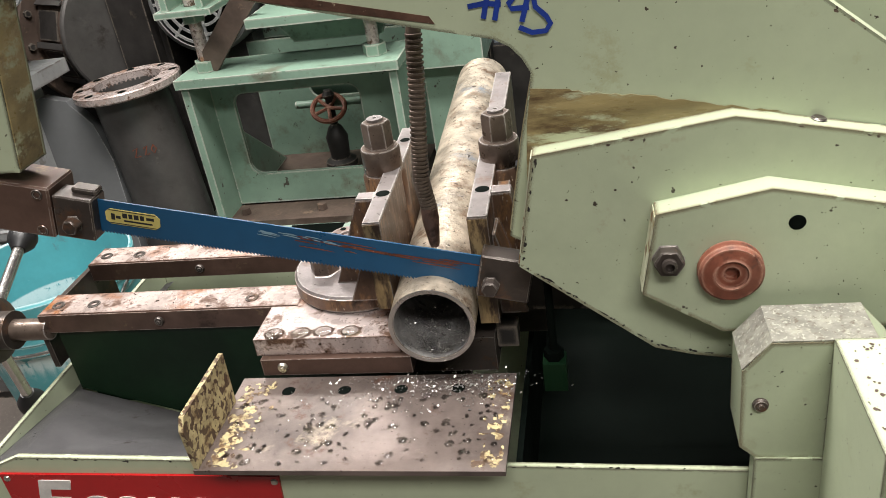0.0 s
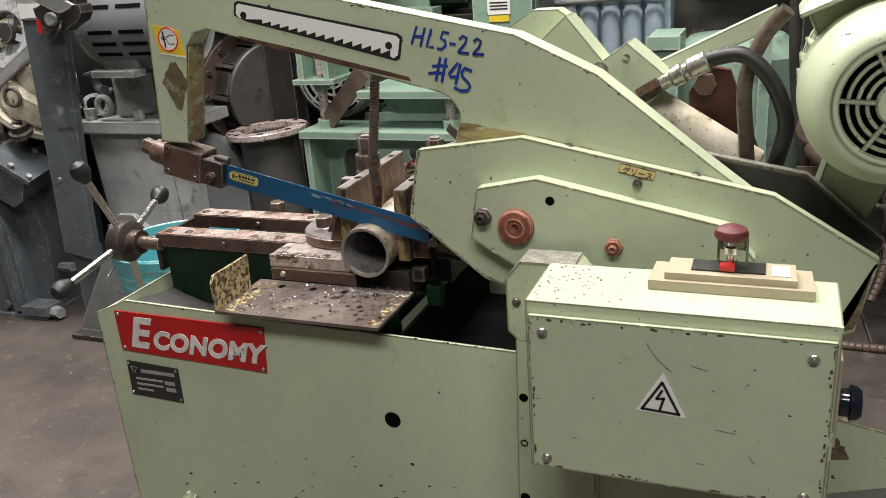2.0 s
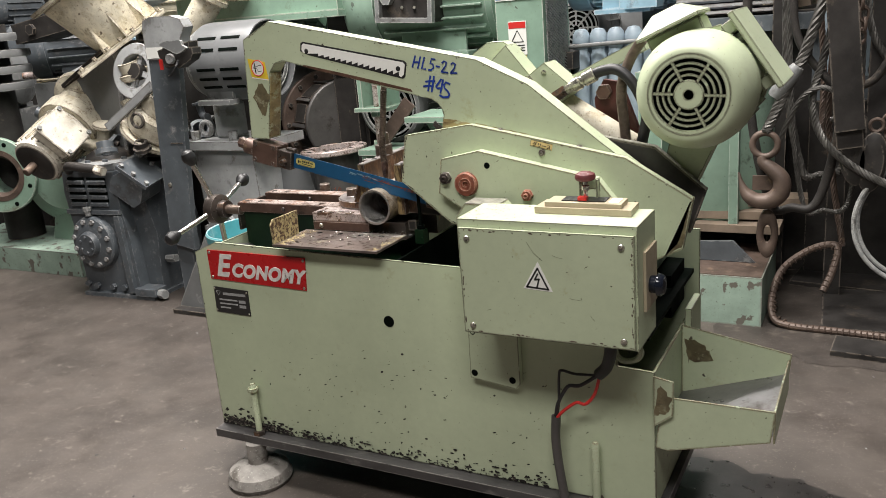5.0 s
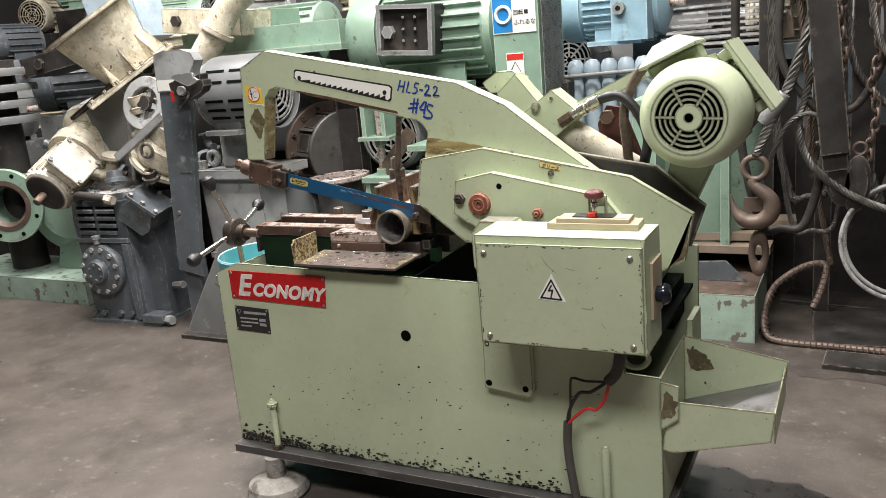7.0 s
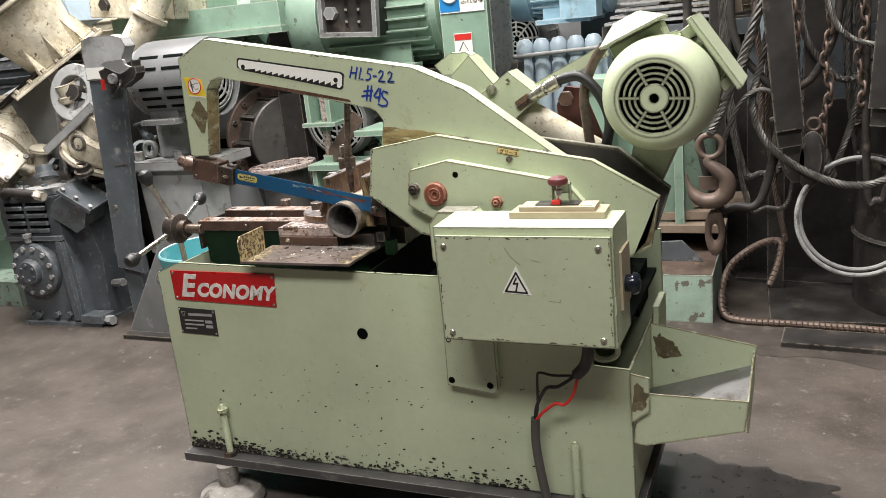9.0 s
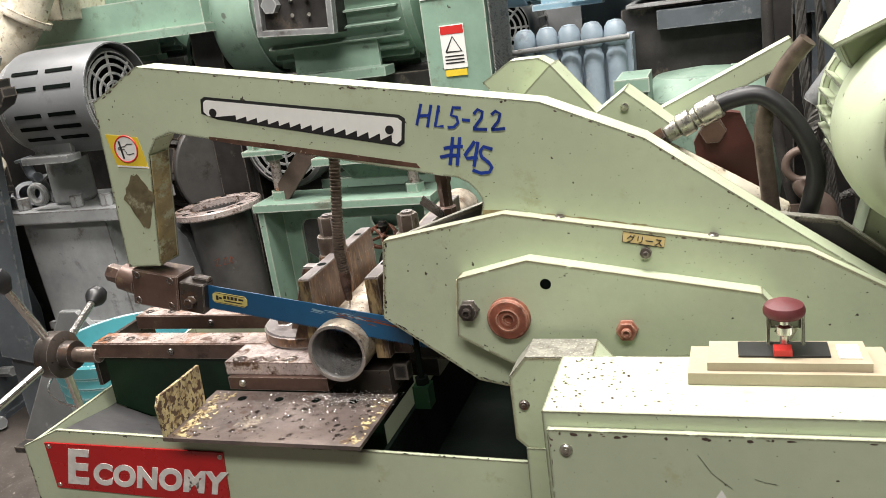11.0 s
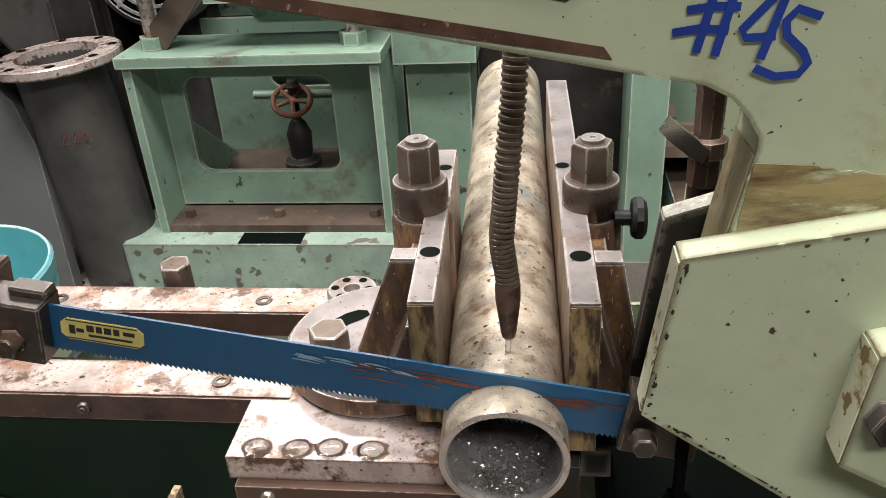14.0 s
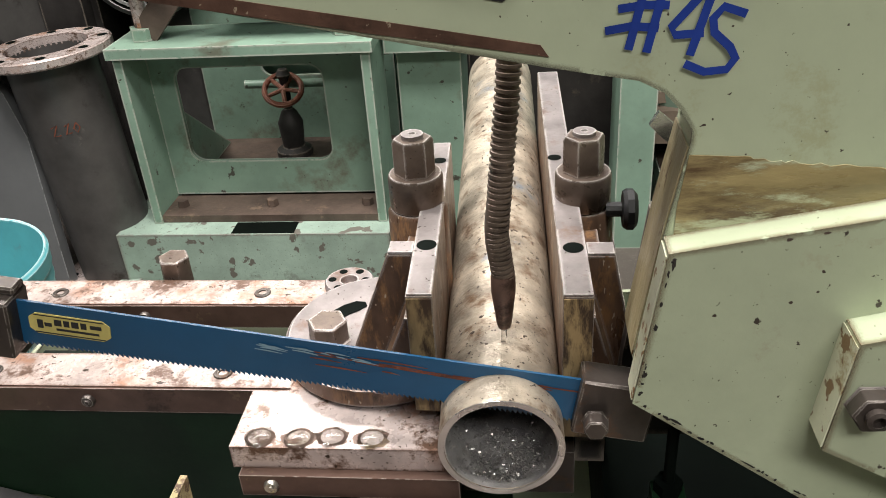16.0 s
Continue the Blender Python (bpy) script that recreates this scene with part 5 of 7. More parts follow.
# front clamp block and stub
b = box(B(), -0.078, 0.0, -0.016, 0.032, -0.044, 0.012)
bmesh.ops.transform(b, matrix=m @ pose(-0.004, 0, 0), verts=b.verts)
block = part("blade_holder", b, BROWNSTEEL, bow, "brown holder block with socket screws", bevel=0.002)
b = box(B(), -0.003, 0.038, -0.014, 0.014, -0.042, 0.004)
box(b, 0.012, 0.038, -0.003, 0.012, 0.004, 0.01)
bmesh.ops.transform(b, matrix=m, verts=b.verts)
part("blade_clamp", b, DARKSTEEL, bow, bevel=0.0015)
b = B()
rod(b, (-0.082, 0.006, -0.017), (-0.115, 0.006, -0.012), 0.021, 24, chamfer=0.003)
hexa(b, (-0.115, 0.006, -0.012), (-0.137, 0.006, -0.009), 0.014)
bmesh.ops.transform(b, matrix=m, verts=b.verts)
part("tension_nut", b, BROWNSTEEL, bow, "brown tension stub with hex end")
for u, v in ((-0.072, 0.004), (-0.016, 0.004), (-0.072, -0.036), (-0.016, -0.036)):
    p = on_blade(u, v, -0.0165)
    part("socket_screw", lathe(B(), [(0, -0.001), (0.003, -0.001), (0.0035, 0.001), (0.0055, 0.001), (0.006, 0)], front(p.x, p.z, p.y), 14), DARKSTEEL, bow)
for u, v in ((0.018, -0.024), (0.437, -0.022)):
    p = on_blade(u, v, -0.014)
    part("clamp_bolt", hexa(B(), p, p + Vector((0, -0.011, 0)), 0.0085), DARKSTEEL, bow, bevel=0.001)
b = box(B(), 0.424, 0.475, -0.010, 0.014, -0.040, 0.006)
bmesh.ops.transform(b, matrix=m, verts=b.verts)
part("blade_clamp", b, DARKSTEEL, bow, bevel=0.0015)

# ---------------------------------------------------------------- drive, cylinder and hydraulic unit
motor = part("motor", B(), PALE, saw, "pale green electric motor with slotted fan cowl")
mc = pose(0.693, 0.03, 1.006, -90, 0, 0)


b = B()
lathe(b, [(0.0745, 0.0), (0.081, 0.0005), (0.088, 0.004), (0.097, 0.016), (0.106, 0.038), (0.111, 0.062), (0.112, 0.085), (0.112, 0.112), (0.109, 0.112), (0.108, 0.064), (0.09, 0.012), (0.0745, 0.006), (0.0745, 0.0)], mc, 64)
part("fan_cowl", b, PALE, motor)
b = B()
lathe(b, [(0.009, 0.001), (0.026, 0.001), (0.028, 0.003), (0.028, 0.006), (0.009, 0.006), (0.009, 0.001)], mc, 32)
for r0 in (0.034, 0.0445, 0.055):
    lathe(b, [(r0, 0.001), (r0 + 0.0045, 0.001), (r0 + 0.0045, 0.005), (r0, 0.005), (r0, 0.001)], mc, 48)
lathe(b, [(0.066, 0.0), (0.0742, 0.0), (0.0742, 0.006), (0.066, 0.006), (0.066, 0.0)], mc, 48)
for k in range(6):
    bb = box(B(), 0.027, 0.067, -0.0026, 0.0026, 0.0005, 0.0055, mc @ pose(0, 0, 0, 0, 0, 3 + 60 * k))
    me = bpy.data.meshes.new("tmp")
    bb.to_mesh(me)
    b.from_mesh(me)
    bb.free()
    bpy.data.meshes.remove(me)
part("fan_grille", b, PALE, motor, "slotted fan grille with six ribs")
part("fan", lathe(B(), [(0, 0.03), (0.09, 0.03), (0.09, 0.034), (0, 0.034)], mc, 32), INSIDE, motor)
part("motor_body", lathe(B(), [(0, 0.1), (0.098, 0.1), (0.098, 0.27), (0.106, 0.272), (0.106, 0.295), (0, 0.3)], mc, 40), PALE, motor)
for kk in range(30):
    if 40 < (12 * kk) % 360 < 340:
        part("fin", box(B(), 0.097, 0.111, -0.0015, 0.0015, 0.113, 0.268, mc @ pose(0, 0, 0, 0, 0, -12 * kk)), PALE, motor)
b = box(B(), 0.116, 0.128, -0.085, 0.085, 0.1, 0.28, mc @ pose(0, 0, 0, 0, 0, -34))
box(b, 0.09, 0.116, -0.075, -0.05, 0.13, 0.26, mc @ pose(0, 0, 0, 0, 0, -34))
box(b, 0.09, 0.116, 0.05, 0.075, 0.13, 0.26, mc @ pose(0, 0, 0, 0, 0, -34))
part("motor_plate", b, PALE, motor, bevel=0.0015)
tb = mc @ pose(0, 0, 0, 0, 0, -113)
b = box(B(), 0.095, 0.128, -0.06, 0.05, 0.113, 0.19, tb)
part("terminal_box", b, PALE, motor, bevel=0.003)
b = B()
v0 = [b.verts.new(tb @ Vector(p)) for p in ((0.1285, -0.068, 0.072), (0.1285, 0.058, 0.072), (0.1285, 0.058, 0.198), (0.1285, -0.068, 0.198))]
v1 = [b.verts.new(tb @ Vector(p)) for p in ((0.134, -0.068, 0.072), (0.134, 0.058, 0.072), (0.134, 0.058, 0.198), (0.134, -0.068, 0.198))]
v2 = [b.verts.new(tb @ Vector(p)) for p in ((0.165, -0.03, 0.11), (0.165, 0.02, 0.11), (0.165, 0.02, 0.16), (0.165, -0.03, 0.16))]
for lo, hi in ((v0, v1), (v1, v2)):
    for i in range(4):
        b.faces.new((lo[i], lo[(i + 1) % 4], hi[(i + 1) % 4], hi[i]))
b.faces.new(v0)
b.faces.new(v2)
part("terminal_lid", b, PALE, motor)
part("motor_post", slab(B(), [(0.60, 0.79), (0.67, 0.79), (0.735, 0.93), (0.635, 0.93)], 0.175, 0.24), PALE, saw, bevel=0.003)
part("gear_case", box(B(), 0.42, 0.565, 0.20, 0.44, 0.57, 0.80), SEA, saw, "green gear case behind the guide", bevel=0.006)
b = rod(B(), (0.345, 0.25, 0.975), (0.53, 0.25, 0.86), 0.036, 32, chamfer=0.004)
part("cylinder", b, CREAM, saw, "grease-smeared cream hydraulic cylinder")
part("cylinder_block", slab(B(), [(0.214, 1.061), (0.262, 1.104), (0.318, 1.035), (0.246, 0.99)], 0.2, 0.26), PALE, saw, bevel=0.0025)
blk = part("valve_block", slab(B(), [(0.249, 0.990), (0.352, 1.063), (0.42, 1.005), (0.36, 0.955)], 0.195, 0.265), PALE, saw, bevel=0.0025)
part("block_bolt", lathe(B(), [(0, 0.011), (0.009, 0.01), (0.0095, 0.002), (0.013, 0.002), (0.013, 0), (0, 0)], front(0.313, 1.024, 0.195), 18), ZINC, blk, "brass-coloured hex bolt")
part("block_bolt", lathe(B(), [(0, 0.006), (0.005, 0.005), (0.005, 0), (0, 0)], front(0.352, 1.043, 0.195), 12), ZINC, blk)
part("fitting", rod(B(), (0.37, 0.2, 0.985), (0.40, 0.2, 1.003), 0.0135, 6), DARKSTEEL, saw)
for u0, u1, r in ((0.0, 0.25, 0.0115), (0.25, 0.5, 0.015), (0.5, 0.62, 0.0125), (0.62, 1.0, 0.0155)):
    part("fitting", rod(B(), Vector((0.40, 0.2, 1.003)).lerp(Vector((0.465, 0.2, 1.035)), u0), Vector((0.40, 0.2, 1.003)).lerp(Vector((0.465, 0.2, 1.035)), u1), r, 14, chamfer=0.0015), ZINC, saw, "worn crimped hose fitting")
part("hydraulic_hose", tube(B(), [(0.45, 0.2, 1.028), (0.48, 0.2, 1.04), (0.515, 0.2, 1.04), (0.55, 0.2, 1.005), (0.572, 0.2, 0.95), (0.565, 0.2, 0.90), (0.55, 0.21, 0.85), (0.53, 0.22, 0.80)], 0.0115, 14), BLACK, saw, "black rubber hydraulic hose")
part("hydraulic_hose", tube(B(), [(0.565, 0.21, 1.10), (0.535, 0.22, 1.06), (0.515, 0.22, 1.0), (0.52, 0.22, 0.92), (0.53, 0.22, 0.82)], 0.011, 12), HOSE, saw, "brown stained hose")
part("cross_rail", slab(B(), [(0.365, 0.985), (0.56, 1.075), (0.55, 1.10), (0.36, 1.012)], 0.255, 0.29), PALE, saw, bevel=0.002)
part("maroon_bracket", slab(B(), [(0.452, 1.012), (0.49, 1.005), (0.535, 0.885), (0.535, 0.82), (0.44, 0.86), (0.43, 0.97)], 0.300, 0.317), MAROON, saw, "maroon cast bracket", bevel=0.002)
part("bracket_bolt", hexa(B(), (0.455, 0.2995, 0.985), (0.455, 0.284, 0.985), 0.0175), BROWNSTEEL, saw, bevel=0.001)
part("support_frame", slab(B(), [(0.30, 0.58), (0.45, 0.58), (0.45, 0.93), (0.36, 0.955), (0.28, 0.99), (0.22, 0.95)], 0.3, 0.33), PALE, saw, bevel=0.003)
part("pulley_guard", slab(B(), [(0.16, 1.085), (0.2, 1.11), (0.24, 1.11), (0.27, 1.09), (0.25, 1.06), (0.18, 1.06)], 0.24, 0.28), PALE, saw, bevel=0.003)
part("belt_cover", slab(B(), [(0.10, 0.60), (0.30, 0.60), (0.30, 0.99), (0.22, 1.0), (0.12, 0.97)], 0.40, 0.44), PALE, saw, bevel=0.003)

# ---------------------------------------------------------------- bucket and scrap machinery round the saw
def bucket(m):
    t = thing("bucket", m, "turquoise ribbed plastic bucket standing on the floor", "bucket")
    part("bucket_body", lathe(B(), [(0, 0.012), (0.128, 0.012), (0.165, 0.37), (0.168, 0.372), (0.172, 0.366), (0.17, 0.345), (0.166, 0.34), (0.167, 0.322), (0.163, 0.318), (0.164, 0.3), (0.16, 0.296), (0.161, 0.278), (0.155, 0.272), (0.13, 0.01), (0, 0)], None, 48), BUCKET, t)
    part("bail", tube(B(), [(0.17, 0, 0.335), (0.15, -0.12, 0.30), (0.0, -0.178, 0.29), (-0.15, -0.12, 0.30), (-0.17, 0, 0.335)], 0.003, 8), CHROME, t)
    return t


def bolts(parent, m, r, count, size=0.012, mat=DARKSTEEL):
    for k in range(count):
        a = 2 * math.pi * (k + 0.5) / count
        b = lathe(B(), [(0, size * 0.8), (size * 0.9, size * 0.75), (size, 0), (0, 0)], m @ pose(r * math.cos(a), r * math.sin(a), 0), 6)
        part("bolt", b, mat, parent)


def electric_motor(m, r, length, mat, label, fins=28, feet=True, grille=True, group=""):
    """A motor along its own x, its middle at the origin, fan cowl at the -x end."""
    t = thing("electric_motor", m, label, "electric motor", group)
    x0, x1 = -length / 2, length / 2
    along_x = pose(x0, 0, 0, 0, 90, 0)
    part("cowl", lathe(B(), [(r * 0.86, 0.0), (r * 0.95, 0.01), (r, 0.03), (r, length * 0.22), (r * 0.97, length * 0.22), (r * 0.97, 0.035), (r * 0.86, 0.008), (r * 0.86, 0)], along_x, 40), mat, t)
    if grille:
        b = B()
        for q in (0.25, 0.42, 0.59, 0.75):
            lathe(b, [(r * q, 0.002), (r * (q + 0.05), 0.002), (r * (q + 0.05), 0.007), (r * q, 0.007), (r * q, 0.002)], along_x, 36)
        for k in range(8):
            box(b, r * 0.1, r * 0.87, -0.004, 0.004, 0.003, 0.008, along_x @ pose(0, 0, 0, 0, 0, 45 * k))
        part("grille", b, mat, t)
    part("fan", lathe(B(), [(0, 0.03), (r * 0.9, 0.03), (r * 0.9, 0.035), (0, 0.035)], along_x, 24), INSIDE, t)
    part("stator", lathe(B(), [(0, length * 0.2), (r * 0.9, length * 0.2), (r * 0.9, length * 0.9), (r * 0.96, length * 0.9), (r * 0.96, length * 0.94), (r * 0.5, length), (0, length)], along_x, 40), mat, t)
    b = B()
    for k in range(fins):
        a = 360 * k / fins
        box(b, r * 0.88, r * 1.0, -0.003, 0.003, length * 0.25, length * 0.88, along_x @ pose(0, 0, 0, 0, 0, a))
    tagged(part("finning", b, mat, t), kind="stuff")
    part("shaft", rod(B(), (x1, 0, 0), (x1 + r * 0.45, 0, 0), r * 0.14, 16), STEEL, t)
    if feet:
        for y in (-1, 1):
            part("foot", box(B(), -length * 0.2, length * 0.3, y * r * 0.85 - r * 0.2, y * r * 0.85 + r * 0.2, -r * 1.12, -r * 0.98), mat, t, bevel=0.004)
            part("foot_web", box(B(), -length * 0.15, length * 0.25, y * r * 0.7 - 0.008, y * r * 0.7 + 0.008, -r * 0.98, -r * 0.5), mat, t)
    return t


def flange_disc(parent, m, r, bore, thick, count, mat, name="flange"):
    f = part(name, lathe(B(), [(bore, 0), (r - 0.004, 0), (r, 0.004), (r, thick - 0.004), (r - 0.004, thick), (bore, thick), (bore, 0)], m, 48), mat, parent)
    for k in range(count):
        a = 2 * math.pi * (k + 0.5) / count
        rr = (r + bore) / 2 + 0.25 * (r - bore) * 0.5
        part("bolt_hole", lathe(B(), [(0, 0.0006), (0.011, 0.0006), (0.012, 0)], m @ pose(rr * math.cos(a), rr * math.sin(a), thick + 0.0005), 14), INSIDE, f)
    return f


bucket(pose(-1.03, 0.77, 0) @ Matrix.Diagonal((1.06, 1.06, 1.27, 1)))

# flanged pipe spool
sp = thing("pipe_spool", pose(-1.14, 1.52, 0, 0, -3, 0), "dark grey flanged pipe spool standing on end", "pipe spool")
part("pipe_wall", lathe(B(), [(0.095, 0.0), (0.105, 0.0), (0.105, 0.61), (0.095, 0.61), (0.095, 0.0)], None, 44), SPOOL, sp)
flange_disc(sp, pose(0, 0, 0.605), 0.15, 0.095, 0.024, 8, STEEL)
flange_disc(sp, pose(0, 0, 0.0), 0.15, 0.095, 0.022, 8, STEEL)
part("chalk_writing", ribbon(B(), [[(-0.03, 0.02), (-0.015, 0.026), (-0.028, 0.0), (-0.012, 0.0)], [(0.0, 0.02), (0.012, 0.026), (0.0, 0.0), (0.014, 0.002)], [(0.028, 0.025), (0.02, 0.012), (0.026, 0.0), (0.034, 0.012), (0.028, 0.025)]], 0.003, pose(0.036, -0.1, 0.44, 90, 0, 20)), RUST, sp, "rust-coloured chalk mark")

# green pump frame with window
gf = thing("pump_stand", pose(0, 0, 0), "mint green steel frame with window on a plinth", "machine frame")
part("plinth", box(B(), -1.08, -0.38, 1.42, 1.95, 0, 0.165), CONCRETE, gf, bevel=0.01)
part("top_plate", box(B(), -1.01, -0.385, 1.47, 1.66, 0.60, 0.625), MINT, gf, bevel=0.003)
for x in (-1.0, -0.415):
    part("side_plate", box(B(), x, x + 0.022, 1.48, 1.65, 0.166, 0.5995), MINT, gf, bevel=0.003)


def round_rect(x0, x1, z0, z1, r, steps=5):
    out = []
    for cx, cz, a0 in ((x1 - r, z1 - r, 0), (x0 + r, z1 - r, 90), (x0 + r, z0 + r, 180), (x1 - r, z0 + r, 270)):
        for k in range(steps + 1):
            a = radians(a0 + 90 * k / steps)
            out.append((cx + r * math.cos(a), cz + r * math.sin(a)))
    return out


def holed_plate(bm, outer, inner, y0, y1):
    """A plate in x and z with one opening; both outlines have as many points."""
    k = len(outer)
    rows = [[bm.verts.new((a, y, c2)) for a, c2 in pts] for y in (y0, y1) for pts in (outer, inner)]
    for p, q in ((0, 1), (1, 3), (3, 2), (2, 0)):
        for i in range(k):
            bm.faces.new((rows[p][i], rows[p][(i + 1) % k], rows[q][(i + 1) % k], rows[q][i]))
    return bm


part("window_plate", holed_plate(B(), round_rect(-0.978, -0.4155, 0.19, 0.5995, 0.002), round_rect(-0.915, -0.54, 0.284, 0.535, 0.035), 1.60, 1.615), MINT, gf, "pressed plate with a rounded window")
part("rear_plate", holed_plate(B(), round_rect(-0.978, -0.4155, 0.19, 0.5995, 0.002), round_rect(-0.80, -0.55, 0.40, 0.54, 0.03), 1.93, 1.94), MINT, gf, "rear plate with a rounded window")
part("inner_bed", box(B(), -0.978, -0.4155, 1.62, 1.925, 0.1655, 0.21), HOOK, gf, "rusty bed inside the frame")
part("inner_gusset", slab(B(), [(1.62, 0.21), (1.9, 0.21), (1.62, 0.42)], -0.93, -0.922, "x"), MINT, gf)
part("bottom_rail", box(B(), -0.978, -0.4155, 1.485, 1.60, 0.166, 0.185), HOOK, gf, "rusty bottom rail", bevel=0.003)
for x in (-0.94, -0.70, -0.45):
    part("bolt", lathe(B(), [(0, 0.02), (0.014, 0.018), (0.016, 0), (0, 0)], pose(x, 1.54, 0.1855), 6), HOOK, gf)
part("slot", box(B(), -0.78, -0.62, 1.425, 1.48, 0.1655, 0.167), INSIDE, gf)
for x in (-0.94, -0.46):
    rodp = part("threaded_rod", rod(B(), (x, 1.55, 0.6255), (x, 1.55, 0.80), 0.017, 16), STEEL, gf)
    part("nut", hexa(B(), (x, 1.55, 0.6258), (x, 1.55, 0.655), 0.032), MINT, rodp)
    part("nut", hexa(B(), (x, 1.55, 0.76), (x, 1.55, 0.785), 0.032), MINT, rodp)
part("upper_plate", box(B(), -1.02, -0.86, 1.49, 1.66, 0.7855, 0.802), MINT, gf, bevel=0.003)
part("upper_post", box(B(), -1.0, -0.98, 1.5, 1.65, 0.8025, 0.98), MINT, gf)
part("upper_post", box(B(), -0.90, -0.88, 1.5, 1.65, 0.8025, 0.98), MINT, gf)
part("spring_rod", rod(B(), (-0.94, 1.56, 0.8025), (-0.94, 1.56, 0.95), 0.02, 14), STEEL, gf)
part("cross_plate", box(B(), -0.78, -0.40, 1.5, 1.75, 0.735, 0.7595), MINT, gf, bevel=0.003)
part("gusset", slab(B(), [(-0.70, 0.66), (-0.45, 0.66), (-0.42, 0.7345), (-0.76, 0.7345)], 1.62, 1.64), SEA, gf)
part("strap", box(B(), -0.03, 0.03, -0.006, 0.006, -0.12, 0.12, pose(-0.85, 1.54, 0.73, 0, 42, 0)), HOOK, gf)
vw = thing("valve", pose(-0.70, 1.80, 0.2105), "brown gate valve with red handwheel inside the frame", "valve")
part("valve_body", lathe(B(), [(0, 0), (0.05, 0), (0.05, 0.02), (0.03, 0.03), (0.035, 0.1), (0.022, 0.13), (0.012, 0.14), (0.012, 0.22), (0.02, 0.235), (0.012, 0.25), (0, 0.252)], None, 20), GRIME, vw)
b = ring(B(), pose(0, -0.02, 0.20, 35, 8, 0), 0.05, 0.008, 28, 8)
for k in range(5):
    rod(b, (0, -0.02, 0.20), pose(0, -0.02, 0.20, 35, 8, 0) @ Vector((0.05 * math.cos(k * 1.257), 0.05 * math.sin(k * 1.257), 0)), 0.006, 8)
part("handwheel", b, RUST, vw, "small red-brown handwheel")
part("cross_pipe", rod(B(), (-0.12, 0.03, 0.2), (0.15, 0.03, 0.2), 0.012, 12), MINT, vw)
for x0, x1, y, z0, z1, mt, lb in ((-1.0, -0.40, 2.05, 0, 0.62, MINT, "mint green back plate of a pump frame"), (-0.45, -0.228, 1.97, 0, 0.75, MINT, "mint green sheet-metal cabinet"), (0.18, 0.27, 1.62, 0, 0.9, MINT, "mint green steel post")):
    t = thing("machine_cabinet", pose((x0 + x1) / 2, y, 0), lb, "cabinet")
    part("cabinet_body", box(B(), (x0 - x1) / 2, (x1 - x0) / 2, 0, 0.2, z0, z1), mt, t, bevel=0.006)
    part("cabinet_rim", box(B(), (x0 - x1) / 2 - 0.006, (x1 - x0) / 2 + 0.006, -0.012, -0.0005, z1 - 0.04, z1), mt, t)

# fan housing and discs behind the vise
fh = thing("blower", pose(-1.42, 2.0, 0), "grimy brown blower drum with a smooth round end plate", "blower")
drum = pose(0.06, -0.1, 0.687, 0, 0, -30) @ pose(0, 0, 0, 0, 90, 0)
part("end_plate", lathe(B(), [(0, 0.012), (0.2, 0.012), (0.206, 0.008), (0.208, 0.0), (0.2, -0.006), (0, -0.006)], drum, 56), SPOOL, fh, "smooth dark round end plate")
part("drum_wall", lathe(B(), [(0.19, -0.0065), (0.196, -0.0065), (0.196, -0.17), (0.19, -0.17), (0.19, -0.0065)], drum, 56), HOOK, fh)
part("back_flange", lathe(B(), [(0, -0.1705), (0.245, -0.1705), (0.25, -0.175), (0.25, -0.195), (0, -0.2)], drum, 56), HOOK, fh, "rusty bolted back flange")
bolts(fh, drum @ pose(0, 0, -0.1705), 0.225, 14, 0.013, GRIME)
for k in range(10):
    turn = drum @ pose(0, 0, 0, 0, 0, 36 * k)
    part("screen", box(B(), 0.192, 0.1985, -0.045, 0.045, -0.145, -0.035, turn), GRIME, fh)
    part("strap", box(B(), 0.196, 0.2, 0.052, 0.07, -0.165, -0.012, turn), SPOOL, fh)
part("stand", slab(B(), [(-0.16, 0), (0.16, 0), (0.1, 0.46), (-0.1, 0.46)], -0.1, 0.1), GRIME, fh)
dc = thing("cover_plate", pose(-1.40, 1.42, 0, -6, 0, 4), "grey rounded sheet-metal cover leaning upright", "cover plate")
part("sheet", slab(B(), [(-0.13, 0.0), (0.16, 0.0), (0.15, 0.42), (0.12, 0.53), (0.06, 0.6), (-0.01, 0.62), (-0.09, 0.58), (-0.13, 0.48)], -0.02, 0.02), COVER, dc, bevel=0.003)
electric_motor(pose(-1.06, 2.02, 0.76, 0, 0, 90), 0.17, 0.36, GREY, "grey fan-cooled motor with slotted cowl", feet=False)
st = thing("motor_stand", pose(-1.06, 2.05, 0), "dark iron pedestal under a motor", "stand")
part("pedestal", slab(B(), [(-0.16, 0), (0.16, 0), (0.1, 0.62), (-0.1, 0.62)], -0.1, 0.1), SPOOL, st, bevel=0.006)

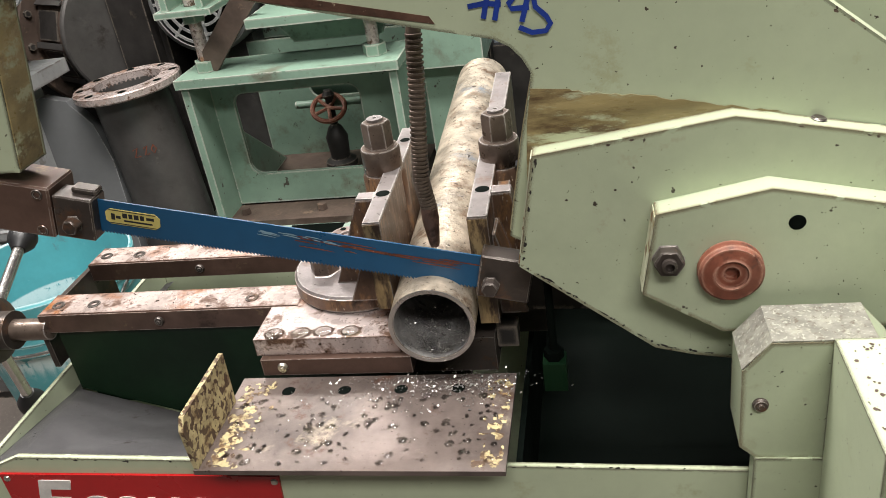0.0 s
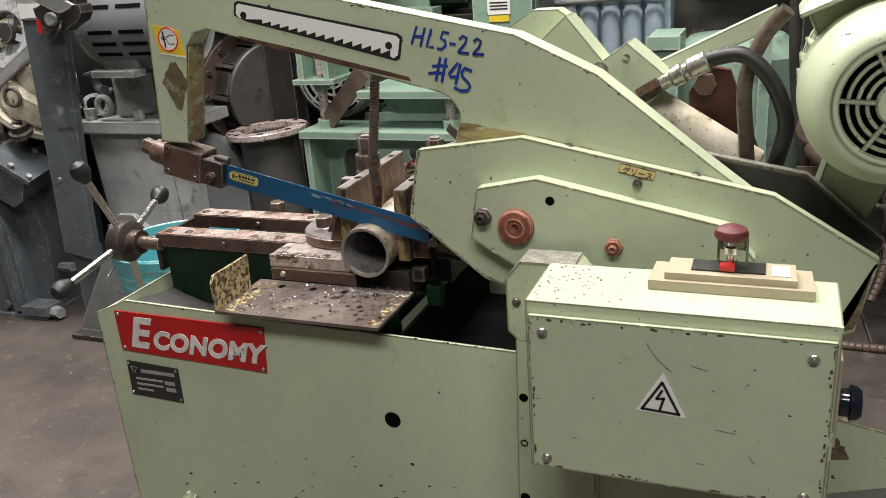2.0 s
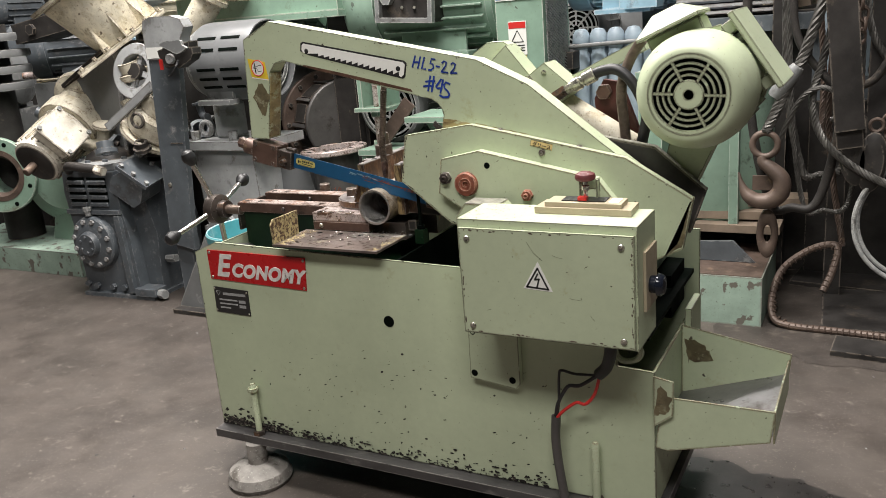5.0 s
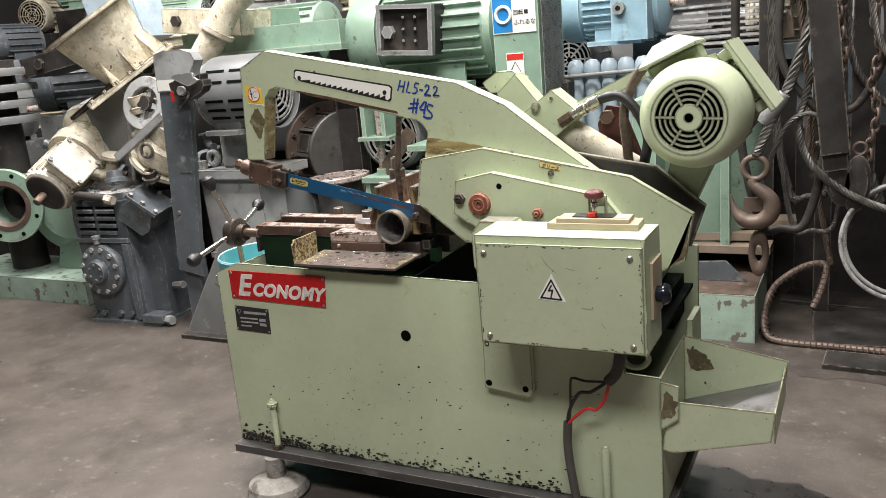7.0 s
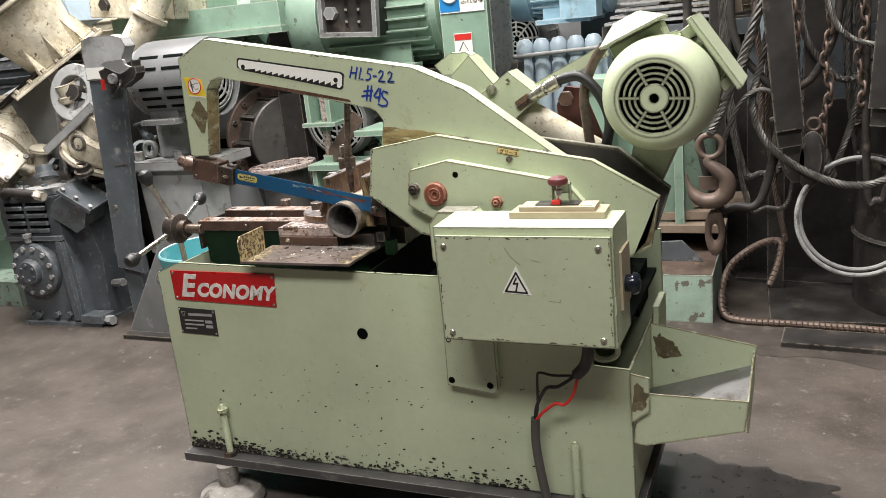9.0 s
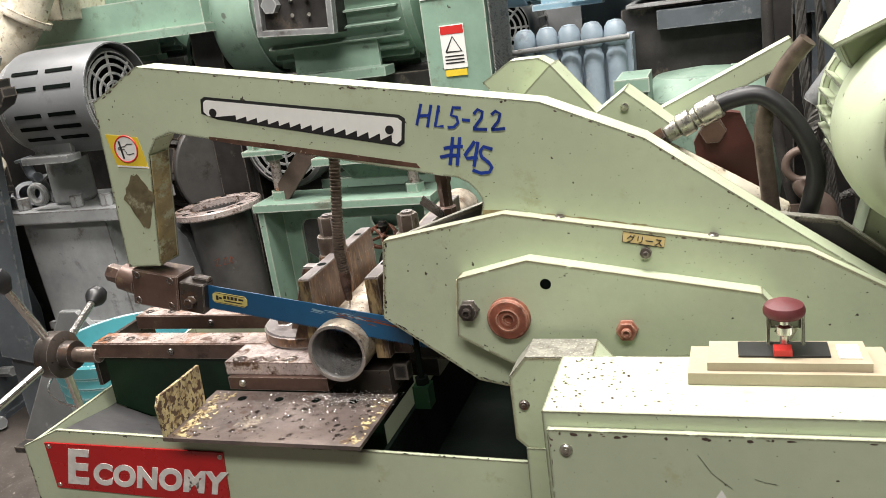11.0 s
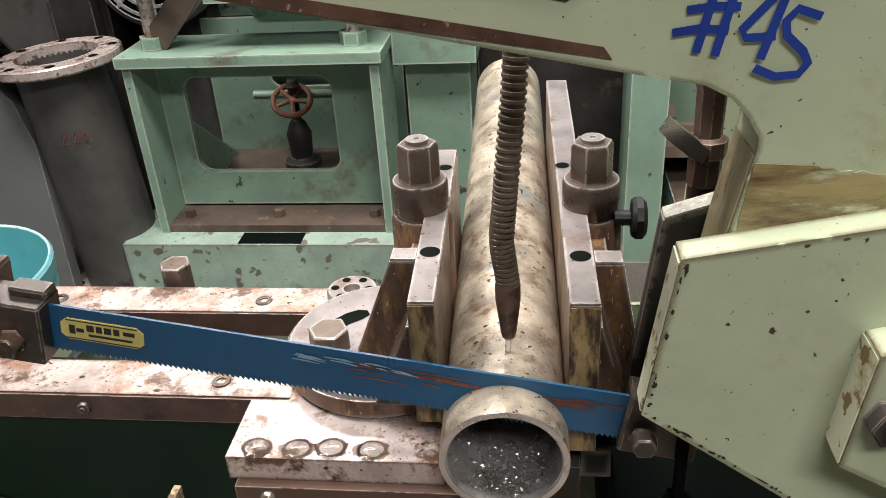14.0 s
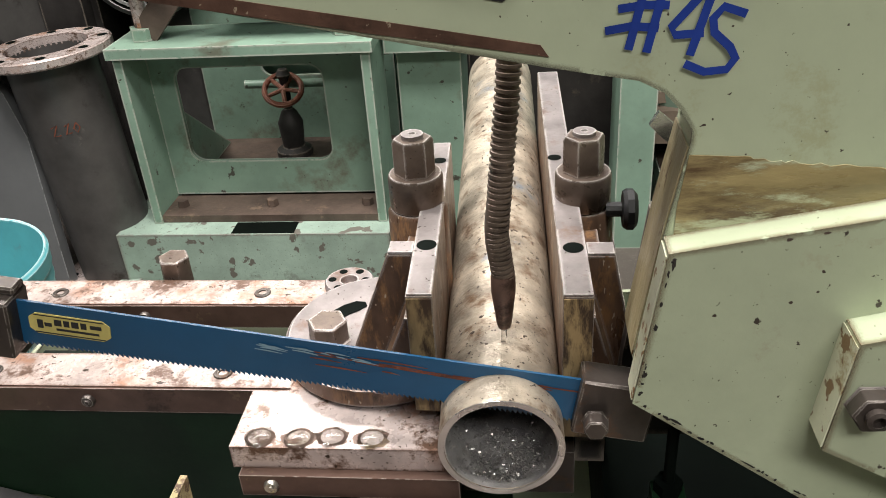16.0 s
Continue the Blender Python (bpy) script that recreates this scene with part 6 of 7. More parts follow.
# grey belt-driven pump set
bc = thing("belt_guard", pose(-1.70, 1.0, 0, 0, 0, 6), "blue-grey belt guard with whitish rounded top", "belt guard")
part("guard_shell", slab(B(), [(-0.023, 0.30), (0.1, 0.27), (0.108, 0.42), (0.178, 1.08), (0.03, 1.08)], 0.0, 0.03), SLATE, bc, bevel=0.006)
part("guard_cap", slab(B(), [(0.026, 1.0805), (0.205, 1.0805), (0.21, 1.16), (0.235, 1.2), (0.22, 1.232), (0.17, 1.248), (0.07, 1.248), (0.036, 1.235), (0.028, 1.2)], -0.006, 0.056), LGREY, bc, "whitish dented cap", bevel=0.008)
part("guard_tape", slab(B(), ragged([(0.03, 1.084), (0.18, 1.09), (0.185, 1.125), (0.03, 1.13)], 0.003, 13, 4), -0.0075, -0.0065), WHITE, bc, "white tape along the cap")
part("guard_seam", box(B(), 0.07, 0.13, -0.003, -0.0005, 0.735, 0.74), GRIME, bc)
part("guard_leg", box(B(), -0.02, 0.06, 0.03, 0.09, 0, 0.2995), SLATE, bc)
part("screw", lathe(B(), [(0, 0.01), (0.008, 0.008), (0.01, 0), (0, 0)], front(0.03, 0.56, -0.0005), 8), ZINC, bc)
electric_motor(pose(-1.52, 1.36, 1.04, 0, 0, 180), 0.155, 0.36, GREY, "dusty grey motor with long cooling slots", fins=40, grille=True)
sv = thing("motor_shroud", pose(-1.52, 1.36, 1.04), "smooth grey motor shroud with dark cooling slots", "motor cover")
part("shroud_shell", lathe(B(), [(0.159, -0.12), (0.166, -0.12), (0.168, -0.1), (0.168, 0.17), (0.164, 0.195), (0.159, 0.195), (0.159, -0.12)], pose(0, 0, 0, 0, 90, 0), 48), COVER, sv)
for a in (38, 20, -8, -22, -36):
    for x0 in (-0.08, 0.05):
        part("slot", box(B(), x0, x0 + 0.1, -0.1705, -0.1672, -0.006, 0.006, pose(0, 0, 0, -a, 0, 0)), INSIDE, sv)
tbx = thing("terminal_box", pose(-1.47, 0.95, 1.10) @ Matrix.Diagonal((0.85, 1, 0.8, 1)), "broken black terminal box with torn lid", "terminal box")
part("shell", slab(B(), ragged([(-0.10, 0.03), (-0.03, 0.06), (0.1, 0.05), (0.11, 0.0), (0.02, -0.06), (-0.07, -0.06)], 0.012, 7, 3), 0.0, 0.05), GRIME, tbx, "crumpled black casing", bevel=0.004)
part("torn_lid", slab(B(), ragged([(-0.06, 0.05), (0.07, 0.075), (0.11, 0.03), (0.03, 0.0)], 0.01, 9, 3), -0.03, -0.018), GREY, tbx, "bent grey lid", bevel=0.002)
part("clamp", rod(B(), (-0.02, -0.018, -0.02), (-0.02, 0.0, -0.02), 0.025, 16, chamfer=0.003), LGREY, tbx)
part("wire", tube(B(), [(0.02, -0.005, -0.03), (0.05, -0.04, -0.05), (0.02, -0.05, -0.09), (-0.02, -0.03, -0.1)], 0.005, 8), BLACK, tbx)
part("tag", box(B(), -0.1, -0.08, -0.004, -0.0005, -0.07, -0.02), RED, tbx)
gp = thing("pump", pose(-1.58, 1.28, 0), "dusty light grey cast pump on a ribbed pedestal", "pump")
part("pedestal", slab(B(), [(-0.24, 0), (0.2, 0), (0.16, 0.30), (0.14, 0.66), (-0.2, 0.66), (-0.18, 0.30)], 0.0, 0.24), LGREY, gp, bevel=0.01)
part("bed", box(B(), -0.26, 0.22, -0.03, 0.28, 0.6605, 0.70), LGREY, gp, bevel=0.006)
part("neck", rod(B(), (-0.06, 0.12, 0.70), (-0.06, 0.12, 0.86), 0.07, 28, chamfer=0.01), LGREY, gp)
for x in (-0.19, 0.03, 0.15):
    part("stud", hexa(B(), (x, 0.02, 0.7005), (x, 0.02, 0.74), 0.022), LGREY, gp)
part("lifting_eye", ring(B(), pose(-0.10, 0.0, 0.755, 90, 0, 0), 0.03, 0.011, 28, 10), LGREY, gp)
for z in (0.12, 0.2, 0.28):
    part("rib", box(B(), -0.19, 0.17, -0.02, -0.0005, z, z + 0.025), LGREY, gp, bevel=0.004)
pg = thing("sheet_plate", pose(-1.34, 0.97, 0), "grey triangular steel foot plate on the floor", "steel plate")
part("gusset", slab(B(), [(-0.36, 0.0), (0.42, 0.0), (0.42, 0.03), (-0.02, 0.46), (-0.08, 0.46), (-0.36, 0.03)], 0.0, 0.02), GREY, pg, bevel=0.003)
part("sole", box(B(), -0.36, 0.42, -0.05, -0.0005, 0, 0.02), GRIME, pg)

# blue-grey gearbox
gb = thing("gearbox", pose(-2.175, 1.03, 0, 0, 0, 4), "blue-grey cast gearbox with bolted round cover", "gearbox")
part("casing", slab(B(), [(-0.17, 0.02), (0.16, 0.02), (0.15, 0.30), (0.13, 0.42), (0.12, 0.60), (-0.19, 0.60), (-0.2, 0.5), (-0.18, 0.3)], 0.0, 0.3), SLATE, gb, bevel=0.016)
part("belly", slab(B(), [(0.02, 0.02), (0.24, 0.02), (0.26, 0.30), (0.22, 0.47), (0.15, 0.60), (0.0, 0.60)], 0.06, 0.36), SLATE, gb, bevel=0.02)
part("sole", box(B(), -0.18, 0.25, -0.02, 0.38, 0, 0.0195), SLATE, gb, bevel=0.004)
cv = part("round_cover", lathe(B(), [(0, 0.07), (0.05, 0.07), (0.056, 0.062), (0.06, 0.045), (0.08, 0.042), (0.118, 0.034), (0.125, 0.026), (0.128, 0.0), (0, 0)], front(-0.05, 0.27, -0.0005), 40), SLATE, gb)
bolts(gb, front(-0.05, 0.27, -0.036), 0.104, 12, 0.0135, LGREY)
bolts(gb, front(-0.05, 0.27, -0.0705), 0.036, 6, 0.007, SLATE)
part("breather", lathe(B(), [(0, 0), (0.014, 0), (0.014, 0.02), (0.02, 0.024), (0.02, 0.04), (0, 0.044)], pose(-0.05, -0.025, 0.40), 8), GREY, gb)
for k in range(4):
    for x0, x1 in ((-0.16, -0.06), (-0.04, 0.07)):
        part("louvre", box(B(), x0, x1, -0.014, -0.0005, 0.44 + 0.034 * k, 0.46 + 0.034 * k, pose(0, 0, 0)), SLATE, gb, bevel=0.004)
        part("louvre_gap", box(B(), x0, x1, -0.004, -0.0006, 0.4605 + 0.034 * k, 0.4735 + 0.034 * k), INSIDE, gb)
part("waist_rib", box(B(), -0.19, 0.13, -0.018, -0.0005, 0.405, 0.425), SLATE, gb, bevel=0.005)
part("corner_rib", slab(B(), [(0.11, 0.03), (0.14, 0.03), (0.125, 0.40), (0.095, 0.40)], -0.022, -0.0005), SLATE, gb, bevel=0.006)
hood = part("hood", slab(B(), [(-0.07, -0.06), (0.065, -0.06), (0.085, -0.015), (0.065, 0.065), (-0.05, 0.07), (-0.085, 0.015)], -0.075, 0.075), SLATE, gb, "tilted cast hood with bolted lid", bevel=0.014)
hood.location, hood.rotation_euler = (0.2, 0.05, 0.535), (radians(10), radians(38), radians(12))
hood_lid = part("hood_lid", box(B(), -0.08, 0.085, -0.085, 0.085, 0.0705, 0.086), SLATE, hood, bevel=0.006)
for x in (-0.065, 0.0, 0.07):
    for y in (-0.07, 0.07):
        part("bolt", hexa(B(), (x, y, 0.0865), (x, y, 0.1), 0.011), LGREY, hood)
part("top_rim", lathe(B(), [(0.06, 0.6005), (0.16, 0.6005), (0.165, 0.61), (0.165, 0.632), (0.155, 0.64), (0.07, 0.64), (0.06, 0.6005)], pose(-0.03, 0.15, 0), 40), LGREY, gb, "oily round top flange")
bolts(gb, pose(-0.03, 0.15, 0.6405), 0.135, 10, 0.014, SLATE)
part("top_dome", lathe(B(), [(0, 0.69), (0.06, 0.685), (0.1, 0.66), (0.11, 0.6405), (0, 0.6405)], pose(-0.03, 0.15, 0), 32), GRIME, gb)
for x, z in ((-0.155, 0.06), (-0.1, 0.05), (0.0, 0.05), (0.07, 0.05)):
    part("bolt", hexa(B(), (x, -0.0005, z), (x, -0.018, z), 0.015), SLATE, gb)
part("oil_pipe", tube(B(), [(-0.12, -0.02, 0.61), (-0.07, -0.06, 0.64), (0.02, -0.07, 0.635), (0.09, -0.06, 0.625)], 0.02, 12), GRIME, gb)
part("pipe_plug", hexa(B(), (0.09, -0.06, 0.625), (0.135, -0.062, 0.615), 0.022), DUSTWHITE, gb)
part("drain_plug", hexa(B(), (0.26, 0.1, 0.17), (0.33, 0.08, 0.18), 0.018), GREY, gb)
part("foot_lug", box(B(), 0.15, 0.27, -0.03, 0.05, 0.02, 0.055), SLATE, gb, bevel=0.008)
part("foot_bolt", hexa(B(), (0.27, 0.0, 0.03), (0.31, -0.01, 0.03), 0.022), GREY, gb)

# cream geared motor lying aslant on the gearbox
axis0, axis1 = Vector((-2.44, 0.95, 0.655)), Vector((-2.49, 1.37, 0.865))
mm, ln = frame_of(axis0, axis1)
gm = thing("geared_motor", mm, "flaking cream geared motor lying aslant on scrap", "geared motor")
part("motor_barrel", lathe(B(), [(0, 0.0), (0.095, 0.0), (0.108, 0.008), (0.112, 0.02), (0.112, 0.235), (0.125, 0.238), (0.125, 0.25), (0, 0.25)], None, 40), DUSTWHITE, gm)
for k in range(24):
    part("fin", box(B(), 0.11, 0.124, -0.003, 0.003, 0.03, 0.225, pose(0, 0, 0, 0, 0, 15 * k)), DUSTWHITE, gm)
part("end_disc", lathe(B(), [(0, -0.012), (0.05, -0.012), (0.09, -0.006), (0.098, -0.0005), (0, -0.0005)], None, 36), GRIME, gm, "dark end cover with shaft")
part("shaft", rod(B(), (0, 0, -0.012), (0, 0, -0.075), 0.019, 16, chamfer=0.003), HOOK, gm)
aim = mm.inverted().to_3x3() @ Vector((0.85, -0.1, 0.5))
box_at = pose(0, 0, 0, 0, 0, math.degrees(math.atan2(aim.y, aim.x)))
part("terminal_box", box(B(), 0.105, 0.17, -0.085, 0.085, 0.03, 0.19, box_at), DUSTWHITE, gm, bevel=0.008)
part("terminal_lid", box(B(), 0.1705, 0.182, -0.095, 0.095, 0.02, 0.2, box_at), DUSTWHITE, gm, bevel=0.004)
for y in (-0.08, 0.08):
    for z in (0.035, 0.185):
        part("bolt", hexa(B(), box_at @ Vector((0.1825, y, z)), box_at @ Vector((0.194, y, z)), 0.011), GREY, gm)
part("collar", lathe(B(), [(0, 0.2505), (0.15, 0.2505), (0.155, 0.26), (0.155, 0.33), (0.15, 0.34), (0, 0.34)], None, 40), CREAM, gm)
part("bell", lathe(B(), [(0, 0.3405), (0.13, 0.3405), (0.14, 0.40), (0.19, 0.44), (0.195, 0.47), (0, 0.47)], None, 40), CREAM, gm)
bolts(gm, pose(0, 0, 0.471), 0.17, 8, 0.013, CREAM)
part("end_wheel", lathe(B(), [(0.08, 0.52), (0.15, 0.52), (0.155, 0.56), (0.08, 0.56), (0.08, 0.52)], None, 36), GREY, gm)
part("spider", rod(B(), (0, 0, 0.47), (0, 0, 0.58), 0.05, 24), GRIME, gm)

# cream hopper cone
hc = thing("hopper", pose(-2.19, 1.37, 1.18, 0, 0, 52) @ pose(0, 0, 0, 0, -32, 0) @ Matrix.Diagonal((0.76, 0.76, 0.88, 1)), "cream conical hopper with flanged rims", "hopper")
part("cone", lathe(B(), [(0.17, 0.0), (0.26, 0.32), (0.27, 0.32), (0.18, 0.0), (0.17, 0.0)], None, 48), CREAM, hc)
part("rim", lathe(B(), [(0.255, 0.32), (0.34, 0.325), (0.34, 0.345), (0.255, 0.34), (0.255, 0.32)], None, 48), CREAM, hc)
part("foot_flange", box(B(), -0.36, 0.27, -0.27, 0.27, -0.022, -0.0005), CREAM, hc, "square flange plate with dirty edge", bevel=0.003)
for k in range(4):
    part("rib", slab(B(), [(0.175, 0.0), (0.26, 0.0), (0.215, 0.16)], -0.006, 0.006), CREAM, hc).matrix_local = pose(0, 0, 0, 0, 0, 230 + 40 * k)
for k in range(7):
    part("bolt", hexa(B(), (-0.33 + 0.095 * k, -0.25, 0.0), (-0.33 + 0.095 * k, -0.25, 0.02), 0.014), CREAM, hc)

sc = thing("scrap_heap", pose(-2.3, 1.62, 0), "dark heap of greasy iron frames", "scrap heap")
part("lower_frame", box(B(), -0.5, 0.45, -0.1, 0.4, 0, 0.62), GRIME, sc, bevel=0.02)
part("upper_frame", box(B(), -0.4, 0.4, -0.22, 0.3, 0.6205, 1.02), GRIME, sc, bevel=0.03)

# green pump with open flange
pp = thing("centrifugal_pump", pose(-3.03, 1.42, 0), "sea green centrifugal pump with open flange on a beam", "pump")
part("volute", lathe(B(), [(0, -0.14), (0.16, -0.13), (0.25, -0.06), (0.27, 0.0), (0.25, 0.07), (0.16, 0.14), (0, 0.15)], pose(0.1, 0.1, 0.47, 90, 0, 25), 40), SEA, pp)
fm = pose(-0.08, -0.2, 0.53, 90, 0, 25)
flange_disc(pp, fm, 0.2, 0.12, 0.03, 8, MINT)
part("neck", lathe(B(), [(0.12, -0.25), (0.14, -0.25), (0.14, 0), (0.12, 0), (0.12, -0.25)], fm, 36), SEA, pp)
part("bore_ring", lathe(B(), [(0.095, 0.005), (0.118, 0.0305), (0.138, 0.0308), (0.138, 0.0335), (0.112, 0.034), (0.095, 0.01)], fm, 36), HOOK, pp, "rusty gasket ring")
part("leg", slab(B(), [(-0.02, 0.13), (0.42, 0.13), (0.34, 0.34), (0.06, 0.34)], -0.02, 0.2), SEA, pp)
part("beam", box(B(), -0.75, 0.42, -0.22, 0.2, 0.0, 0.1295), CONCRETE, pp, "mint channel beam with worn paint", bevel=0.008)

# large green motor and beam behind
electric_motor(pose(-0.82, 1.98, 1.22), 0.22, 0.8, SEA, "large sea green motor with open terminal box", fins=26, grille=False)
tk = thing("terminal_housing", pose(-0.84, 1.68, 1.25, 0, 4, 0), "open black terminal housing with brass studs", "terminal box")
part("shell", slab(B(), [(-0.14, -0.11), (0.13, -0.11), (0.14, -0.09), (0.14, 0.11), (-0.14, 0.11)], 0.03, 0.14), GRIME, tk, bevel=0.008)
b = B()
for a, bq, c2, d2 in ((-0.14, -0.12, -0.11, 0.11), (0.12, 0.14, -0.11, 0.11), (-0.12, 0.12, 0.09, 0.11), (-0.12, 0.12, -0.11, -0.09)):
    box(b, a, bq, 0.0, 0.0295, c2, d2)
part("rim", b, GREY, tk)
for i in range(3):
    for j in range(2):
        part("stud", rod(B(), (-0.02 + 0.06 * j, 0.029, -0.05 + 0.05 * i), (-0.02 + 0.06 * j + 0.02, -0.005, -0.045 + 0.05 * i), 0.006, 10), ZINC, tk)
part("gland", rod(B(), (-0.085, 0.0295, -0.01), (-0.085, 0.0, -0.01), 0.03, 6), GREY, tk)
gbm = thing("bed_frame", pose(-1.66, 1.85, 0), "mint green fabricated bed frame", "machine frame")
part("beam", box(B(), -0.52, 0.45, -0.12, 0.3, 1.22, 1.33), MINT, gbm, bevel=0.006)
part("rail", box(B(), -0.54, 0.47, -0.15, 0.33, 1.19, 1.2195), MINT, gbm, bevel=0.004)
part("block", box(B(), -0.5, -0.05, -0.1, 0.28, 1.3305, 1.42), MINT, gbm, bevel=0.006)
part("leg", box(B(), -0.5, -0.4, 0.0, 0.2, 0, 1.1895), GRIME, gbm)
part("leg", box(B(), 0.3, 0.42, 0.0, 0.2, 0, 1.1895), GRIME, gbm)
ms = thing("motor_bench", pose(-0.75, 2.1, 0), "dark steel bench under a large motor", "bench")
part("bench_top", box(B(), -0.6, 0.6, -0.25, 0.3, 0.9, 0.97), GRIME, ms, bevel=0.01)
for x in (-0.55, 0.47):
    part("bench_leg", box(B(), x, x + 0.08, -0.2, 0.25, 0, 0.8995), GRIME, ms)

# green guard with mesh side
lg = thing("coupling_guard", pose(-0.285, 1.62, 0), "mint green guard with mesh side and warning stickers", "machine guard")
part("guard_shell", box(B(), -0.1, 0.1, 0, 0.3, 0.55, 1.5), MINT, lg, bevel=0.006)
part("guard_foot", box(B(), -0.08, 0.08, 0.05, 0.25, 0, 0.5495), MINT, lg)
b = B()
for k in range(46):
    z = 0.86 + 0.013 * k
    box(b, -0.002, 0.002, 0.02, 0.29, -0.0015, 0.0015, pose(0.106, 0, z, 24, 0, 0))
    box(b, -0.002, 0.002, 0.02, 0.29, -0.0015, 0.0015, pose(0.108, 0, z + 0.09, -24, 0, 0))
tagged(part("mesh", b, GREY, lg), kind="stuff")
bs = part("blue_sign", box(B(), -0.098, 0.09, -0.0035, -0.0005, 1.195, 1.36), WHITE, lg, "white sign with blue ring")
part("blue_field", box(B(), -0.096, -0.012, -0.0045, -0.0037, 1.2, 1.358), SIGNBLUE, bs)
part("ring_mark", ring(B(), front(-0.05, 1.27, -0.005), 0.032, 0.007, 28, 6), WHITE, bs)
lettering("lettering", "\u3075\u308c\u308b\u306a", 0.024, front(-0.006, 1.228, -0.0042), INK, bs)
lettering("lettering", "\u56de\u8ee2", 0.022, front(-0.006, 1.268, -0.0042), INK, bs)
part("print", box(B(), 0.042, 0.058, -0.0045, -0.0037, 1.268, 1.284), INK, bs)
ws = part("warning_sign", box(B(), -0.048, 0.028, -0.0035, -0.0005, 0.985, 1.115), WHITE, lg, "white warning label with red head")
part("red_head", box(B(), -0.046, 0.026, -0.0045, -0.0037, 1.088, 1.112), RED, ws)
part("triangle", ribbon(B(), [[(-0.025, -0.02), (0.025, -0.02), (0, 0.025), (-0.025, -0.02)]], 0.005, front(-0.01, 1.055, -0.004)), INK, ws)
b = B()
for k in range(3):
    box(b, -0.04, 0.02, -0.0045, -0.0037, 1.0 + 0.01 * k, 1.004 + 0.01 * k)
part("print", b, INK, ws)
part("yellow_tag", box(B(), -0.044, 0.024, -0.0035, -0.0005, 0.962, 0.981), YELLOW, lg)

# blue blower and motor
bl = thing("lobe_blower", pose(0.0, 1.95, 0), "grey-blue ribbed lobe blower with tie rod", "blower")
for k in range(5):
    x = -0.15 + 0.075 * k
    part("lobe", lathe(B(), [(0, 0.62), (0.03, 0.62), (0.033, 0.9), (0.034, 0.945), (0.028, 0.958), (0.028, 0.972), (0.0365, 0.985), (0.0375, 1.01), (0.034, 1.035), (0.022, 1.052), (0, 1.056)], pose(x, 0.02, 0), 24), LAVENDER, bl)
part("blower_body", box(B(), -0.2, 0.2, 0.05, 0.35, 0.5, 1.0), LAVENDER, bl, bevel=0.02)
part("blower_base", box(B(), -0.22, 0.22, 0.02, 0.38, 0.0, 0.4995), GRIME, bl)
part("tie_rod", rod(B(), (-0.24, -0.04, 0.985), (0.2, -0.04, 1.0), 0.009, 12), GREY, bl)
part("nut_block", box(B(), -0.25, -0.19, -0.06, -0.015, 0.955, 1.02), SLATE, bl, bevel=0.005)
electric_motor(pose(-0.06, 2.35, 1.27), 0.15, 0.5, SKY, "light blue motor with round cable entry", grille=True)
nb = thing("terminal_box", pose(0.08, 2.1, 1.24), "light blue terminal box with cable gland", "terminal box")
part("shell", box(B(), -0.1, 0.06, 0, 0.12, -0.12, 0.12), SKY, nb, bevel=0.012)
part("gland", lathe(B(), [(0.012, 0.03), (0.026, 0.03), (0.028, 0), (0.012, 0), (0.012, 0.03)], front(-0.06, 0.02, -0.0005), 24), GREY, nb)

# finned plates, rags and a small fan up on the heap
hp = thing("fin_stack", pose(0.38, 2.15, 0), "dusty finned cover plates stacked on scrap", "scrap heap")
part("heap_body", box(B(), -0.22, 0.5, -0.05, 0.5, 0, 1.07), GRIME, hp, bevel=0.03)
for k in range(7):
    part("fin_plate", box(B(), -0.2 + 0.02 * k, 0.28 + 0.01 * k, -0.09 + 0.02 * k, 0.25, 1.075 + 0.026 * k, 1.087 + 0.026 * k), LGREY, hp, bevel=0.003)
part("shelf", box(B(), -0.1, 0.52, -0.12, -0.051, 1.0, 1.06), SLATE, hp, bevel=0.004)
electric_motor(pose(0.68, 2.45, 1.36, 0, 0, 90), 0.13, 0.3, CREAM, "dusty white motor with round fan grille", feet=False)

# plinth, boards, reinforcing bar and hook at the side
pl = thing("plinth", pose(0.5, 1.42, 0), "concrete plinth splashed with mint paint", "plinth")
part("block", box(B(), -0.20, 0.165, 0, 0.42, 0, 0.185), CONCRETE, pl, bevel=0.015)
part("block_top", box(B(), -0.196, 0.161, 0.004, 0.416, 0.1855, 0.188), HOOK, pl, "dirty brown plinth top")
part("bent_sheet", slab(B(), [(-0.14, 0.19), (0.12, 0.19), (0.04, 0.27), (-0.13, 0.26)], 0.16, 0.17), SLATE, pl, "bent grey sheet leaning on the plinth")
for i, (x, y, z, w) in enumerate(((0.44, 1.75, 0.27, 0.5), (0.42, 1.8, 0.31, 0.44), (0.52, 1.85, 0.35, 0.5))):
    t = thing("board", pose(x, y, z, 0, 0, 3 * i), "weathered timber board on a plinth", "board", "boards behind the saw")
    part("plank", box(B(), -w / 2, w / 2, -0.06, 0.06, 0, 0.03), WOOD, t, bevel=0.003)
gr = thing("green_casing", pose(0.42, 1.95, 0), "sea green round machine casing", "machine casing")
part("shell", lathe(B(), [(0, 0.27), (0.2, 0.27), (0.23, 0.5), (0.22, 0.8), (0.15, 0.86), (0, 0.88)], None, 36), SEA, gr)
part("rail", box(B(), 0.08, 0.115, -0.24, -0.2, 0.27, 0.9), SEA, gr)
bar = thing("rebar", pose(0, 0, 0), "rusty ribbed reinforcing bar bent at its end", "steel bar")
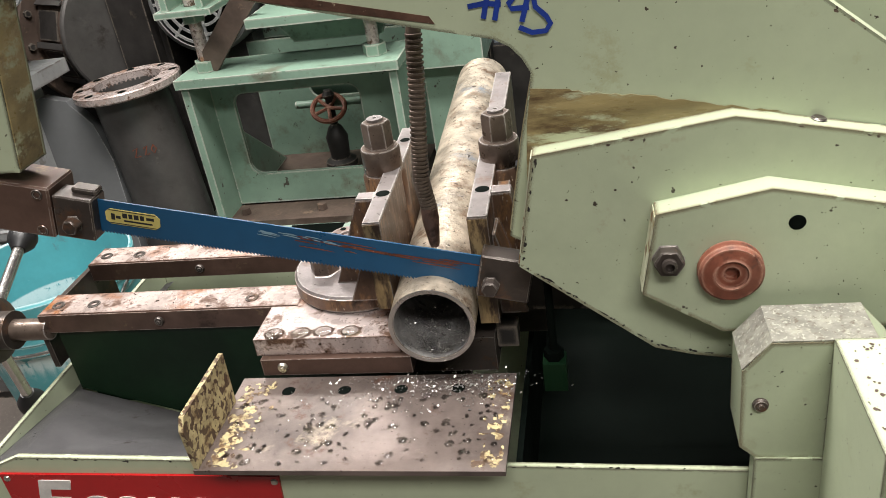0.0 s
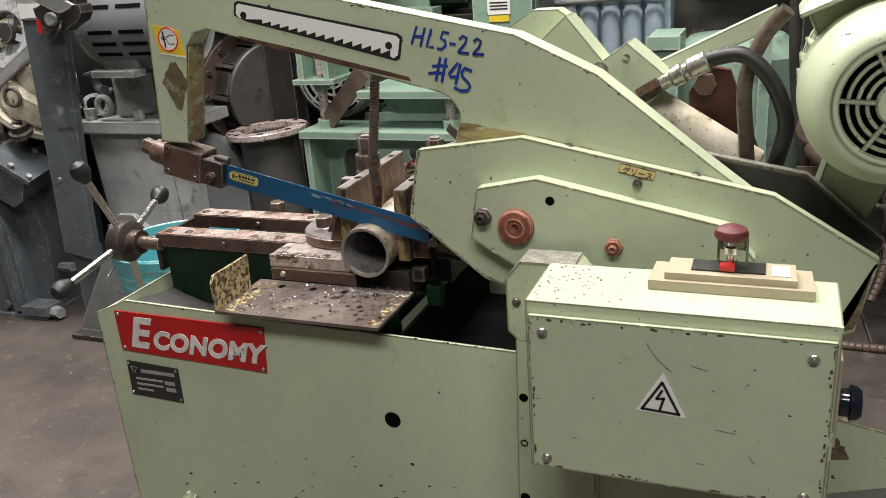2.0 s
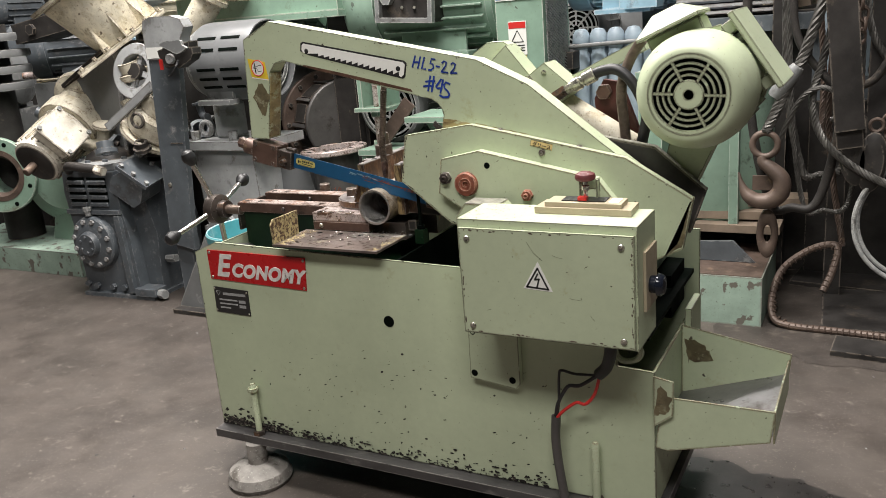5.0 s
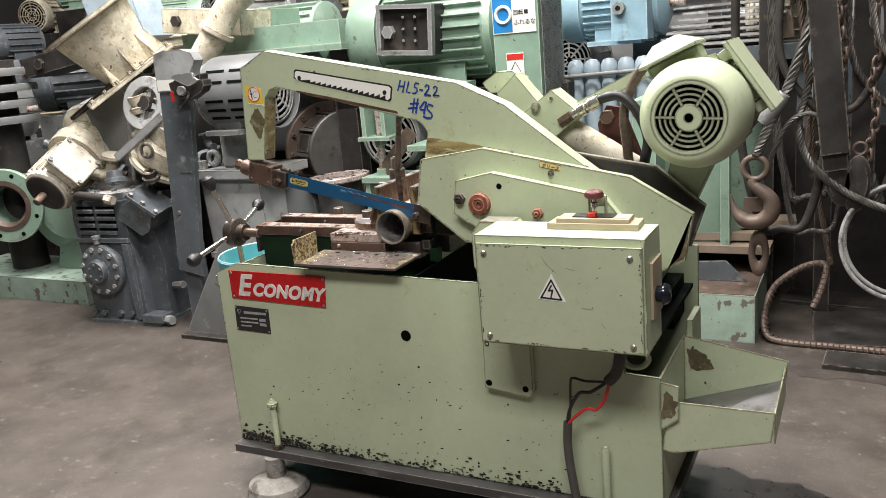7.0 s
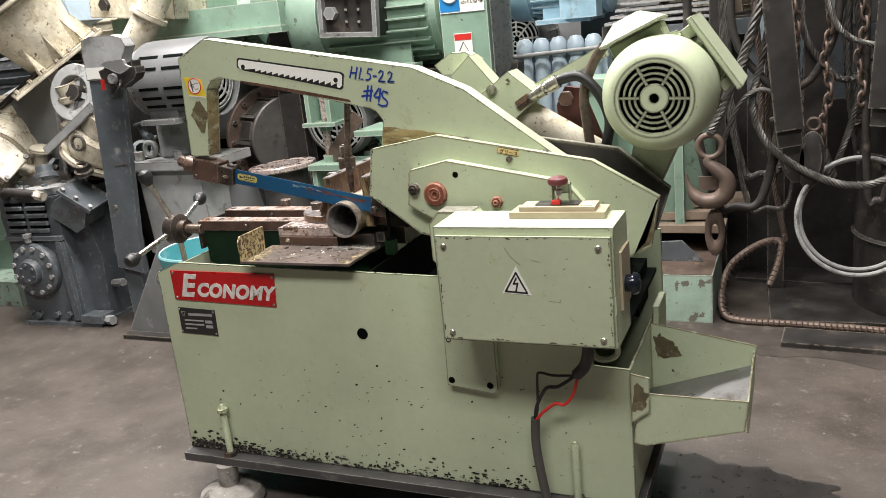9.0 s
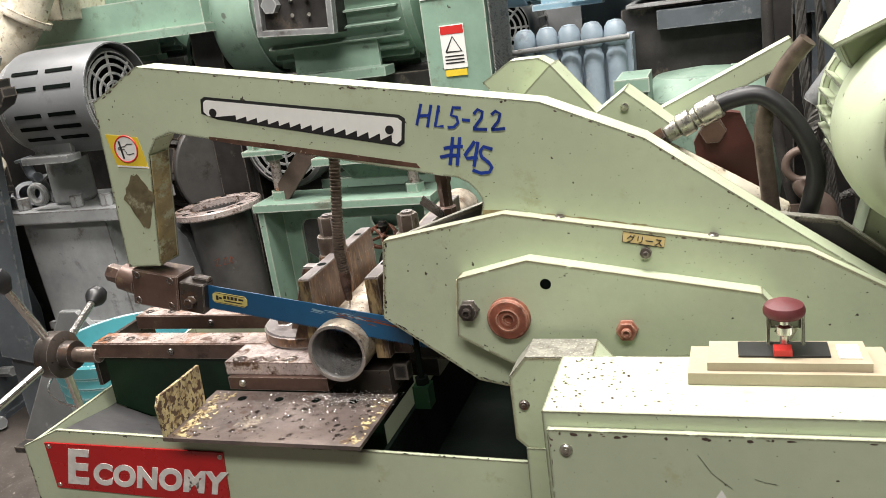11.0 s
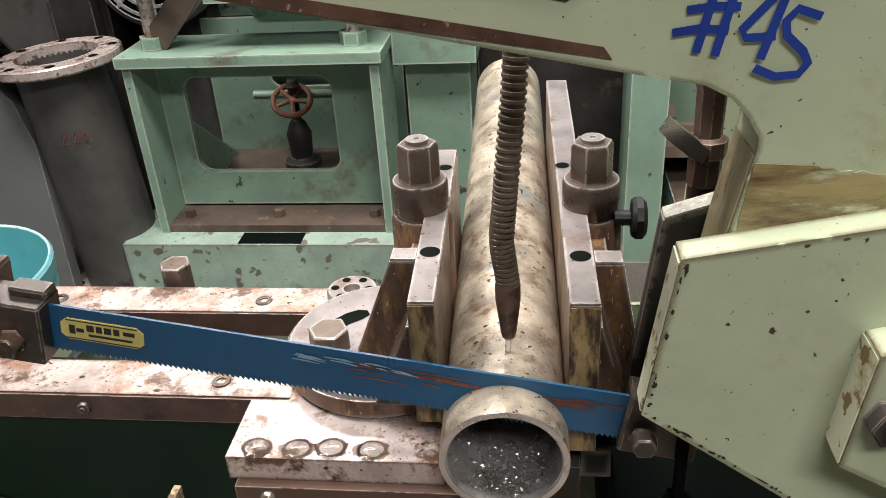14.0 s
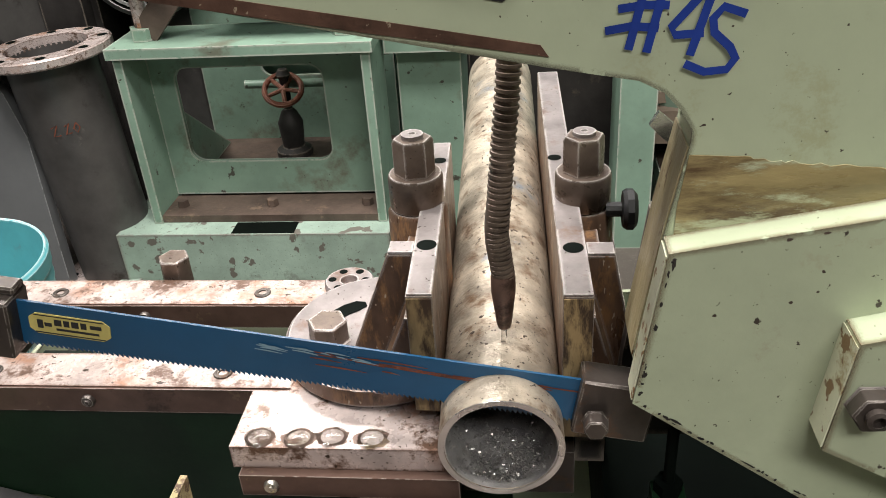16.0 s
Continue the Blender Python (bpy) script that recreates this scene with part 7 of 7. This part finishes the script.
line = [(1.75, 1.2, 0.012), (1.3, 1.38, 0.012), (0.95, 1.42, 0.012), (0.76, 1.43, 0.013), (0.70, 1.46, 0.03), (0.69, 1.52, 0.1), (0.72, 1.58, 0.18), (0.80, 1.62, 0.24), (0.87, 1.62, 0.265), (0.895, 1.60, 0.25), (0.88, 1.56, 0.18), (0.855, 1.52, 0.12)]
part("bar", tube(B(), line, 0.0125, 10, 6), HOOK, bar)
b = B()
pts = [Vector(p) for p in line]
for i in range(len(pts) - 1):
    steps = max(2, int((pts[i + 1] - pts[i]).length / 0.018))
    for k in range(steps):
        p = pts[i].lerp(pts[i + 1], k / steps)
        mmx, _ = frame_of(p, p + (pts[i + 1] - pts[i]))
        lathe(b, [(0.012, -0.003), (0.0148, 0), (0.012, 0.003)], mmx, 8)
tagged(part("ribbing", b, HOOK, bar), kind="stuff")
for x, y, w, d2, r in ((1.18, 1.28, 0.55, 0.14, -4), (1.3, 1.66, 0.9, 0.42, 3), (0.98, 2.02, 0.5, 0.3, -8)):
    t = thing("floor_plate", pose(x, y, 0, 0, 0, r), "rusty dark steel plate lying on the floor", "steel plate", "plates on the floor")
    part("plate", box(B(), -w / 2, w / 2, -d2 / 2, d2 / 2, 0, 0.02), GRIME, t, bevel=0.003)
cl = thing("cable_coil", pose(1.14, 1.45, 0), "grey stiff cable loop hanging by the ropes", "cable")
for k, (r, dy) in enumerate(((0.2, 0.0), (0.19, 0.03))):
    part("loop", ring(B(), pose(0.0, dy, 0.4, 80, 8 * k, 10), r, 0.0075, 48, 8), GREY, cl)
hk = thing("crane_hook", pose(0.662, 1.42, 0), "rusty forged crane hook hanging by a shackle", "hook")
part("hook_body", tube(B(), [(-0.008, 0, 0.625), (-0.004, 0, 0.602), (0.024, 0, 0.578), (0.054, 0, 0.545), (0.054, 0, 0.50), (0.022, 0, 0.47), (-0.022, 0, 0.468), (-0.055, 0, 0.49), (-0.072, 0, 0.525), (-0.082, 0, 0.566)], lambda u: 0.014 + 0.016 * math.sin(math.pi * min(1, u * 1.08)) - (0.011 * (u - 0.75) / 0.25 if u > 0.75 else 0), 16), HOOK, hk)
part("shackle", ring(B(), pose(0.0, 0, 0.662, 90, 0, 0), 0.04, 0.011, 32, 12), HOOK, hk)
part("latch", box(B(), -0.04, 0.06, 0.02, 0.03, 0.50, 0.55), HOOK, hk, bevel=0.003)
part("rope_eye", ring(B(), pose(0.012, 0.025, 0.345, 90, 0, 0) @ Matrix.Diagonal((1, 2.5, 1, 1)), 0.024, 0.012, 32, 12), HOOK, hk, "frayed brown rope eye under the hook")
rng = random.Random(21)


def wire_rope(pts, r, label, mat=ROPE):
    t = thing("wire_rope", pose(0, 0, 0), label, "wire rope", "ropes hanging at the side")
    part("core", tube(B(), pts, r * 0.72, 10, 8), mat, t)
    v = [Vector(p) for p in pts]
    total = sum((q - p).length for p, q in zip(v, v[1:]))
    turns = total / (r * 9)
    n2 = max(12, int(turns * 7))
    for s in range(5):
        path2 = []
        for k in range(n2 + 1):
            f = k / n2 * (len(v) - 1)
            i = min(int(f), len(v) - 2)
            p0_, p1_, p2_, p3_ = v[max(i - 1, 0)], v[i], v[i + 1], v[min(i + 2, len(v) - 1)]
            w = f - i
            p = 0.5 * ((2 * p1_) + (p2_ - p0_) * w + (2 * p0_ - 5 * p1_ + 4 * p2_ - p3_) * w * w + (3 * p1_ - p0_ - 3 * p2_ + p3_) * w ** 3)
            d3 = (v[i + 1] - v[i]).normalized()
            e1 = d3.cross(Vector((0, 1, 0.01))).normalized()
            e2 = d3.cross(e1)
            a = 2 * math.pi * (turns * k / n2 + s / 5)
            path2.append(p + (e1 * math.cos(a) + e2 * math.sin(a)) * r * 0.6)
        part("strand", tube(B(), path2, r * 0.4, 5, 1), mat, t)
    return t


wire_rope([(0.93, 1.5, 1.9), (0.86, 1.48, 1.3), (0.78, 1.45, 0.98), (0.72, 1.43, 0.84), (0.665, 1.42, 0.705)], 0.019, "thick greasy wire rope sling ending in the hook")
wire_rope([(0.99, 1.52, 1.9), (0.90, 1.5, 1.3), (0.83, 1.48, 0.95), (0.80, 1.46, 0.8), (0.85, 1.44, 0.66), (1.0, 1.42, 0.55), (1.15, 1.4, 0.52), (1.3, 1.42, 0.58)], 0.014, "greasy wire rope hanging in a long bight")
wire_rope([(0.70, 1.45, 0.66), (0.76, 1.44, 0.80), (0.82, 1.44, 0.845), (0.88, 1.44, 0.82), (0.885, 1.44, 0.76), (0.86, 1.44, 0.74)], 0.010, "thin wire rope eye")
wire_rope([(1.02, 1.5, 1.9), (1.0, 1.48, 1.4), (1.03, 1.45, 1.1), (1.12, 1.43, 0.98), (1.3, 1.42, 0.97)], 0.011, "wire rope hanging in a bight")
for k in range(11):
    x = 0.80 + 0.075 * k + rng.uniform(-0.02, 0.02)
    y = 1.56 + rng.uniform(-0.06, 0.14)
    z1 = rng.uniform(0.25, 0.9)
    wire_rope([(x + rng.uniform(-0.03, 0.03), y, 1.95), (x + rng.uniform(-0.03, 0.03), y, 1.4), (x + rng.uniform(-0.05, 0.05), y, 0.5 * (z1 + 1.2)), (x + rng.uniform(-0.06, 0.06), y - 0.03, z1)], rng.choice((0.009, 0.012, 0.016, 0.02)), "greasy wire rope sling hanging straight down", rng.choice((ROPE, GRIME, HOOK)))
for k in range(2):
    t = thing("lifting_sling", pose(1.0 + 0.3 * k, 1.60 + 0.03 * k, 0, 0, rng.uniform(-4, 4), rng.uniform(-20, 20)), "grimy flat lifting sling hanging down", "lifting sling", "slings hanging at the side")
    part("webbing", box(B(), -0.04, 0.04, -0.006, 0.006, rng.uniform(0.5, 0.8), 1.95), GRIME, t, bevel=0.003)
for k in range(4):
    x, y = 0.93 + 0.1 * k, 1.47
    t = thing("chain", pose(x, y, 0), "rusty short-link lifting chain", "chain", "chains hanging at the side")
    z = 1.95
    i = 0
    while z > 0.55 + 0.12 * (k % 3):
        part("link", ring(B(), pose(0.01 * math.sin(i), 0, z, 90, 0, 90 * (i % 2) + 20) @ Matrix.Diagonal((0.75, 1.25, 1, 1)), 0.017, 0.0055, 14, 6), HOOK, t)
        z -= 0.034
        i += 1
rk = thing("sling_rack", pose(1.2, 1.62, 0), "dark steel rack carrying slings", "rack")
part("rack_bar", rod(B(), (-0.55, 0, 1.96), (0.7, 0, 1.96), 0.025, 14), GRIME, rk)
for x in (-0.55, 0.7):
    part("rack_post", box(B(), x - 0.03, x + 0.03, 0.28, 0.34, 0, 2.0), GRIME, rk)
    part("rack_arm", box(B(), x - 0.02, x + 0.02, 0.0, 0.2795, 1.93, 1.99), GRIME, rk)
dr = thing("oil_drum", pose(1.42, 1.72, 0), "black grimy steel drum", "drum")
part("drum_body", lathe(B(), [(0, 0), (0.27, 0), (0.28, 0.015), (0.28, 0.27), (0.29, 0.28), (0.28, 0.29), (0.28, 0.57), (0.29, 0.58), (0.28, 0.59), (0.28, 0.85), (0.27, 0.865), (0, 0.86)], None, 40), GRIME, dr)
ds = thing("old_lathe", pose(1.05, 2.05, 0), "dark old lathe behind hanging ropes", "machine")
part("body", box(B(), -0.3, 0.35, 0, 0.5, 0, 0.72), GRIME, ds, bevel=0.03)
part("casing", box(B(), -0.3, 0.35, 0.02, 0.45, 0.7205, 1.0), SLATE, ds, "blue-grey casing", bevel=0.05)
part("head", lathe(B(), [(0, 0), (0.25, 0), (0.26, 0.05), (0.22, 0.3), (0, 0.32)], pose(0.0, 0.25, 1.0005), 30), LGREY, ds)
pnl = thing("blue_panel", pose(0.86, 1.78, 0), "pale blue painted steel panel", "panel")
part("panel_sheet", box(B(), -0.06, 0.11, 0, 0.02, 0.84, 1.14), LAVENDER, pnl, bevel=0.003)
part("panel_leg", box(B(), -0.02, 0.04, 0.0, 0.02, 0, 0.8395), GRIME, pnl)

# further rows of scrap motors and gearboxes
rng = random.Random(11)
paints = (SEA, GREY, SLATE, CREAM, LGREY, MINT, SKY, CREAM)
words = ("sea green", "dark grey", "blue-grey", "dusty cream", "light grey", "mint green", "light blue", "pale cream")
for row, (y, lift) in enumerate(((2.75, 0.0), (3.2, 0.12), (3.9, 0.35), (4.6, 0.6))):
    x = -6.2 + 0.2 * row
    while x < 3.6:
        base_h = rng.uniform(0.9, 1.3) + 0.12 * row + lift
        w = rng.uniform(0.4, 0.62)
        k = rng.randrange(8)
        t = thing("scrap_crate", pose(x, y, 0, 0, 0, rng.uniform(-8, 8)), "dark iron machine bed stacked with scrap", "machine bed", "machine beds in the rows behind")
        part("bed", box(B(), -w / 2, w / 2, -0.18, 0.25, 0, base_h * 0.62), GRIME, t, bevel=0.02)
        part("saddle", box(B(), -w / 2.3, w / 2.2, -0.2, 0.2, base_h * 0.62 + 0.0005, base_h - 0.1), rng.choice((GRIME, GREY, SLATE)), t, bevel=0.02)
        r = rng.uniform(0.12, 0.19)
        electric_motor(pose(x, y, base_h - 0.1 + r * 1.12, 0, 0, rng.choice((0, 180, 90, 70, 110, 200))), r, rng.uniform(0.38, 0.55), paints[k], "dusty %s scrap motor on a machine bed" % words[k], fins=18, group="scrap motors in the rows behind")
        x += w + rng.uniform(0.0, 0.12)
# scrap row at the left, in front of the rows
for x, y, h, k in ((-3.3, 2.0, 0.95, 2), (-2.75, 2.15, 1.15, 3), (-1.9, 2.35, 1.1, 0), (-3.9, 1.8, 0.8, 1), (-1.5, 2.45, 0.9, 5)):
    t = thing("scrap_crate", pose(x, y, 0, 0, 0, 10), "dark iron machine bed stacked with scrap", "machine bed", "machine beds in the rows behind")
    part("bed", box(B(), -0.25, 0.25, -0.2, 0.25, 0, h * 0.6), GRIME, t, bevel=0.02)
    part("saddle", box(B(), -0.2, 0.22, -0.18, 0.2, h * 0.6 + 0.0005, h), GREY, t, bevel=0.02)
    electric_motor(pose(x, y, h + 0.17 * 1.12, 0, 0, 20 * k), 0.17, 0.5, paints[k], "dusty %s scrap motor on a machine bed" % words[k], fins=20, group="scrap motors in the rows behind")
ft = thing("flange_stack", pose(-3.3, 1.42, 0), "stack of greasy round flanges on a post", "flange stack")
part("post", rod(B(), (0, 0, 0.13), (0, 0, 0.95), 0.1, 24), GRIME, ft)
for k in range(4):
    part("flange", lathe(B(), [(0, 0), (0.2, 0), (0.205, 0.02), (0.2, 0.04), (0, 0.04)], pose(0.012 * k, 0, 0.9505 + 0.085 * k), 36), GREY, ft)
    part("spacer", lathe(B(), [(0, 0), (0.1, 0), (0.1, 0.0445), (0, 0.0445)], pose(0.012 * k, 0, 0.991 + 0.085 * k), 20), GRIME, ft)

# cream gear casing with a lifting eye wedged beside the belt guard
gc = thing("gear_casing", pose(-1.86, 1.16, 0.80, 0, -32, 8), "flaking cream gear casing with lifting eye", "gear casing")
part("shell", lathe(B(), [(0, 0), (0.1, 0), (0.115, 0.02), (0.115, 0.1), (0.09, 0.12), (0.09, 0.2), (0.06, 0.22), (0, 0.22)], pose(-0.1, 0.06, 0, 0, 70, 0), 32), CREAM, gc)
part("shell_flange", lathe(B(), [(0.05, 0), (0.135, 0), (0.135, 0.018), (0.05, 0.018), (0.05, 0)], pose(-0.12, 0.06, -0.008, 0, 70, 0), 36), CREAM, gc)
part("lifting_eye", ring(B(), pose(-0.02, -0.07, 0.04, 90, 0, 0), 0.03, 0.007, 26, 8), GRIME, gc)
part("strut", box(B(), -0.2, 0.14, -0.05, -0.03, 0.1, 0.135), LGREY, gc, bevel=0.003)
rw = thing("pulley", pose(-1.93, 1.2, 1.02, 75, 20, 0), "dusty grey pulley wheel on the geared motor", "pulley")
part("rim", lathe(B(), [(0.075, 0), (0.12, 0), (0.125, 0.012), (0.108, 0.025), (0.125, 0.04), (0.12, 0.05), (0.075, 0.05), (0.075, 0)], None, 40), LGREY, rw)
part("hub", lathe(B(), [(0, 0.01), (0.035, 0.01), (0.035, 0.055), (0, 0.055)], None, 24), GRIME, rw)
for k in range(4):
    part("spoke", box(B(), 0.03, 0.08, -0.012, 0.012, 0.015, 0.035, pose(0, 0, 0, 0, 0, 90 * k)), LGREY, rw)
rng = random.Random(51)
for k in range(26):
    x, y = rng.uniform(-2.75, -1.75), rng.uniform(1.0, 1.5)
    z = 0.70 + 0.35 * rng.random() * (1 if x > -2.4 else 0.7) if y > 1.2 else 0.69
    t = thing("machine_part", pose(x, y, z, rng.uniform(-40, 40), rng.uniform(-40, 40), rng.uniform(0, 180)), "dirty scrap machine part lying on the heap", "machine part", "loose parts on the heap")
    mt = rng.choice((CREAM, GREY, LGREY, GRIME, SLATE, CREAM))
    s = rng.uniform(0.03, 0.07)
    if k % 3 == 0:
        part("bush", lathe(B(), [(s * 0.5, 0), (s, 0), (s, s * 0.4), (s * 0.75, s * 0.45), (s * 0.75, s * 1.1), (s * 0.5, s * 1.1), (s * 0.5, 0)], None, 24), mt, t)
        bolts(t, pose(0, 0, s * 0.4), s * 0.87, 6, s * 0.1, GRIME)
    elif k % 3 == 1:
        part("lug_plate", slab(B(), [(-s * 1.6, -s * 0.5), (s, -s * 0.6), (s * 1.5, 0), (s, s * 0.6), (-s * 1.6, s * 0.5)], -s * 0.15, s * 0.15), mt, t, bevel=0.004)
        part("stud", rod(B(), (s * 0.6, -s * 0.5, 0), (s * 0.6, s * 0.5, 0), s * 0.25, 14, chamfer=0.003), GRIME, t)
    else:
        part("elbow", tube(B(), [(-s * 1.4, 0, 0), (-s * 0.3, 0, 0), (s * 0.4, 0, s * 0.4), (s * 0.5, 0, s * 1.5)], s * 0.42, 16), mt, t)
        part("elbow_flange", lathe(B(), [(0, 0), (s * 0.75, 0), (s * 0.75, s * 0.22), (0, s * 0.22)], pose(s * 0.5, 0, s * 1.5), 20), mt, t)

# duct under the hopper, white bent pipe and plates that fill the heap
du = thing("duct", pose(-2.12, 1.42, 0.62, 0, -26, 0), "grey sheet-metal duct under the hopper", "duct")
part("duct_wall", box(B(), -0.17, 0.17, -0.16, 0.16, 0.05, 0.48), GREY, du, bevel=0.006)
part("duct_flange", box(B(), -0.2, 0.2, -0.19, 0.19, 0.4805, 0.498), GRIME, du)
part("stay", rod(B(), (-0.02, -0.2, 0.02), (0.18, -0.2, 0.34), 0.009, 10), LGREY, du)
wp = thing("bent_pipe", pose(0, 0, 0), "flaking white bent pipe on the scrap heap", "pipe")
part("pipe_wall", tube(B(), [(-1.98, 1.5, 1.08), (-1.86, 1.5, 1.2), (-1.76, 1.52, 1.32), (-1.70, 1.55, 1.42), (-1.6, 1.58, 1.5)], 0.065, 24), CREAM, wp)
part("pipe_collar", lathe(B(), [(0.066, -0.012), (0.085, -0.012), (0.085, 0.012), (0.066, 0.012), (0.066, -0.012)], frame_of((-1.76, 1.52, 1.32), (-1.70, 1.55, 1.42))[0], 28), CREAM, wp)
for x, y, z, rx, ry, rz, w, h, mt, lb in (                                         (-2.75, 1.6, 1.28, 0, -8, 5, 0.7, 0.1, GRIME, "dark greasy beam"),
                                         (-2.55, 1.75, 1.45, 0, -15, 8, 0.3, 0.3, LAVENDER, "pale blue steel panel"), (-1.95, 1.75, 1.38, 0, 6, 0, 0.5, 0.12, CREAM, "dusty cream machine cover"),
                                         (-2.5, 1.55, 0.95, 15, 10, 10, 0.4, 0.14, LGREY, "dusty grey sheet trough")):
    t = thing("casting", pose(x, y, z, rx, ry, rz), lb + " lying on scrap", "casting", "castings on the heap")
    part("casting_body", box(B(), -w / 2, w / 2, -0.12, 0.12, -h / 2, h / 2), mt, t, bevel=0.02)
    part("casting_lug", rod(B(), (w * 0.3, -0.121, 0), (w * 0.3, -0.15, 0), min(0.04, h * 0.4), 16, chamfer=0.004), mt, t)
    part("casting_lug", rod(B(), (-w * 0.3, -0.121, 0), (-w * 0.3, -0.14, 0), min(0.03, h * 0.3), 6), GRIME, t)
for k in range(3):
    x = 0.99 + 0.17 * k
    t = thing("lifting_sling", pose(x, 1.40 + 0.02 * k, 0, 0, (-6, 3, -2, 5, -4)[k], (12, -15, 30, -8, 20)[k]), "black grimy doubled belt sling hanging down", "lifting sling", "slings hanging at the side")
    part("webbing", box(B(), -0.045, 0.045, -0.02, -0.012, 0.72 + 0.05 * (k % 3), 1.95), GRIME, t, bevel=0.003)
    part("webbing", box(B(), -0.04, 0.04, 0.0, 0.008, 0.66 + 0.05 * (k % 2), 1.95), GRIME, t, bevel=0.003)
tp = thing("timber_post", pose(0.69, 2.2, 1.071, 0, -7, 0), "weathered timber post leaning on the heap", "timber post")
part("post", box(B(), -0.04, 0.04, -0.03, 0.03, 0.006, 1.1), WOOD, tp, bevel=0.004)
fr = thing("ferrule", pose(0.715, 1.43, 0.86, 0, 36, 0), "worn pressed rope ferrule", "ferrule")
part("sleeve", lathe(B(), [(0, -0.05), (0.022, -0.05), (0.026, -0.04), (0.026, 0.05), (0.02, 0.07), (0, 0.07)], None, 20), GREY, fr)

rng = random.Random(77)
for k in range(16):
    x, y = rng.uniform(0.74, 1.5), rng.uniform(1.46, 1.78)
    w, zb = rng.uniform(0.05, 0.16), rng.uniform(0.35, 1.05)
    pts = [(x - w * 0.6, y, 1.95), (x - w, y + 0.01, 1.55), (x - w * rng.uniform(0.8, 1.3), y, 0.5 * (zb + 1.3)), (x - w * 0.5, y, zb + 0.03), (x, y, zb), (x + w * 0.6, y, zb + 0.05), (x + w * rng.uniform(0.7, 1.3), y, 0.5 * (zb + 1.4)), (x + w * 0.5, y - 0.01, 1.6), (x + w * 0.3, y, 1.95)]
    if k % 4 == 3:
        t = thing("rope_sling", pose(0, 0, 0), "black greasy round sling hanging in a bight", "sling", "slings hanging at the side")
        part("cord", tube(B(), pts, rng.uniform(0.010, 0.016), 12, 7), GRIME, t)
    else:
        wire_rope(pts, rng.choice((0.008, 0.01, 0.013, 0.016)), "greasy wire rope hanging in a loop", rng.choice((ROPE, GRIME, ROPE)))
for k, (x, z) in enumerate(((0.93, 0.62), (0.985, 0.60), (1.3, 0.7))):
    t = thing("pulley_block", pose(x, 1.45, z, 0, 12 * k - 8, 0), "black greasy oval pulley block", "pulley block")
    part("cheek", lathe(B(), [(0, -0.018), (0.04, -0.018), (0.052, -0.008), (0.052, 0.008), (0.04, 0.018), (0, 0.018)], pose(0, 0, 0, 90, 0, 0) @ Matrix.Diagonal((0.85, 1.9, 1, 1)), 24), GRIME, t)
    part("eye", ring(B(), pose(0, 0, 0.12, 90, 0, 0), 0.02, 0.006, 18, 8), HOOK, t)

# fallen small parts on the floor between the machines
rng = random.Random(31)
for x, y, s, mt, nm in ((-1.1, 1.32, 0.04, CONCRETE, "lump of mortar"), (-1.06, 1.36, 0.05, CONCRETE, "lump of mortar")):
    t = thing("debris", pose(x, y, 0), nm + " lying on the floor", "debris", "debris on the floor")
    b = lathe(B(), [(0, 0), (s, 0), (s * 1.1, s * 0.5), (s * 0.7, s * 1.1), (0, s * 1.3)], None, 9)
    for v in b.verts:
        v.co += Vector((rng.uniform(-1, 1), rng.uniform(-1, 1), 0)) * s * 0.2
    part("lump", b, mt, t)


def motions():
    times = [0.0]
    k = 1
    while times[-1] < 16.0:
        times.append(min(16.0, round(k * 0.1, 3)))
        k += 1
    walk(bow, [(t, tip(t) @ slide(t) @ HOME_BOW) for t in times])
    walk(guide, [(t, tip(t) @ HOME_TIP) for t, _ in FEED])


motions()
